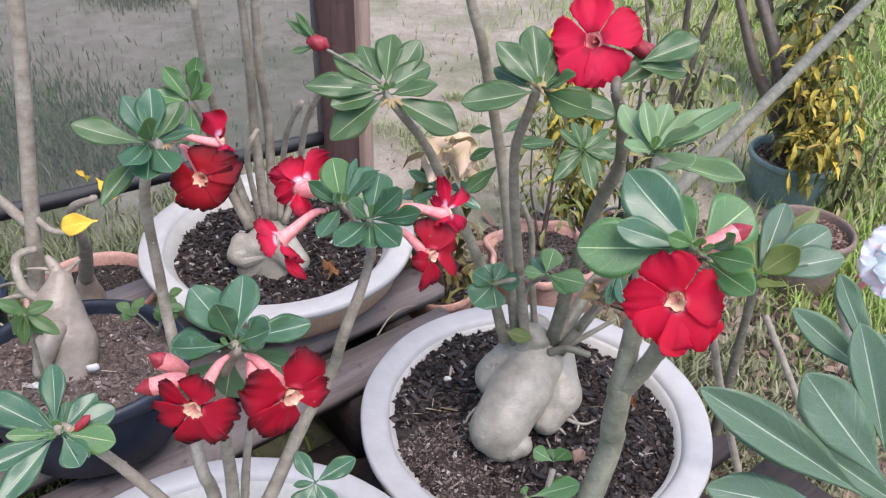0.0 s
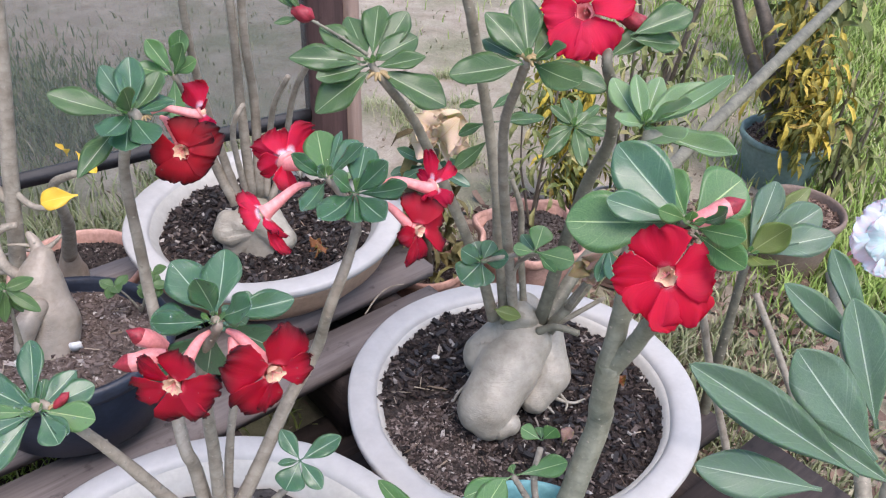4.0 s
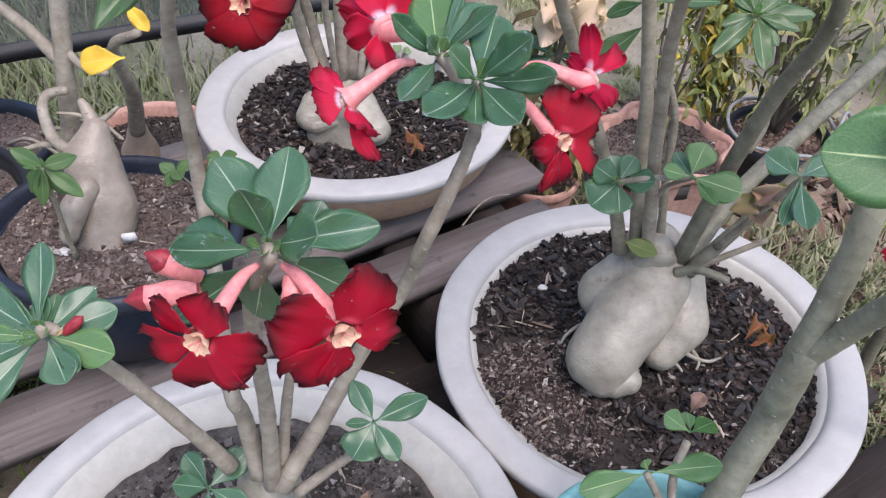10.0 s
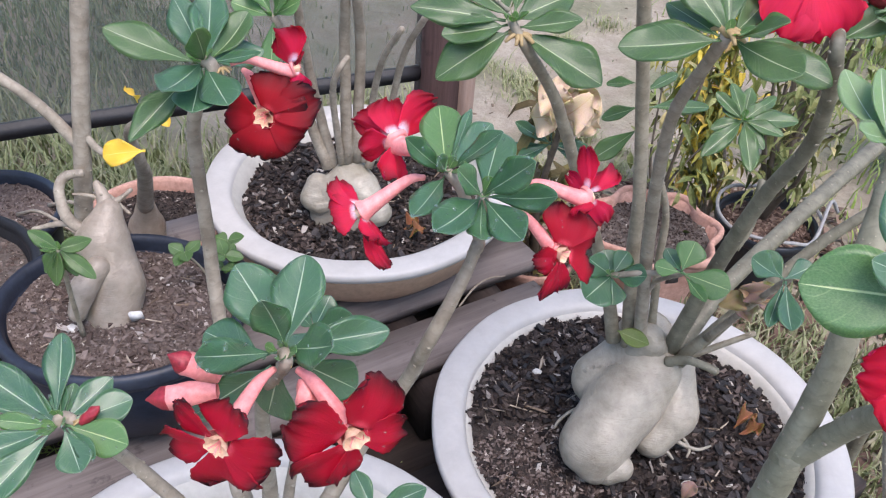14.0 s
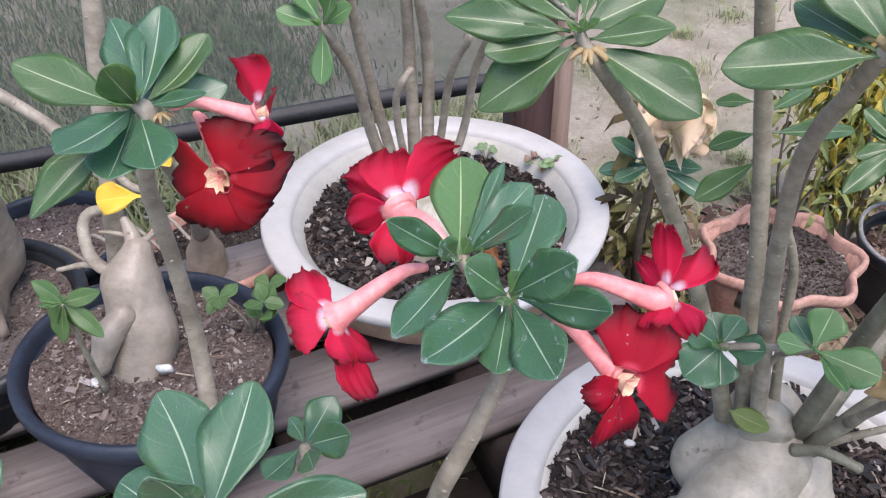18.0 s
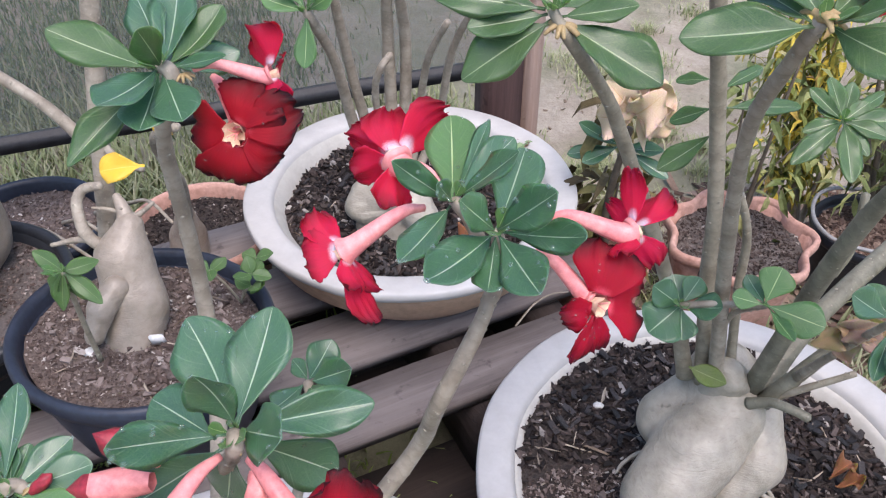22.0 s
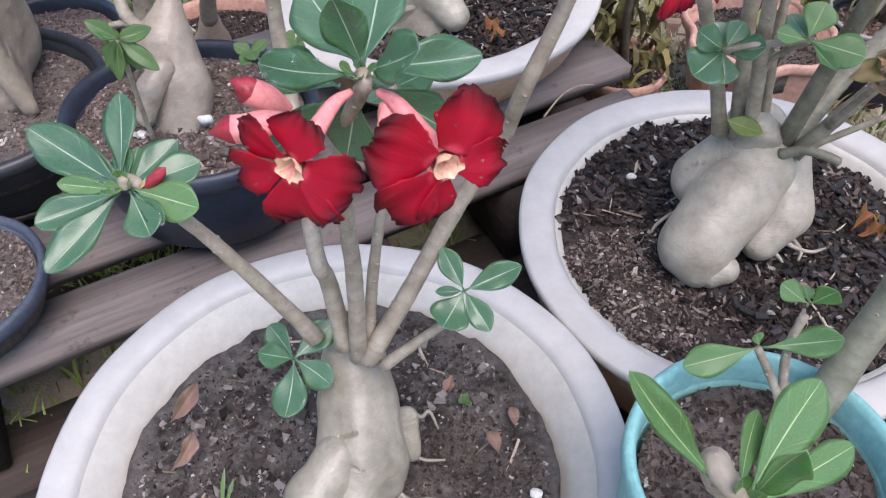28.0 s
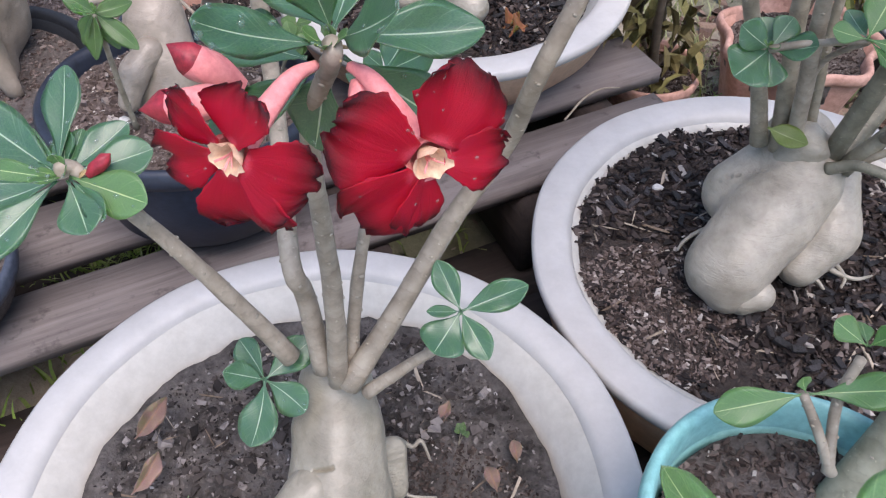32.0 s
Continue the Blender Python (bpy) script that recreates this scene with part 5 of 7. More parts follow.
LEAVES_R_SPRIG_A = [
    ((-0.060, 0.002, 0.384), (-0.068, 0.025, 0.394), 0.0221),
    ((-0.060, 0.002, 0.384), (-0.033, -0.011, 0.399), 0.0196),
    ((-0.060, 0.002, 0.384), (-0.082, -0.026, 0.377), 0.0306),
    ((-0.060, 0.002, 0.384), (-0.083, 0.001, 0.400), 0.0198),
    ((-0.060, 0.002, 0.384), (-0.049, 0.016, 0.402), 0.0169),
    ((-0.060, 0.002, 0.384), (-0.056, -0.017, 0.366), 0.0199),
]
LEAVES_R_SPRIG_B = [
    ((-0.007, -0.012, 0.409), (0.033, -0.026, 0.408), 0.0236),
    ((-0.007, -0.011, 0.410), (0.002, 0.006, 0.430), 0.0220),
    ((-0.007, -0.011, 0.410), (-0.019, 0.011, 0.415), 0.0125),
    ((-0.001, -0.013, 0.406), (0.013, -0.039, 0.403), 0.0103),
    ((-0.007, -0.012, 0.409), (-0.030, -0.015, 0.415), 0.0133),
]
LEAVES_R_SPRIG_C = [
    ((0.047, -0.074, 0.466), (0.022, -0.077, 0.482), 0.0173),
    ((0.049, -0.074, 0.466), (0.036, -0.055, 0.474), 0.0151),
    ((0.052, -0.076, 0.463), (0.039, -0.110, 0.447), 0.0107),
    ((0.050, -0.075, 0.465), (0.074, -0.058, 0.469), 0.0151),
    ((0.054, -0.076, 0.463), (0.054, -0.114, 0.450), 0.0163),
]
LEAVES_R_CLR = [
    ((0.042, 0.128, 0.485), (0.006, 0.093, 0.462), 0.0150),
    ((0.042, 0.128, 0.485), (0.016, 0.150, 0.499), 0.0115),
    ((0.042, 0.128, 0.485), (0.031, 0.162, 0.504), 0.0124),
    ((0.042, 0.128, 0.485), (0.049, 0.162, 0.502), 0.0115),
    ((0.042, 0.128, 0.485), (0.060, 0.144, 0.495), 0.0124),
    ((0.042, 0.128, 0.485), (0.092, 0.135, 0.487), 0.0159),
    ((0.042, 0.128, 0.485), (0.077, 0.115, 0.481), 0.0124),
    ((0.042, 0.128, 0.485), (0.049, 0.082, 0.459), 0.0168),
    ((0.042, 0.128, 0.485), (0.024, 0.142, 0.488), 0.0106),
    ((0.042, 0.128, 0.485), (0.075, 0.165, 0.494), 0.0097),
    ((0.042, 0.128, 0.485), (0.013, 0.119, 0.477), 0.0115),
    ((0.042, 0.128, 0.485), (0.061, 0.105, 0.470), 0.0115),
]
LEAVES_R_SIDE = [
    ((-0.064, 0.088, 0.528), (-0.089, 0.100, 0.518), 0.0091),
    ((-0.060, 0.076, 0.512), (-0.089, 0.080, 0.494), 0.0113),
    ((-0.058, 0.064, 0.498), (-0.093, 0.056, 0.466), 0.0151),
    ((-0.053, 0.077, 0.512), (0.005, 0.110, 0.502), 0.0128),
    ((-0.057, 0.085, 0.522), (-0.027, 0.121, 0.525), 0.0091),
]
LEAVES_R_RCL2 = [
    ((0.040, -0.151, 0.628), (0.023, -0.108, 0.645), 0.0193),
    ((0.042, -0.151, 0.628), (0.060, -0.109, 0.647), 0.0158),
    ((0.044, -0.151, 0.629), (0.092, -0.120, 0.648), 0.0200),
    ((0.044, -0.151, 0.628), (0.103, -0.144, 0.665), 0.0127),
    ((0.042, -0.154, 0.624), (0.058, -0.198, 0.640), 0.0240),
    ((0.046, -0.153, 0.626), (0.097, -0.201, 0.631), 0.0191),
    ((0.040, -0.151, 0.628), (0.011, -0.187, 0.649), 0.0141),
    ((0.040, -0.150, 0.630), (0.038, -0.117, 0.652), 0.0130),
    ((0.044, -0.153, 0.626), (0.060, -0.195, 0.666), 0.0164),
]
LEAVES_R_NECK = [
    ((-0.041, 0.013, 0.310), (-0.011, 0.004, 0.307), 0.0152),
]
LEAVES_T_RIGHT = [
    ((0.020, -0.309, 0.642), (-0.035, -0.301, 0.636), 0.0310),
    ((0.025, -0.305, 0.648), (-0.006, -0.276, 0.675), 0.0290),
    ((0.029, -0.308, 0.642), (-0.014, -0.304, 0.654), 0.0160),
    ((0.033, -0.306, 0.645), (0.030, -0.268, 0.655), 0.0151),
    ((0.040, -0.306, 0.645), (0.071, -0.280, 0.656), 0.0305),
    ((0.044, -0.312, 0.637), (0.054, -0.345, 0.657), 0.0154),
    ((0.035, -0.306, 0.645), (0.012, -0.320, 0.658), 0.0098),
    ((0.044, -0.316, 0.632), (0.056, -0.350, 0.641), 0.0161),
    ((0.042, -0.308, 0.643), (0.043, -0.338, 0.670), 0.0083),
]
LEAVES_T_FRONT = [
    ((-0.099, -0.449, 0.522), (-0.136, -0.44, 0.57), 0.0085),
    ((-0.098, -0.445, 0.524), (-0.088, -0.411, 0.518), 0.0075),
    ((-0.094, -0.446, 0.523), (-0.068, -0.398, 0.522), 0.0149),
    ((-0.092, -0.446, 0.523), (-0.089, -0.45, 0.562), 0.0098),
    ((-0.091, -0.448, 0.521), (-0.056, -0.414, 0.511), 0.0106),
    ((-0.099, -0.453, 0.519), (-0.138, -0.488, 0.549), 0.0085),
    ((-0.096, -0.446, 0.524), (-0.099, -0.448, 0.539), 0.0057),
    ((-0.09, -0.447, 0.521), (-0.087, -0.459, 0.542), 0.0048),
    ((-0.092, -0.451, 0.519), (-0.085, -0.48, 0.565), 0.0089),
]
LEAVES_T_SPRIG = [
    ((-0.042, -0.265, 0.362), (-0.081, -0.277, 0.349), 0.0168),
    ((-0.038, -0.264, 0.362), (0.002, -0.262, 0.378), 0.0158),
    ((-0.040, -0.264, 0.363), (-0.044, -0.262, 0.372), 0.0069),
]
LEAVES_T_SPRIG_B = [
    ((-0.019, -0.248, 0.387), (-0.036, -0.243, 0.396), 0.0117),
    ((-0.019, -0.247, 0.388), (-0.018, -0.228, 0.381), 0.0084),
    ((-0.018, -0.248, 0.387), (-0.009, -0.251, 0.405), 0.0129),
]
LEAVES_G_LEAVES = [
    ((0.106, -0.431, 0.573), (0.013, -0.413, 0.629), 0.0214),
    ((0.124, -0.373, 0.604), (0.078, -0.353, 0.634), 0.0151),
    ((0.129, -0.361, 0.604), (0.108, -0.334, 0.645), 0.0127),
    ((0.121, -0.419, 0.571), (0.077, -0.388, 0.618), 0.0278),
    ((0.126, -0.403, 0.577), (0.110, -0.365, 0.635), 0.0213),
    ((0.088, -0.435, 0.566), (0.023, -0.429, 0.575), 0.0204),
    ((0.142, -0.389, 0.580), (0.126, -0.360, 0.624), 0.0182),
    ((0.149, -0.407, 0.536), (0.097, -0.388, 0.564), 0.0159),
]
LEAVES_L_YELLOW = [
    ((-0.457, -0.045, 0.521), (-0.454, -0.056, 0.540), 0.0110),
    ((-0.440, -0.038, 0.528), (-0.426, -0.049, 0.509), 0.0103),
]
LOBES_R = [
    ((-0.0051, 0.0522, 0.2681), (-0.0020, 0.0297, 0.2526), 0.0304, 0.0352),
    ((-0.0005, 0.0183, 0.2499), (-0.0216, -0.0118, 0.2371), 0.0321, 0.0347),
    ((-0.0226, -0.0086, 0.2373), (-0.0452, -0.0470, 0.2171), 0.0339, 0.0332),
    ((-0.0218, 0.0393, 0.2474), (-0.0443, 0.0219, 0.2320), 0.0274, 0.0281),
    ((0.0252, 0.0345, 0.2535), (0.0290, 0.0028, 0.2255), 0.0220, 0.0230),
    ((0.0274, -0.0014, 0.2238), (0.0115, -0.0234, 0.2061), 0.0225, 0.0177),
    ((-0.0502, -0.0544, 0.2111), (-0.0430, -0.0619, 0.2051), 0.0251, 0.0192),
    ((-0.0316, -0.0647, 0.2044), (-0.0205, -0.0642, 0.2065), 0.0163, 0.0129)]
LOBES_F = [
    ((-0.2930, -0.2658, 0.2787), (-0.2860, -0.2862, 0.2628), 0.0230, 0.0260),
    ((-0.2854, -0.2891, 0.2604), (-0.2779, -0.3139, 0.2447), 0.0268, 0.0311),
    ((-0.2871, -0.3272, 0.2568), (-0.2996, -0.3555, 0.2463), 0.0166, 0.0167),
    ((-0.2996, -0.3555, 0.2463), (-0.3025, -0.3762, 0.2359), 0.0167, 0.0130),
    ((-0.2735, -0.3270, 0.2388), (-0.2779, -0.3553, 0.2267), 0.0188, 0.0208),
    ((-0.2592, -0.3157, 0.2358), (-0.2553, -0.3275, 0.2271), 0.0153, 0.0099),
    ((-0.2536, -0.2786, 0.2366), (-0.2477, -0.2962, 0.2217), 0.0087, 0.0079),
    ((-0.3019, -0.3790, 0.2336), (-0.2847, -0.3819, 0.2279), 0.0108, 0.0036),
    ((-0.2794, -0.3571, 0.2256), (-0.2845, -0.3677, 0.2197), 0.0186, 0.0126)]
LOBES_L = [
    ((-0.5491, 0.0325, 0.3497), (-0.5523, 0.0174, 0.3266), 0.0130, 0.0231),
    ((-0.5519, 0.0159, 0.3247), (-0.5418, 0.0020, 0.2983), 0.0241, 0.0273),
    ((-0.5348, -0.0045, 0.2850), (-0.5364, -0.0141, 0.2711), 0.0264, 0.0244),
    ((-0.5426, -0.0150, 0.3166), (-0.5501, -0.0343, 0.3060), 0.0122, 0.0111),
    ((-0.5501, -0.0343, 0.3060), (-0.5529, -0.0491, 0.2862), 0.0111, 0.0092),
    ((-0.5364, -0.0141, 0.2711), (-0.5382, -0.0260, 0.2512), 0.0244, 0.0266)]
LOBES_B = [
    ((-0.370, 0.296, 0.264), (-0.361, 0.278, 0.249), 0.0199, 0.0264),
    ((-0.374, 0.276, 0.251), (-0.387, 0.267, 0.246), 0.0250, 0.0184),
    ((-0.353, 0.270, 0.249), (-0.325, 0.252, 0.231), 0.0249, 0.0182),
    ((-0.407, 0.270, 0.247), (-0.411, 0.260, 0.237), 0.0163, 0.0163),
    ((-0.411, 0.253, 0.232), (-0.399, 0.249, 0.230), 0.0105, 0.0094)]
CREASES_R = [
    ((-0.062, 0.012, 0.250), (-0.052, 0.013, 0.256), 0.0011),
    ((-0.052, 0.013, 0.256), (-0.041, 0.012, 0.258), 0.0011),
    ((-0.041, 0.012, 0.258), (-0.031, 0.009, 0.271), 0.0011),
    ((0.013, -0.005, 0.259), (0.022, 0.002, 0.256), 0.0010)]
CREASES_F = [
    ((-0.295, -0.342, 0.265), (-0.282, -0.336, 0.265), 0.0010),
    ((-0.282, -0.336, 0.265), (-0.268, -0.334, 0.260), 0.0010),
    ((-0.286, -0.321, 0.271), (-0.277, -0.318, 0.273), 0.0009)]
PATH_F_LEFT = [(-0.310, -0.281, 0.322), (-0.330, -0.282, 0.359), (-0.353, -0.285, 0.401), (-0.372, -0.291, 0.438), (-0.385, -0.298, 0.466)], 0.0058, 0.0034
PATH_F_BACK_LEFT = [(-0.290, -0.282, 0.319), (-0.298, -0.272, 0.371), (-0.304, -0.269, 0.395), (-0.338, -0.192, 0.425), (-0.351, -0.164, 0.465), (-0.352, -0.161, 0.515), (-0.351, -0.163, 0.550), (-0.347, -0.169, 0.584), (-0.336, -0.178, 0.615), (-0.322, -0.186, 0.635)], 0.0058, 0.0037
PATH_F_MID = [(-0.281, -0.284, 0.313), (-0.277, -0.281, 0.390), (-0.275, -0.284, 0.435), (-0.267, -0.298, 0.508), (-0.246, -0.315, 0.558)], 0.0058, 0.0033
PATH_F_THIN = [(-0.276, -0.275, 0.321), (-0.274, -0.263, 0.359), (-0.270, -0.254, 0.396), (-0.263, -0.221, 0.458), (-0.264, -0.216, 0.482)], 0.0041, 0.0027
PATH_F_RIGHT = [(-0.275, -0.285, 0.312), (-0.252, -0.260, 0.356), (-0.228, -0.234, 0.406), (-0.205, -0.214, 0.446), (-0.189, -0.231, 0.505), (-0.174, -0.221, 0.546), (-0.168, -0.216, 0.570)], 0.0065, 0.0033
PATH_F_STUB = [(-0.264, -0.285, 0.309), (-0.242, -0.278, 0.333), (-0.225, -0.274, 0.351)], 0.0041, 0.0027
PATH_R_S0 = [(-0.039, 0.033, 0.280), (-0.059, 0.031, 0.351), (-0.091, 0.021, 0.438), (-0.122, 0.002, 0.522), (-0.138, -0.011, 0.561), (-0.163, -0.034, 0.606)], 0.0067, 0.0037
PATH_R_S1 = [(-0.024, 0.031, 0.277), (-0.039, 0.047, 0.377), (-0.045, 0.054, 0.435), (-0.058, 0.064, 0.513), (-0.073, 0.050, 0.587), (-0.085, 0.034, 0.644), (-0.0936, 0.0336, 0.6713), (-0.1033, 0.0334, 0.7067)], 0.0067, 0.0048
PATH_R_S2 = [(-0.015, 0.026, 0.284), (-0.034, 0.009, 0.407), (-0.046, -0.014, 0.497), (-0.052, -0.041, 0.568), (-0.046, -0.073, 0.622), (-0.043, -0.093, 0.650)], 0.0061, 0.0038
PATH_R_S3 = [(-0.003, 0.041, 0.287), (-0.013, 0.051, 0.365), (-0.017, 0.056, 0.417), (-0.030, 0.057, 0.454)], 0.0042, 0.0029
PATH_R_S4 = [(0.015, 0.031, 0.274), (0.028, 0.014, 0.402), (0.037, -0.011, 0.493), (0.045, -0.04, 0.556), (0.034, -0.069, 0.614), (0.02, -0.092, 0.651), (0.0287, -0.056, 0.6545)], 0.0077, 0.0038
PATH_R_S4B = [(0.045, 0.037, 0.406), (0.054, 0.046, 0.429), (0.054, 0.059, 0.466)], 0.0040, 0.0032
PATH_R_S5 = [(0.015, 0.020, 0.262), (0.060, 0.090, 0.305), (0.130, 0.180, 0.330), (0.247, 0.328, 0.358), (0.420, 0.550, 0.385), (0.580, 0.760, 0.405), (0.800, 1.050, 0.430)], 0.0080, 0.0106
PATH_R_S5B = [(0.025, 0.021, 0.274), (0.078, 0.044, 0.346), (0.119, 0.060, 0.402), (0.166, 0.071, 0.455)], 0.0067, 0.0045
PATH_R_STUB = [(0.018, 0.021, 0.269), (0.051, 0.021, 0.298), (0.083, 0.020, 0.326)], 0.0035, 0.0026
PATH_R_TWIG = [(-0.018, 0.039, 0.286), (-0.022, 0.017, 0.364), (-0.006, -0.009, 0.406)], 0.0032, 0.0019
PATH_R_TWIG_B = [(0.045, 0.028, 0.303), (0.058, -0.014, 0.387), (0.063, -0.056, 0.454)], 0.0038, 0.0026
PATH_T_TRUNK = [(-0.012, -0.292, 0.275), (0.028, -0.234, 0.384), (0.027, -0.237, 0.421), (0.027, -0.239, 0.466)], 0.0112, 0.0094
PATH_T_LEFT = [(0.025, -0.239, 0.458), (0.031, -0.229, 0.509), (0.032, -0.224, 0.546), (0.034, -0.205, 0.584), (0.040, -0.184, 0.609), (0.046, -0.168, 0.628)], 0.0079, 0.0073
PATH_T_RIGHTB = [(0.027, -0.239, 0.458), (0.040, -0.244, 0.489), (0.044, -0.257, 0.520), (0.046, -0.271, 0.544), (0.043, -0.276, 0.578), (0.036, -0.286, 0.606), (0.031, -0.298, 0.633)], 0.0076, 0.0045
PATH_T_TWIG_A = [(-0.015, -0.279, 0.319), (-0.029, -0.270, 0.343), (-0.041, -0.265, 0.362)], 0.0030, 0.0024
PATH_T_TWIG_B = [(-0.017, -0.279, 0.320), (-0.023, -0.261, 0.356), (-0.019, -0.250, 0.380)], 0.0030, 0.0026


BLOOM_F1 = (-0.2619, -0.3602, 0.5518), [((-0.2846, -0.3548, 0.5652), 0.0150), ((-0.2902, -0.3594, 0.5424), 0.0179), ((-0.2576, -0.3557, 0.5730), 0.0201), ((-0.2362, -0.3647, 0.5440), 0.0241), ((-0.2577, -0.3671, 0.5228), 0.0277)]
BLOOM_F2 = (-0.2083, -0.3384, 0.5427), [((-0.1956, -0.3243, 0.5684), 0.0317), ((-0.1854, -0.3242, 0.5364), 0.0181), ((-0.2122, -0.3468, 0.5143), 0.0173), ((-0.2285, -0.3561, 0.5227), 0.0257), ((-0.2344, -0.3524, 0.5586), 0.0270)]
BLOOM_DARK = (-0.2944, -0.1882, 0.6123), [((-0.3189, -0.1895, 0.6112), 0.0258), ((-0.2979, -0.1983, 0.5886), 0.0260), ((-0.2710, -0.1897, 0.6068), 0.0263), ((-0.2652, -0.1820, 0.6244), 0.0213), ((-0.2862, -0.1784, 0.6347), 0.0269)]
BLOOM_D_SIDE = (-0.2817, -0.1688, 0.6333), [((-0.2907, -0.1563, 0.6513), 0.0270), ((-0.2846, -0.1487, 0.6295), 0.0111), ((-0.2797, -0.1678, 0.6210), 0.0141), ((-0.2809, -0.1789, 0.6274), 0.0113)]
BLOOM_BEHIND = (-0.2234, -0.1733, 0.5995), [((-0.2322, -0.1570, 0.6155), 0.0247), ((-0.2090, -0.1421, 0.6121), 0.0205), ((-0.2424, -0.1842, 0.5965), 0.0194), ((-0.2203, -0.1920, 0.5826), 0.0193), ((-0.2497, -0.1601, 0.6053), 0.0145)]
BLOOM_HANG = (-0.2290, -0.2334, 0.5911), [((-0.2441, -0.2420, 0.5927), 0.0195), ((-0.2478, -0.2229, 0.6008), 0.0156), ((-0.2190, -0.2499, 0.5840), 0.0120), ((-0.2149, -0.2469, 0.5637), 0.0138), ((-0.2157, -0.2313, 0.5698), 0.0094)]
BLOOM_R_SIDE = (-0.1138, -0.1979, 0.5948), [((-0.1173, -0.1807, 0.6164), 0.0119), ((-0.1015, -0.1770, 0.6024), 0.0156), ((-0.1016, -0.2001, 0.5815), 0.0133), ((-0.1246, -0.1793, 0.5952), 0.0082), ((-0.1181, -0.2152, 0.5949), 0.0114)]
BLOOM_R_LOW = (-0.1237, -0.2211, 0.5726), [((-0.1188, -0.2066, 0.5949), 0.0271), ((-0.1016, -0.2034, 0.5618), 0.0266), ((-0.1203, -0.2272, 0.5499), 0.0097), ((-0.1304, -0.2371, 0.5510), 0.0095), ((-0.1352, -0.2329, 0.5718), 0.0139)]
BLOOM_BRIGHT = (0.022, -0.3302, 0.62), [((0.0142, -0.315, 0.6449), 0.0303), ((0.0475, -0.3353, 0.6269), 0.0285), ((0.035, -0.3472, 0.5948), 0.0316), ((0.0107, -0.3393, 0.5941), 0.0301), ((-0.0089, -0.3225, 0.6143), 0.0236)]
BLOOM_TOP = (0.0012, -0.0683, 0.6825), [((-0.0007, -0.0455, 0.7148), 0.0283), ((0.0404, -0.0661, 0.6968), 0.0298), ((0.0188, -0.0901, 0.6562), 0.0336), ((-0.0139, -0.0877, 0.6504), 0.0302), ((-0.0328, -0.0640, 0.6790), 0.0295)]


# ---- plants ----
def stem(path, plant, mat=BARK, seed=0, flare=0.1, label=""):
    points, r0, r1 = path
    branch = part("branch", tube(points, r0, r1, 14, 6, 0.09, flare, seed), mat, plant, label)
    line = smooth_path(points, 12)
    TIPS.append((Vector(points[-1]), (Vector(points[-1]) - Vector(points[-2])).normalized(), r1, mat))
    length = sum((q - p).length for p, q in zip(line, line[1:]))
    rnd, bm = random.Random(seed), bmesh.new()
    for k in range(int(length / 0.007)):
        i = min(len(line) - 2, int((k + rnd.random()) * 0.007 / length * len(line)))
        way = (line[i + 1] - line[i]).normalized()
        side = way.orthogonal().normalized()
        a = k * 2.4 + rnd.uniform(-0.5, 0.5)
        out = side * math.cos(a) + way.cross(side) * math.sin(a)
        r = r0 + (r1 - r0) * i / len(line)
        m = Matrix((way.cross(out), way, out)).transposed().to_4x4()
        m.translation = line[i] + out * r * 0.97
        s = rnd.uniform(0.0007, 0.0014)
        bmesh.ops.create_icosphere(bm, subdivisions=1, radius=1, matrix=m @ Matrix.Diagonal((s * 1.3, s, s * 0.6, 1)))
    tagged(under(mesh_object("scarring", bm, SCAR), branch), kind="stuff")
    return branch


# front bowl
front = thing("desert_rose", (-0.285, -0.31, 0.176), "desert rose with swollen grey trunk and dark red flowers", "plant", "desert roses")
f_caudex = part("caudex", blob((-0.279, -0.308, 0.247), [LOBES_F[k] for k in (0, 1, 4, 5, 6, 8)], 0.003, 6, 0.0012, CREASES_F), CAUDEX_WRINKLED, front, "pale swollen trunk base of several lobes")
part("lobe", blob((-0.296, -0.344, 0.251), [LOBES_F[k] for k in (2, 3, 7)], 0.004, 6, 0.0012), CAUDEX_WRINKLED, f_caudex, "limb-like lobe crossing the trunk base")
for pts in (((-0.262, -0.291, 0.2), (-0.25, -0.286, 0.194), (-0.24, -0.286, 0.191), (-0.226, -0.281, 0.187)),
            ((-0.263, -0.302, 0.196), (-0.257, -0.31, 0.186), (-0.246, -0.328, 0.181), (-0.238, -0.333, 0.179)),
            ((-0.256, -0.312, 0.186), (-0.245, -0.316, 0.183), (-0.228, -0.312, 0.183), (-0.214, -0.318, 0.18)),
            ((-0.246, -0.328, 0.181), (-0.232, -0.332, 0.18), (-0.222, -0.33, 0.179)),
            ((-0.268, -0.268, 0.222), (-0.262, -0.252, 0.2), (-0.252, -0.25, 0.19), (-0.246, -0.246, 0.194), (-0.238, -0.252, 0.18)),
            ((-0.325, -0.357, 0.19), (-0.338, -0.358, 0.186), (-0.346, -0.35, 0.181)),
            ((-0.318, -0.352, 0.196), (-0.314, -0.366, 0.186), (-0.304, -0.372, 0.183), (-0.288, -0.372, 0.181))):
    part("root", tube(pts, 0.0022, 0.0009, 8, 5, 0.25), CAUDEX, front)
f_left, f_back, f_mid = stem(PATH_F_LEFT, front, BARK, 1), stem(PATH_F_BACK_LEFT, front, BARK, 2), stem(PATH_F_MID, front, BARK, 3)
f_thin, f_right, f_stub = stem(PATH_F_THIN, front, BARK, 4), stem(PATH_F_RIGHT, front, BARK, 5), stem(PATH_F_STUB, front, BARK, 6)
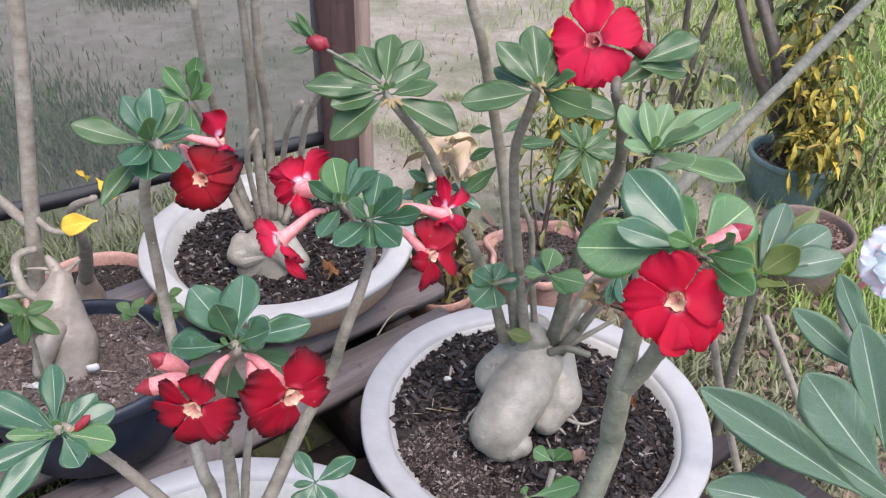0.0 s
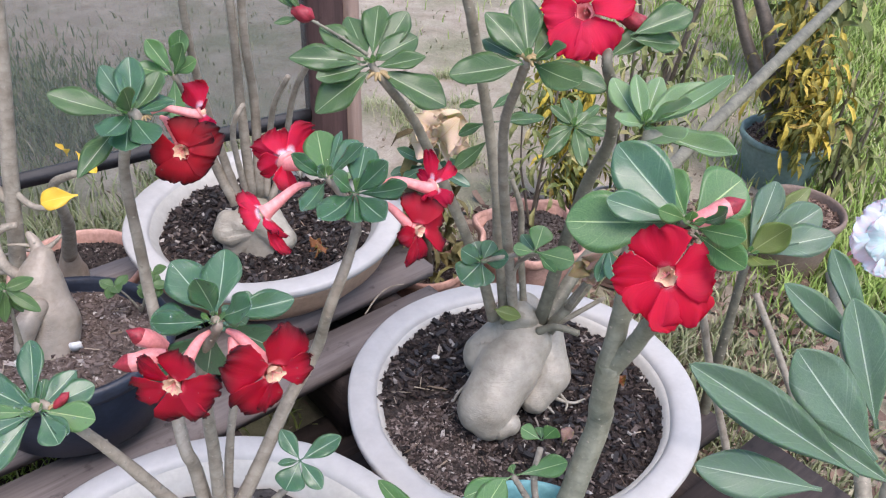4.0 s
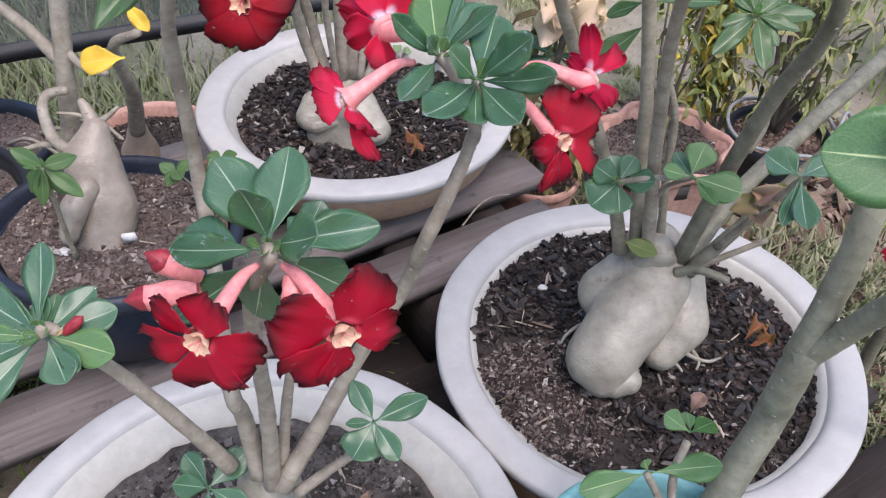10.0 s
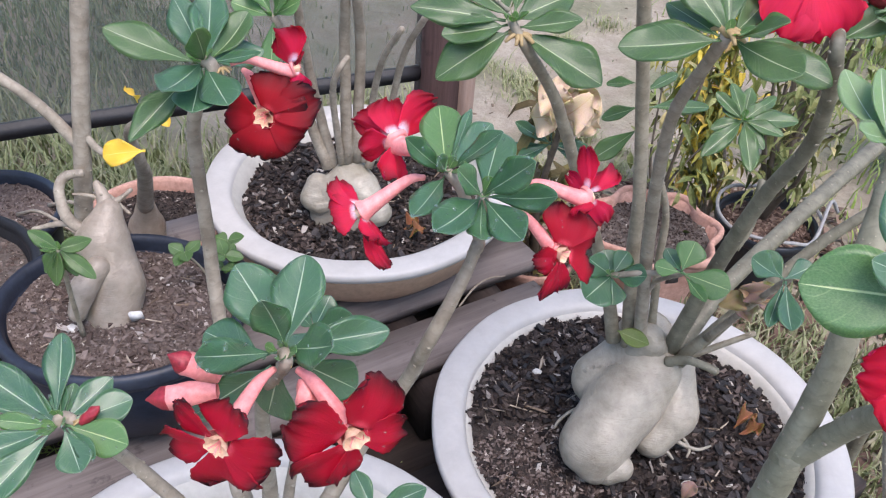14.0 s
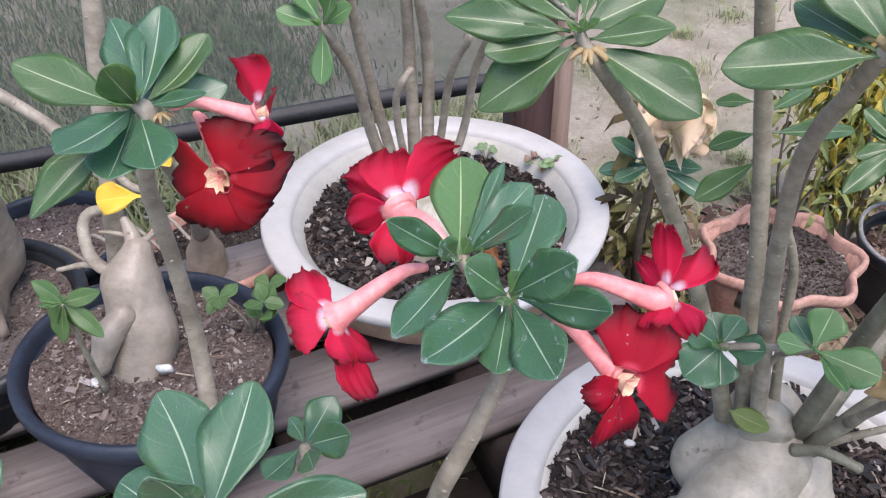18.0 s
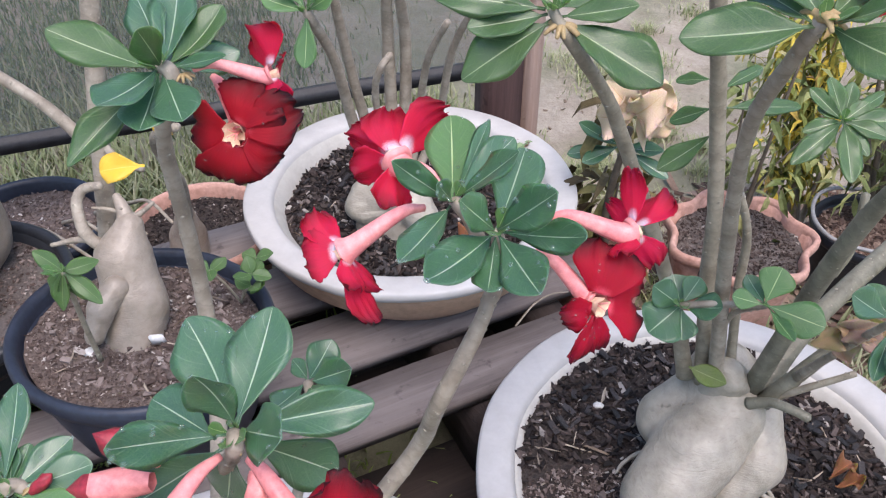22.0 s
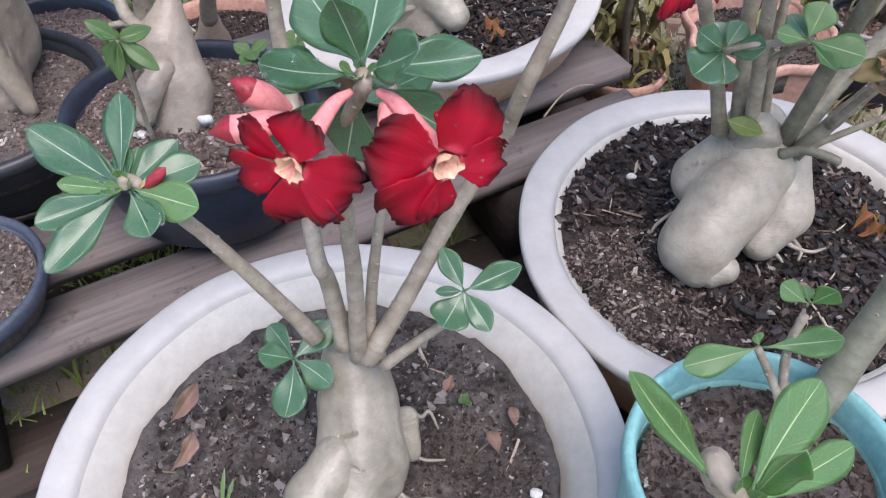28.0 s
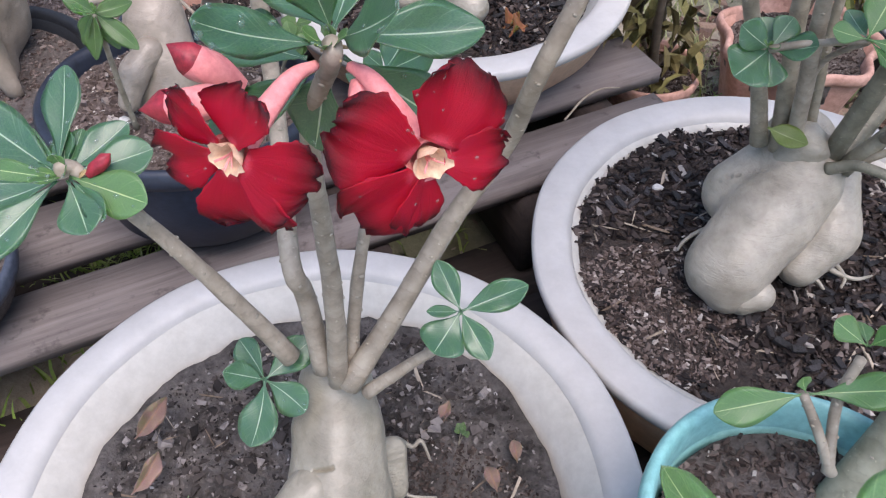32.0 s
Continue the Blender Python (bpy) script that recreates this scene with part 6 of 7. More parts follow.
spray(LEAVES_F_TOP, f_mid, LEAVES, 1)
spray(LEAVES_F_LEFT_LEAVES, f_left, LEAVES + LEAVES_YOUNG[:2], 2)
spray(LEAVES_STAR, f_right, LEAVES, 3)
spray(LEAVES_STAR_BACK, f_right, LEAVES + LEAVES_YOUNG[:2], 4)
spray(LEAVES_FL1_LEAVES, f_back, LEAVES + LEAVES_DULL[:4], 5)
spray(LEAVES_F_SIDE, f_thin, LEAVES, 6)
spray(LEAVES_F_SPRIG_A, f_left, LEAVES, 7)
spray(LEAVES_F_SPRIG_B, f_stub, LEAVES, 8)
RED, BRIGHT, BACKED = "deep red flower with a cream throat", "bright red open flower", "red flower seen with its pink tube"
flower(BLOOM_F1, (-0.14, -0.98, 0.12), 0.026, (-0.251, -0.318, 0.556), front, PETALS, 1, RED)
flower(BLOOM_F2, (0.59, -0.80, 0.06), 0.028, (-0.24, -0.316, 0.556), front, PETALS, 2, RED)
flower(BLOOM_DARK, (-0.01, -0.94, 0.33), 0.0255, (-0.312, -0.183, 0.634), front, PETALS_DEEP, 3, RED)
flower(BLOOM_D_SIDE, (0.93, 0.35, 0.1), 0.02, (-0.314, -0.181, 0.638), front, PETALS_PINK, 4, BACKED, 0.6, (-0.4, 0.7, -0.45))
flower(BLOOM_BEHIND, (-0.68, 0.7, 0.12), 0.03, (-0.196, -0.199, 0.604), front, PETALS_ROSE, 5, BACKED, 0.6)
flower(BLOOM_HANG, (-0.77, -0.40, -0.49), 0.024, (-0.201, -0.208, 0.6), front, PETALS_PINK, 6, BACKED, 0.6, (-0.3, 0.6, -0.6))
flower(BLOOM_R_SIDE, (0.9, 0.45, -0.1), 0.024, (-0.15, -0.204, 0.6), front, PETALS_ROSE, 7, BACKED, 0.6, (0.05, 0.75, -0.65))
flower(BLOOM_R_LOW, (0.81, -0.57, 0.10), 0.023, (-0.152, -0.214, 0.59), front, PETALS, 8, RED, 0.9, (0.0, -0.6, 0.6))
bud((-0.282, -0.313, 0.538), (-0.302, -0.32, 0.557), 0.012, front, [TUBE, BUD], "pink closed bud with a red tip")
bud((-0.276, -0.327, 0.545), (-0.309, -0.335, 0.540), 0.012, front, [TUBE, BUD], "pink and maroon closed bud")
bud((-0.236, -0.318, 0.553), (-0.232, -0.33, 0.541), 0.01, front, [TUBE, BUD], "small mauve bud")
bud((-0.377, -0.299, 0.464), (-0.367, -0.292, 0.473), 0.0065, front, [BUD, BUD], "small dark red bud")
for p, s in (((-0.246, -0.312, 0.558), 1), ((-0.318, -0.184, 0.636), 2), ((-0.376, -0.298, 0.465), 3)):
    sepals(p, front, 0.004, 6, s)

# right bowl
right = thing("desert_rose", (0.0, 0.0, 0.186), "desert rose with fat pale caudex and tall bare stems", "plant", "desert roses")
r_caudex = part("caudex", blob((-0.02, -0.006, 0.235), [LOBES_R[k] for k in (0, 1, 2, 3, 6)], 0.0032, 6, 0.0009, CREASES_R), CAUDEX, right, "fat pale grey trunk base with folds")
part("toe", blob(LOBES_R[7][0], LOBES_R[7:], 0.004, 5, 0.0008), CAUDEX, r_caudex, "rounded toe folded under the trunk base")
part("lobe", blob((0.02, 0.01, 0.232), LOBES_R[4:6], 0.006, 6, 0.0012), CAUDEX, r_caudex, "tapering lobe pressed against the trunk base")
for pts in (((0.018, -0.022, 0.2), (0.03, -0.026, 0.194), (0.036, -0.03, 0.19)),
            ((0.03, -0.005, 0.198), (0.045, -0.012, 0.194), (0.06, -0.016, 0.194), (0.075, -0.006, 0.191)),
            ((0.03, 0.0, 0.2), (0.044, -0.002, 0.195), (0.052, -0.016, 0.193), (0.05, -0.024, 0.189)),
            ((-0.055, 0.0, 0.21), (-0.068, 0.002, 0.199), (-0.078, -0.005, 0.192), (-0.082, -0.012, 0.187))):
    part("root", tube(pts, 0.003, 0.0011, 8, 5, 0.25), CAUDEX, right)
part("neck", tube([(-0.006, 0.03, 0.26), (-0.006, 0.032, 0.285), (-0.005, 0.034, 0.294), (-0.004, 0.035, 0.298)], 0.025, 0.013, 20, 6, 0.22), CAUDEX_WRINKLED, right, "grey wrinkled neck where the stems part")
r0 = stem(PATH_R_S0, right, BARK_GREEN, 11)
r1 = stem(PATH_R_S1, right, BARK_GREEN, 12)
r2 = stem(PATH_R_S2, right, BARK, 13)
stem(PATH_R_S3, right, BARK_GREEN, 14)
r4 = stem(PATH_R_S4, right, BARK_OLIVE, 15)
r4b = stem(PATH_R_S4B, right, BARK_OLIVE, 16, 0)
stem(PATH_R_S5, right, BARK_OLIVE, 17)
stem(PATH_R_S5B, right, BARK_OLIVE, 18)
stem(PATH_R_STUB, right, BARK_GREEN, 19)
r_twig, r_twigb = stem(PATH_R_TWIG, right, BARK, 20), stem(PATH_R_TWIG_B, right, BARK, 21)
stem(([(0.012, 0.012, 0.28), (0.027, 0.006, 0.292), (0.042, 0.0, 0.2945), (0.055, -0.004, 0.292)], 0.0046, 0.0038), right, BARK_OLIVE, 25, 0.2, "broken knobbly side branch")
spray(LEAVES_R_BIG, r0, LEAVES_DULL, 11)
rnd = random.Random(22)
for b, t, w in LEAVES_R_SIDE:
    place_leaf(b, t, w, (0.1, -0.6, 0.8), r1, LEAVES_DULL, rnd)
for b, t, w in LEAVES_R_TOP_SIDE:
    place_leaf(b, t, w, (0.1, -0.6, 0.8), r4, LEAVES_DULL, rnd)
spray(LEAVES_R_TOPLEFT, r2, LEAVES_DULL, 12)
spray(LEAVES_R_SPRIG_A, r0, LEAVES, 13)
spray(LEAVES_R_SPRIG_B, r_twig, LEAVES_YOUNG + LEAVES[:2], 14)
spray(LEAVES_R_SPRIG_C, r_twigb, LEAVES, 15)
spray(LEAVES_R_NECK, r0, LEAVES_OLIVE, 18)
rnd = random.Random(19)
for d in ((0.028, -0.006, 0.012), (0.02, -0.012, 0.02), (-0.022, -0.01, -0.01), (0.026, -0.002, -0.012), (-0.012, -0.014, 0.014), (0.006, -0.016, -0.018)):
    place_leaf((0.05, -0.004, 0.392), Vector((0.053, -0.0055, 0.392)) + Vector(d), 0.015, (0.2, -0.7, 0.6), r_twigb, LEAVES_BROWN * 2 + LEAVES_TAN, rnd, "shrivelled brown leaf")
spray(LEAVES_R_CLR, r4b, LEAVES_DULL, 16)
spray(LEAVES_R_RCL2, r4, LEAVES_GREY, 17)
flower(BLOOM_TOP, (-0.20, -0.80, 0.56), 0.029, (0.02, -0.04, 0.665), right, PETALS_CRIMSON, 9, "crimson open flower", 0.1)
bud((0.03, -0.06, 0.678), (0.055, -0.074, 0.674), 0.014, right, [BUD, BUD], "plump dark red bud")
stem(([(-0.175, -0.022, 0.622), (-0.2, -0.012, 0.634), (-0.236, -0.002, 0.65)], 0.0015, 0.0012), right, BARK_OLIVE, 24)
for d in ((-0.03, 0.004, 0.022), (-0.026, -0.004, -0.006), (-0.02, 0.002, 0.03)):
    place_leaf((-0.232, -0.003, 0.648), Vector((-0.232, -0.003, 0.648)) + Vector(d), 0.006, (0.1, -0.7, 0.7), right, LEAVES_DULL, rnd)
bud((-0.242, -0.001, 0.653), (-0.222, -0.005, 0.647), 0.014, right, [BUD, BUD], "red opening bud")

for p, seed in (((-0.043, -0.093, 0.652), 4), ((-0.166, -0.032, 0.609), 5)):
    sepals(p, right, 0.009, 8, seed)

# turquoise pot
teal = thing("desert_rose", (-0.02, -0.325, 0.292), "young forked desert rose with one open red flower", "plant", "desert roses")
stem(PATH_T_TRUNK, teal, BARK_RINGED, 31)
t1 = stem(PATH_T_LEFT, teal, BARK_RINGED, 32)
stem(PATH_T_RIGHTB, teal, BARK_RINGED, 33)
spray(LEAVES_T_RIGHT, t1, LEAVES + LEAVES_YOUNG, 31, (0.0, -0.9, 0.7))
flower(BLOOM_BRIGHT, (-0.36, -0.85, 0.39), 0.0285, (0.032, -0.296, 0.636), teal, PETALS_BRIGHT, 10, BRIGHT)
bud((0.037, -0.308, 0.642), (0.068, -0.3, 0.654), 0.012, teal, [TUBE, BUD], "pink bud with a dark tip")
t3 = stem(PATH_T_TWIG_A, teal, BARK, 34)
t4 = stem(PATH_T_TWIG_B, teal, BARK, 35)
spray(LEAVES_T_SPRIG, t3, LEAVES_YOUNG, 34)
spray(LEAVES_T_SPRIG_B, t4, LEAVES_YOUNG, 35)
t5 = stem(([(-0.04, -0.34, 0.29), (-0.06, -0.38, 0.4), (-0.095, -0.43, 0.5), (-0.105, -0.44, 0.53)], 0.007, 0.005), teal, BARK, 36)
spray(LEAVES_T_FRONT, t5, LEAVES_YOUNG, 36)

# grey-leaved plant
potted((0.2, -0.42), 0.3, 0.11, 0.33, POT_CREAM, "cream pot with a leafy plant beside the path", SOIL_BROWN, CHIPS_SOIL, 47)
grey = thing("desert_rose", (0.2, -0.42, 0.28), "long-leaved desert rose with a pale pink flower", "plant", "desert roses")
g0 = stem(([(0.2, -0.42, 0.28), (0.19, -0.42, 0.4), (0.15, -0.43, 0.5), (0.13, -0.43, 0.56)], 0.012, 0.007), grey, BARK_GREEN, 41)
rnd = random.Random(41)
for b, t, w in LEAVES_G_LEAVES:
    place_leaf(b, t, w, (-0.15, -0.7, 0.7), g0, LEAVES_SAGE, rnd)
flower(round_flower((0.247, -0.177, 0.548), (-0.3, -0.8, 0.4), 0.032, 10), (-0.3, -0.8, 0.4), 0.031, (0.245, -0.13, 0.48), grey, PETALS_PALE, 12, "pale pink double flower", 0.5)
flower(round_flower((0.245, -0.182, 0.551), (-0.25, -0.8, 0.4), 0.022, 46), (-0.25, -0.8, 0.4), 0.022, (0.245, -0.13, 0.5), grey, PETALS_PALE, 13, "inner ring of a pale pink double flower", 0.5)
stem(([(0.2, -0.42, 0.3), (0.235, -0.3, 0.36), (0.245, -0.2, 0.42), (0.235, -0.13, 0.48)], 0.008, 0.004), grey, BARK_GREEN, 42)
stem(([(0.275, -0.097, 0.279), (0.25, -0.07, 0.33), (0.221, -0.043, 0.386)], 0.004, 0.0035), grey, BARK, 43)
stem(([(0.22, -0.1, 0.2), (0.176, -0.082, 0.326), (0.148, -0.097, 0.405)], 0.004, 0.004), grey, BARK, 44)


# seedling on the ground
SEEDLING_LEAVES = [
    ((0.2648, 0.0932, 0.3421), (0.3583, 0.1412, 0.379), 0.0404),
    ((0.2648, 0.0932, 0.3421), (0.3676, 0.106, 0.3629), 0.0351),
    ((0.2648, 0.0932, 0.3421), (0.354, 0.1723, 0.3894), 0.0330),
    ((0.2648, 0.0932, 0.3421), (0.3158, 0.1849, 0.3895), 0.0309),
    ((0.2648, 0.0932, 0.3421), (0.27, 0.1497, 0.3723), 0.0262),
    ((0.2648, 0.0932, 0.3421), (0.3014, 0.0864, 0.3863), 0.0318),
    ((0.2648, 0.0932, 0.3421), (0.2342, 0.0873, 0.3687), 0.0222),
    ((0.2648, 0.0932, 0.3421), (0.2726, 0.0453, 0.3606), 0.0268),
]
seedling = thing("desert_rose", (0.285, 0.123, GZ), "young desert rose with broad olive leaves on the ground", "plant", "desert roses")
seedling_stem = stem(([(0.285, 0.123, GZ), (0.275, 0.108, 0.156), (0.2648, 0.0932, 0.3421)], 0.009, 0.005), seedling, BARK_OLIVE, 46)
spray(SEEDLING_LEAVES, seedling_stem, LEAVES_OLIVE + LEAVES_SAGE, 46)

# blue pot
blue = thing("desert_rose", (-0.52, -0.03, 0.264), "leafless desert rose with a leaning two-legged caudex", "plant", "desert roses")
l_caudex = part("caudex", blob((-0.5451, 0.0062, 0.3076), LOBES_L[:3] + LOBES_L[5:], 0.004, 6, 0.0012), CAUDEX_TAN, blue, "tan swollen trunk standing on two legs")
part("leg", blob(LOBES_L[4][0], LOBES_L[3:5], 0.003, 5, 0.0012), CAUDEX_TAN, l_caudex, "bent leg of the trunk")
stem(([(-0.5584, 0.0202, 0.3383), (-0.5710, 0.0127, 0.3406), (-0.5813, 0.0126, 0.3508), (-0.5886, 0.0195, 0.3649), (-0.5913, 0.0265, 0.3759), (-0.5865, 0.0337, 0.3844), (-0.5700, 0.0385, 0.3876)], 0.0064, 0.0042), blue, BARK, 51, 0.1, "branch bent round in a loop")
stem(([(-0.5472, 0.0287, 0.3446), (-0.5533, 0.0369, 0.3564), (-0.5594, 0.0427, 0.3654), (-0.5655, 0.0469, 0.3725)], 0.0105, 0.0034), blue, CAUDEX_TAN, 52)
for pts, r in (([(-0.5483, 0.0373, 0.3551), (-0.5387, 0.0445, 0.3603), (-0.5312, 0.0518, 0.3663)], 0.0034), ([(-0.5558, 0.0385, 0.3591), (-0.5708, 0.0369, 0.3625), (-0.5845, 0.0338, 0.3636)], 0.0024), ([(-0.5587, 0.0148, 0.3387), (-0.5887, 0.0137, 0.3413), (-0.6173, 0.0059, 0.3353)], 0.0038), ([(-0.5579, 0.0152, 0.3424), (-0.5575, 0.0090, 0.3399), (-0.5575, 0.0047, 0.3383)], 0.0028)):
    stem((pts, r, r * 0.55), blue, BARK, int(r * 20000))
place_leaf((-0.440, -0.066, 0.495), (-0.473, -0.072, 0.489), 0.019, (0, -0.8, 0.7), blue.children[1], LEAVES_YELLOW, random.Random(1), "yellowed leaf about to drop")
sprout = stem(([(-0.545, -0.06, 0.268), (-0.538, -0.07, 0.32), (-0.53, -0.079, 0.391)], 0.0025, 0.002), blue, BARK_GREEN, 58)
C = Vector((-0.53, -0.079, 0.392))
spray([(C, C + Vector(d), 0.012) for d in ((0.034, -0.008, -0.02), (0.024, 0.014, 0.004), (-0.03, 0.008, 0.008), (-0.004, -0.01, -0.034), (0.01, 0.002, -0.03), (-0.016, -0.004, -0.026))], sprout, LEAVES_WEED, 58)


def weed(at, size, n, seed, label, kinds=LEAVES_WEED):
    w = thing("weed", at, label, "weed")
    rnd = random.Random(seed)
    for _ in range(n):
        a, tall = rnd.uniform(0, 6.28), size * rnd.uniform(0.5, 1.1)
        top = Vector(at) + Vector((math.cos(a) * size * 0.5, math.sin(a) * size * 0.5, tall))
        s = part("stalk", tube([at, Vector(at).lerp(top, 0.5) + Vector((0, 0, size * 0.1)), top], size * 0.03, size * 0.02, 6, 2), BARK_GREEN, w)
        for _ in range(4):
            b = rnd.uniform(0, 6.28)
            d = Vector((math.cos(b), math.sin(b), rnd.uniform(-0.2, 0.5))) * size * rnd.uniform(0.3, 0.5)
            place_leaf(top, top + d, size * 0.28, (0, -0.3, 1), s, kinds, rnd)
    return w


weed((-0.455, 0.04, 0.268), 0.045, 4, 1, "small round-leaved weed in the blue pot")
weed((-0.28, -0.38, 0.178), 0.018, 3, 2, "tiny green seedling in the soil")
weed((-0.222, -0.235, 0.177), 0.014, 2, 3, "tiny seedling by the bowl wall")
for k, (x, y) in enumerate(((-0.372, -0.372), (-0.36, -0.385), (-0.38, -0.352))):
    tuft = thing("weed", (x, y, 0.178), "small tuft of grey-green grass blades in the soil", "weed")
    rnd = random.Random(40 + k)
    for _ in range(7):
        a, s = rnd.uniform(0, 6.28), rnd.uniform(0.012, 0.03)
        place_leaf((x, y, 0.177), (x + math.cos(a) * s, y + math.sin(a) * s, 0.177 + s * rnd.uniform(0.25, 0.9)), 0.003, (0, -0.3, 1), tuft, LEAVES_GREY, rnd)
weed((-0.26, 0.445, 0.205), 0.03, 5, 4, "small brownish weed against the bowl's inner wall", LEAVES_BROWN + LEAVES_GREY)
weed((-0.335, 0.465, 0.204), 0.024, 4, 5, "small grey-green weed at the bowl's edge", LEAVES_GREY)

# far left black pot
fat = thing("desert_rose", (-0.79, 0.08, 0.205), "very thick desert rose trunk in a black pot", "plant", "desert roses")
part("caudex", blob((-0.8, 0.08, 0.29), [((-0.79, 0.075, 0.43), (-0.8, 0.08, 0.33), 0.022, 0.036), ((-0.8, 0.08, 0.33), (-0.815, 0.085, 0.25), 0.042, 0.052), ((-0.772, 0.03, 0.31), (-0.745, 0.025, 0.215), 0.016, 0.012), ((-0.8, 0.06, 0.28), (-0.79, 0.045, 0.21), 0.03, 0.03)], 0.005), CAUDEX_TAN, fat, "thick folded tan trunk")
stem(([(-0.79, 0.075, 0.43), (-0.79, 0.07, 0.5), (-0.8, 0.05, 0.62), (-0.8, 0.04, 0.75)], 0.02, 0.012), fat, BARK, 61)

spray(LEAVES_L_YELLOW, sprout, LEAVES_YELLOW, 59, label="small yellowed leaf")

# back left pots
tall = thing("desert_rose", (-0.6, 0.045, 0.262), "tall bare pale stem at the back of the blue pot", "plant", "desert roses")
stem(([(-0.6, 0.045, 0.262), (-0.588, 0.057, 0.35), (-0.576, 0.068, 0.44), (-0.555, 0.091, 0.6), (-0.54, 0.11, 0.75)], 0.0098, 0.0074), tall, BARK, 62)
stem(([(-0.582, 0.063, 0.4), (-0.62, 0.06, 0.45), (-0.68, 0.05, 0.5), (-0.73, 0.04, 0.55)], 0.006, 0.0045), tall, BARK, 63)
stem(([(-0.58, 0.064, 0.42), (-0.56, 0.06, 0.4), (-0.535, 0.055, 0.4)], 0.004, 0.003), tall, BARK, 64)
dead = thing("dead_twigs", (-0.88, 0.2, 0.135), "thin dry twigs lying across the back pot", "twigs")
for k in range(5):
    y = 0.2 + 0.03 * k
    stem(([(-0.9 + 0.03 * k, y, 0.135), (-0.84 + 0.03 * k, y - 0.03, 0.17), (-0.75 + 0.02 * k, y - 0.06, 0.165)], 0.003, 0.002), dead, BARK, 64 + k)
clay = thing("desert_rose", (-0.635, 0.237, 0.13), "small desert rose with bent stem in a terracotta pot", "plant", "desert roses")
part("caudex", blob((-0.635, 0.237, 0.16), [((-0.62, 0.22, 0.22), (-0.633, 0.235, 0.17), 0.011, 0.02), ((-0.633, 0.235, 0.165), (-0.638, 0.236, 0.135), 0.022, 0.026)], 0.005, 4), CAUDEX_TAN, clay)
stem(([(-0.621, 0.22, 0.215), (-0.59, 0.18, 0.29), (-0.574, 0.15, 0.33), (-0.562, 0.12, 0.39), (-0.52, 0.1, 0.42)], 0.01, 0.004), clay, BARK, 71)

# back bowl
back = thing("desert_rose", (-0.36, 0.27, 0.218), "desert rose with several thin tall stems in a bowl", "plant", "desert roses")
part("caudex", blob((-0.36, 0.255, 0.24), LOBES_B + [((-0.361, 0.275, 0.24), (-0.36, 0.272, 0.205), 0.024, 0.032), ((-0.4, 0.262, 0.235), (-0.398, 0.262, 0.205), 0.014, 0.018)], 0.0025, 6, 0.0015), CAUDEX, back, "pale knobbly trunk base")
for k, pts in enumerate((
        [(-0.395, 0.28, 0.27), (-0.418, 0.285, 0.33), (-0.422, 0.256, 0.421), (-0.432, 0.22, 0.49)],
        [(-0.39, 0.285, 0.27), (-0.406, 0.292, 0.33), (-0.417, 0.280, 0.416), (-0.417, 0.25, 0.515), (-0.41, 0.22, 0.62)],
        [(-0.372, 0.285, 0.28), (-0.374, 0.289, 0.429), (-0.366, 0.265, 0.511), (-0.36, 0.24, 0.65)],
        [(-0.378, 0.28, 0.28), (-0.382, 0.262, 0.38), (-0.372, 0.25, 0.42), (-0.362, 0.26, 0.435)],
        [(-0.362, 0.29, 0.28), (-0.357, 0.297, 0.427), (-0.354, 0.269, 0.510), (-0.345, 0.25, 0.65)],
        [(-0.352, 0.29, 0.28), (-0.345, 0.3, 0.35), (-0.327, 0.278, 0.427), (-0.300, 0.250, 0.48)],
        [(-0.345, 0.285, 0.275), (-0.325, 0.31, 0.34), (-0.305, 0.291, 0.430), (-0.275, 0.264, 0.495)])):
    s = stem((pts, (0.0075, 0.007, 0.0072, 0.0042, 0.007, 0.0048, 0.005)[k], (0.0048, 0.0042, 0.0048, 0.0036, 0.0048, 0.0034, 0.0038)[k]), back, BARK, 80 + k)
    if k == 0:
        e = Vector(pts[-1])
        spray([(e, e + Vector(d), 0.02) for d in ((0.0, -0.02, -0.05), (0.01, 0.02, 0.05), (-0.03, 0.01, 0.04), (0.03, 0.0, 0.02), (-0.045, 0, 0.01), (0.02, -0.01, 0.045))], s, LEAVES_YOUNG, 80)


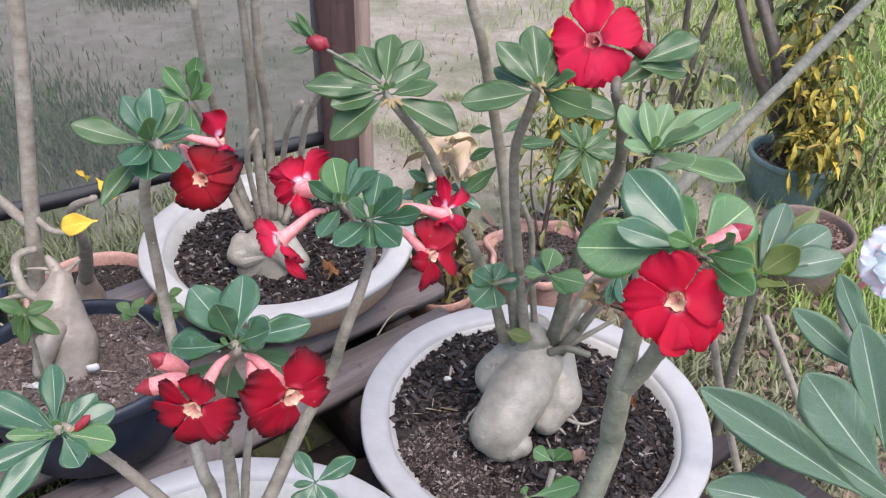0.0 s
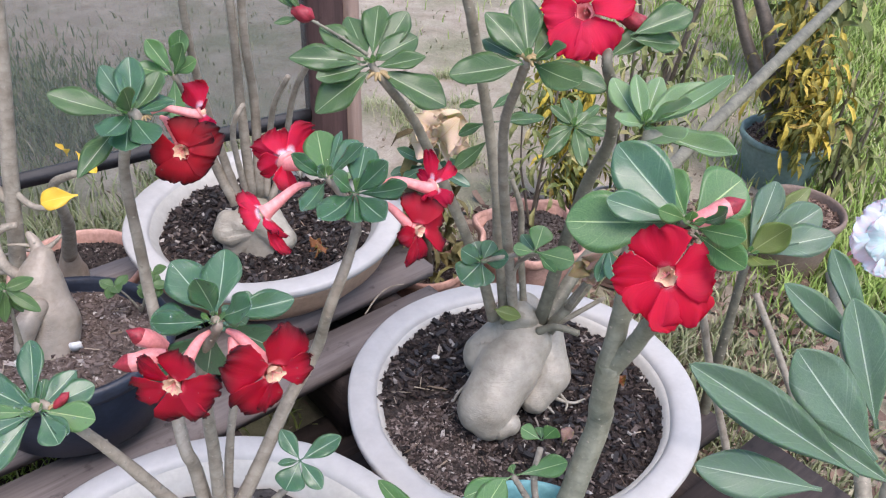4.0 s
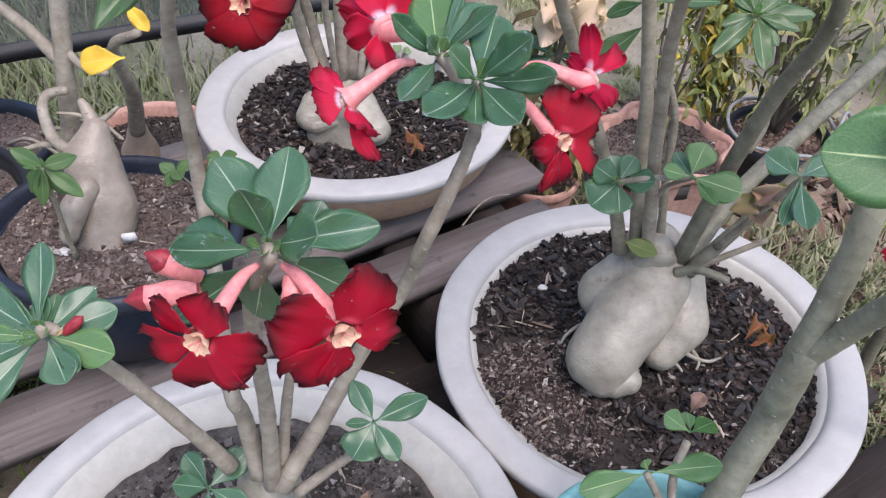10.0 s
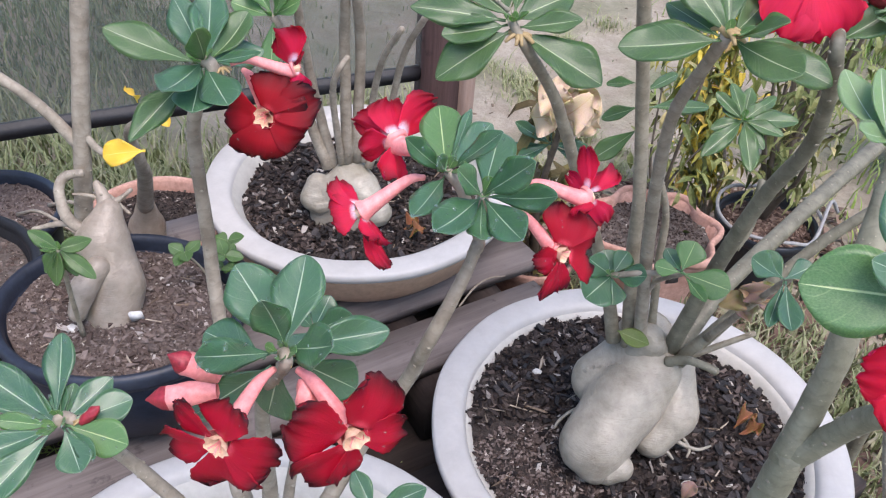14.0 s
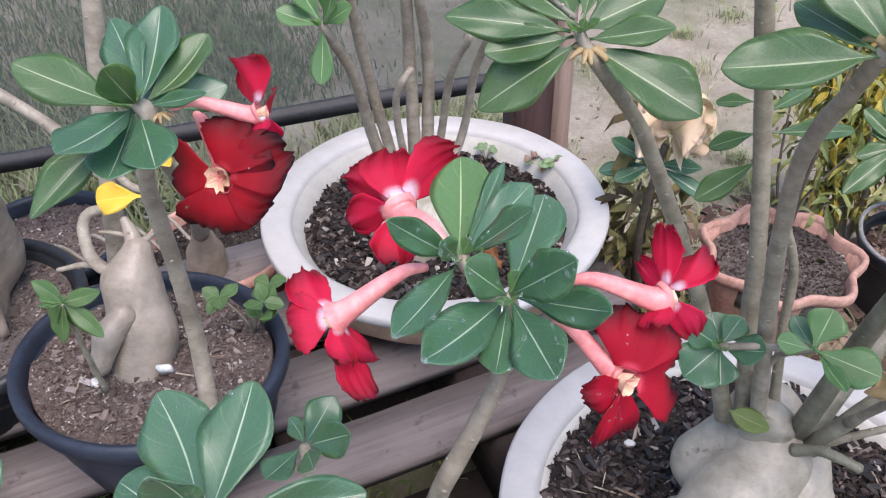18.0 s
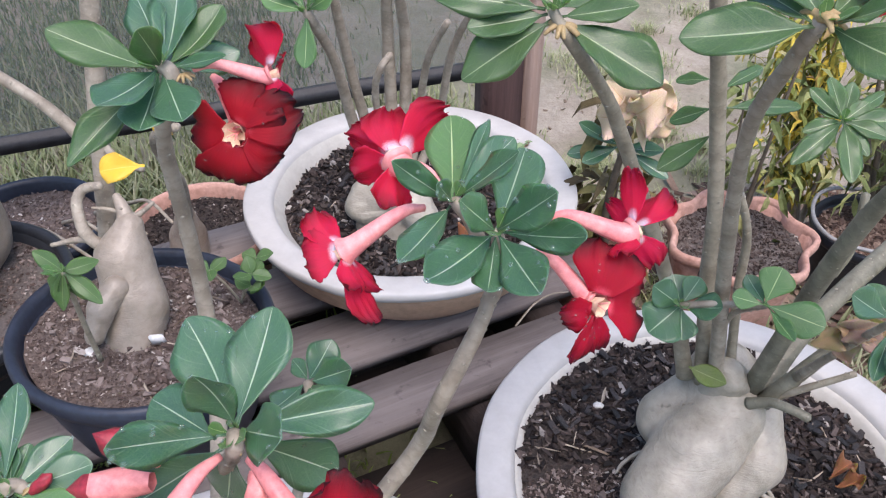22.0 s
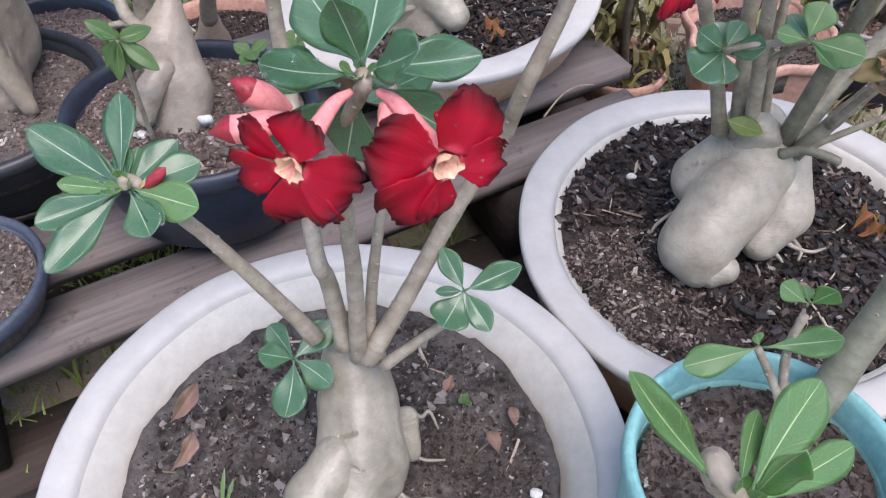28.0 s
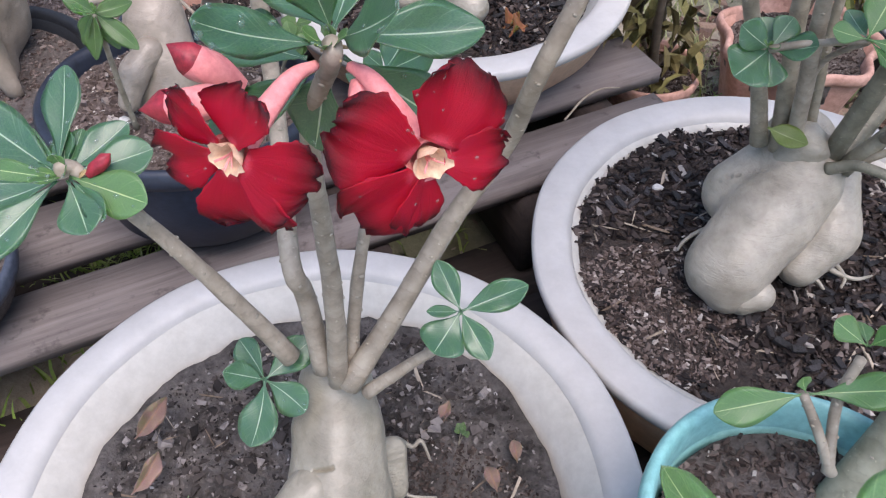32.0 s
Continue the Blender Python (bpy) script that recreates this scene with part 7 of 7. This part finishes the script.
# ---- shrubs behind ----
def shrub(name, at, stems, leaves, seed, label, mat, leaf=(0.03, 0.01), droop=0.3, trunk=BARK_DARK):
    """Thin trunks and a loose crown of many small pointed leaves with gaps."""
    plant = thing(name, at, label, "plant")
    rnd = random.Random(seed)
    ends = []
    for k, (dx, dy, dz, r) in enumerate(stems):
        a, b = Vector(at), Vector(at) + Vector((dx, dy, dz))
        midp = a.lerp(b, 0.55) + Vector((rnd.uniform(-0.02, 0.02), rnd.uniform(-0.02, 0.02), 0))
        part("trunk" if k == 0 else "limb", tube([a, a.lerp(midp, 0.5), midp, b], r, r * 0.4, 8, 4, 0.15), trunk, plant)
        ends += [a.lerp(b, t) for t in (0.35, 0.5, 0.65, 0.8, 0.9, 1.0) if r < 0.02 or len(stems) < 6]
    verts, faces = [], []
    for _ in range(leaves):
        p = rnd.choice(ends) + Vector((rnd.gauss(0, 0.025), rnd.gauss(0, 0.025), rnd.gauss(0, 0.025)))
        a = rnd.uniform(0, 6.28)
        way = Vector((math.cos(a), math.sin(a), rnd.uniform(-1.2, 0.7) * (1 if rnd.random() > droop else 2) - droop)).normalized()
        side = way.cross(Vector((rnd.uniform(-0.5, 0.5), rnd.uniform(-0.5, 0.5), 1))).normalized()
        up = side.cross(way)
        L, W, k = leaf[0] * rnd.uniform(0.6, 1.3), leaf[1] * rnd.uniform(0.7, 1.3), len(verts)
        for t, w, h in ((0.0, 0.12, 0), (0.3, 0.85, 0.12), (0.65, 0.8, 0.12), (1.0, 0.05, -0.1)):
            c = p + way * L * t + up * L * h
            verts += [c - side * W * w * 0.5 + up * W * 0.18 * w, c, c + side * W * w * 0.5 + up * W * 0.18 * w]
        for i in range(3):
            q = k + 3 * i
            faces += [(q, q + 1, q + 4, q + 3), (q + 1, q + 2, q + 5, q + 4)]
    me = bpy.data.meshes.new("crown")
    me.from_pydata(verts, [], faces)
    me.materials.append(mat)
    under(new("crown", me), plant)
    return plant


CROTON_LIMBS = [(-0.162, 0.177, 0.351, 0.022), (-0.111, 0.198, 0.347, 0.028), (-0.013, 0.065, 0.292, 0.009), (0.016, -0.000, 0.231, 0.008), (-0.036, -0.027, 0.191, 0.008), (0.019, -0.084, 0.142, 0.007), (-0.021, -0.136, 0.102, 0.006)]
shrub("croton", (0.665, 0.93, 0.07), CROTON_LIMBS, 700, 1, "drying shrub with drooping yellow and green leaves", CROTON, (0.045, 0.012), 0.9)
shrub("shrub", (0.76, 0.86, GZ), [(0.03, -0.02, 0.2, 0.005), (0.06, 0.03, 0.24, 0.005), (-0.03, -0.04, 0.16, 0.005), (0.0, 0.04, 0.28, 0.006)], 130, 7, "low drooping plant with narrow olive leaves beside the tub", FOLIAGE, (0.05, 0.011), 0.8)
shrub("croton", (0.184, 0.682, GZ), [(-0.053, 0.067, 0.324, 0.006), (-0.079, 0.082, 0.350, 0.006), (-0.025, 0.110, 0.335, 0.006), (-0.033, 0.029, 0.272, 0.005), (-0.077, 0.054, 0.283, 0.005), (-0.077, 0.126, 0.401, 0.006)], 800, 8, "croton with hanging narrow yellow-green leaves on pale canes", CROTON_LIME, (0.042, 0.0095), 0.95, BARK)
shrub("croton", (0.36, 0.95, GZ), [(0.0, 0, 0.6, 0.012), (0.12, 0.05, 0.6, 0.01), (-0.08, 0.0, 0.45, 0.008), (0.05, -0.06, 0.35, 0.008)], 150, 2, "leggy shrub with sparse dull green leaves", FOLIAGE, (0.045, 0.011), 0.7)
shrub("shrub", (0.25, 0.6, 0.07), [(0.05, 0.05, 0.3, 0.007), (-0.05, 0.02, 0.25, 0.006), (0.02, -0.05, 0.2, 0.006), (0.1, 0.02, 0.2, 0.005), (-0.02, 0.08, 0.34, 0.006)], 230, 3, "small leafy shrub in the dark pot", FOLIAGE, (0.042, 0.0095), 0.6)
shrub("shrub", (0.06, 0.52, 0.085), [(-0.03, 0.03, 0.24, 0.003), (0.03, 0.03, 0.3, 0.004), (0.06, 0.02, 0.16, 0.003)], 90, 4, "sparse twiggy plant in the scalloped pot", FOLIAGE, (0.036, 0.01), 0.5)
shrub("shrub", (-0.122, 0.41, 0.066), [(0.0, 0.0, 0.26, 0.006), (-0.03, -0.02, 0.1, 0.004), (0.03, -0.02, 0.1, 0.004), (-0.01, 0.02, 0.16, 0.004)], 130, 5, "brown and green plant dying back in a small terracotta pot", DYING, (0.05, 0.015), 0.7)
shrub("shrub", (0.85, 1.5, GZ), [(0.0, 0.0, 0.7, 0.03), (0.25, 0.1, 0.6, 0.02), (-0.2, 0.1, 0.7, 0.02), (0.1, -0.1, 0.4, 0.02)], 420, 6, "dense green bush at the back of the yard", FOLIAGE, (0.08, 0.03), 0.4)
dry = thing("dried_flower", (-0.11, 0.36, 0.06), "large dried papery flower head on a brown stalk", "plant")
part("stalk", tube([(-0.115, 0.4, 0.06), (-0.125, 0.37, 0.2), (-0.112, 0.35, 0.33)], 0.006, 0.004, 8, 4, 0.2), BARK_DARK, dry)
rnd = random.Random(9)
for k in range(11):
    a, e = rnd.uniform(0, 6.28), rnd.uniform(-0.9, 0.8)
    d = Vector((math.cos(a) * math.cos(e), math.sin(a) * math.cos(e) * 0.7, math.sin(e) * 1.3))
    o = Vector((-0.108, 0.345, 0.355))
    lf = place_leaf(o - d * 0.004, o + d * 0.045, 0.036, (0, -1, 0.3), dry, LEAVES_DRY, rnd)
    lf.name = "petal"
for d in ((-0.05, -0.01, 0.03), (-0.04, -0.03, -0.01), (0.05, 0.0, 0.0), (-0.01, 0.02, 0.06), (0.06, -0.01, -0.03), (-0.06, 0.0, -0.02)):
    place_leaf((-0.12, 0.36, 0.3), Vector((-0.12, 0.36, 0.3)) + Vector(d), 0.016, (0, -0.6, 1), dry, LEAVES, rnd)

twig = thing("dry_twig", (-0.18, 0.24, 0.142), "thin bent dry twig lying on the timber slats", "twig")
part("stalk", tube([(-0.207, 0.199, 0.1415), (-0.191, 0.231, 0.15), (-0.174, 0.253, 0.15), (-0.155, 0.272, 0.1415)], 0.0014, 0.0008, 7, 5, 0.2), BARK, twig)

# ---- fallen things on the soil ----
def fallen(base, tip, width, kinds, label, seed, face=(0, -0.2, 1)):
    ob = place_leaf(base, tip, width, face, front, kinds, random.Random(seed))
    ob.parent = None
    ob.matrix_parent_inverse = Matrix()
    ob.name = "fallen_leaf"
    return tagged(ob, label, "leaf")


fallen((-0.448, -0.29, 0.184), (-0.436, -0.258, 0.196), 0.012, LEAVES_BROWN, "curled brown leaf on the soil", 1, (0.5, -0.3, 0.8))
fallen((-0.431, -0.328, 0.181), (-0.424, -0.297, 0.19), 0.0105, LEAVES_BROWN, "curled brown leaf on the soil by the wall", 2, (0.6, -0.2, 0.8))
fallen((-0.187, -0.265, 0.182), (-0.198, -0.251, 0.188), 0.009, LEAVES_BROWN, "small brown leaf on the soil", 3)
fallen((-0.178, -0.24, 0.182), (-0.184, -0.226, 0.188), 0.0075, LEAVES_BROWN, "small brown leaf beside the bowl wall", 4)
fallen((-0.24, -0.225, 0.181), (-0.236, -0.206, 0.188), 0.0075, LEAVES_BROWN, "small brown leaf behind the trunk", 5)
fallen((0.1, 0.02, 0.193), (0.12, 0.038, 0.2), 0.014, LEAVES_RUST, "rusty orange fallen leaf on the mulch", 6)
fallen((0.104, 0.012, 0.195), (0.128, 0.024, 0.203), 0.012, LEAVES_RUST, "crumpled rust-coloured leaf on the mulch", 7)
fallen((0.04, -0.078, 0.19), (0.052, -0.062, 0.2), 0.012, LEAVES_BROWN, "curled yellow-brown leaf on the soil", 8)
fallen((-0.29, 0.25, 0.212), (-0.278, 0.272, 0.221), 0.014, LEAVES_RUST, "orange-brown fallen leaf in the back bowl", 9)
fallen((-0.28, 0.235, 0.211), (-0.262, 0.248, 0.219), 0.012, LEAVES_RUST, "rusty fallen leaf beside the trunk", 10)


def pebble(at, size, seed, label, mat=STONE):
    bm = bmesh.new()
    bmesh.ops.create_icosphere(bm, subdivisions=3, radius=1)
    for v in bm.verts:
        v.co = Vector((v.co.x, v.co.y * 0.75, v.co.z * 0.6)) * size * (1 + 0.25 * noise.noise(v.co * 1.4 + Vector((seed, 0, 0))))
    ob = mesh_object("pebble", bm, mat)
    ob.location = at
    return tagged(ob, label, "stone")


pebble((-0.155, -0.292, 0.182), 0.005, 1, "white pebble by the bowl wall")
pebble((-0.5599, -0.0537, 0.268), 0.007, 2, "white shell-like pebble on the tan soil")
pebble((-0.475, -0.06, 0.266), 0.006, 3, "flat grey pebble on the tan soil", SOIL_TAN)
pebble((-0.105, 0.06, 0.19), 0.005, 4, "small pale pebble in the mulch")
tag = mesh_object("plant_tag", box(0.013, 0.004, 0.016, 0.001), PAPER)
tag.matrix_world = Matrix.Translation((-0.5062, -0.0281, 0.272)) @ pose(0, 0, 0, 20, 0, 20)
tagged(tag, "small white chip stuck in the soil", "tag")


# ---- rain drops ----
def drops(obs, per, seed, size, label):
    """Clear beads of water on the upper sides of leaves or petals."""
    rnd = random.Random(seed)
    bm = bmesh.new()
    for ob in obs:
        me, m = ob.data, ob.matrix_basis
        for _ in range(rnd.randint(0, per)):
            face = me.polygons[rnd.randrange(int(len(me.polygons) * 0.08), int(len(me.polygons) * 0.42))]
            p = m @ face.center
            n = (m.to_3x3().inverted().transposed() @ face.normal).normalized()
            r = size * rnd.uniform(0.4, 1.2)
            turn = n.to_track_quat("Z", "Y").to_matrix().to_4x4()
            turn.translation = p
            bmesh.ops.create_icosphere(bm, subdivisions=2, radius=1, matrix=turn @ Matrix.Diagonal((r * rnd.uniform(0.8, 1.4), r, r * 0.55, 1)))
    return tagged(mesh_object("water_drops", bm, WATER), label, "water drops", kind="stuff")


WATER, _, wb = material("water", 0.02)
wb.inputs["Base Color"].default_value, wb.inputs["Alpha"].default_value = (0.3, 0.4, 0.36, 1), 0.22
wet = [o for b in (f_mid, f_right, f_left, f_thin) for o in b.children if o.name.startswith("leaf")]
drops(wet, 7, 1, 0.0012, "clear rain drops beaded on the leaves")
drops([o for f in front.children if f.name.startswith("flower") for o in f.children if o.name.startswith("petal")], 6, 2, 0.0006, "tiny rain drops on the red petals")
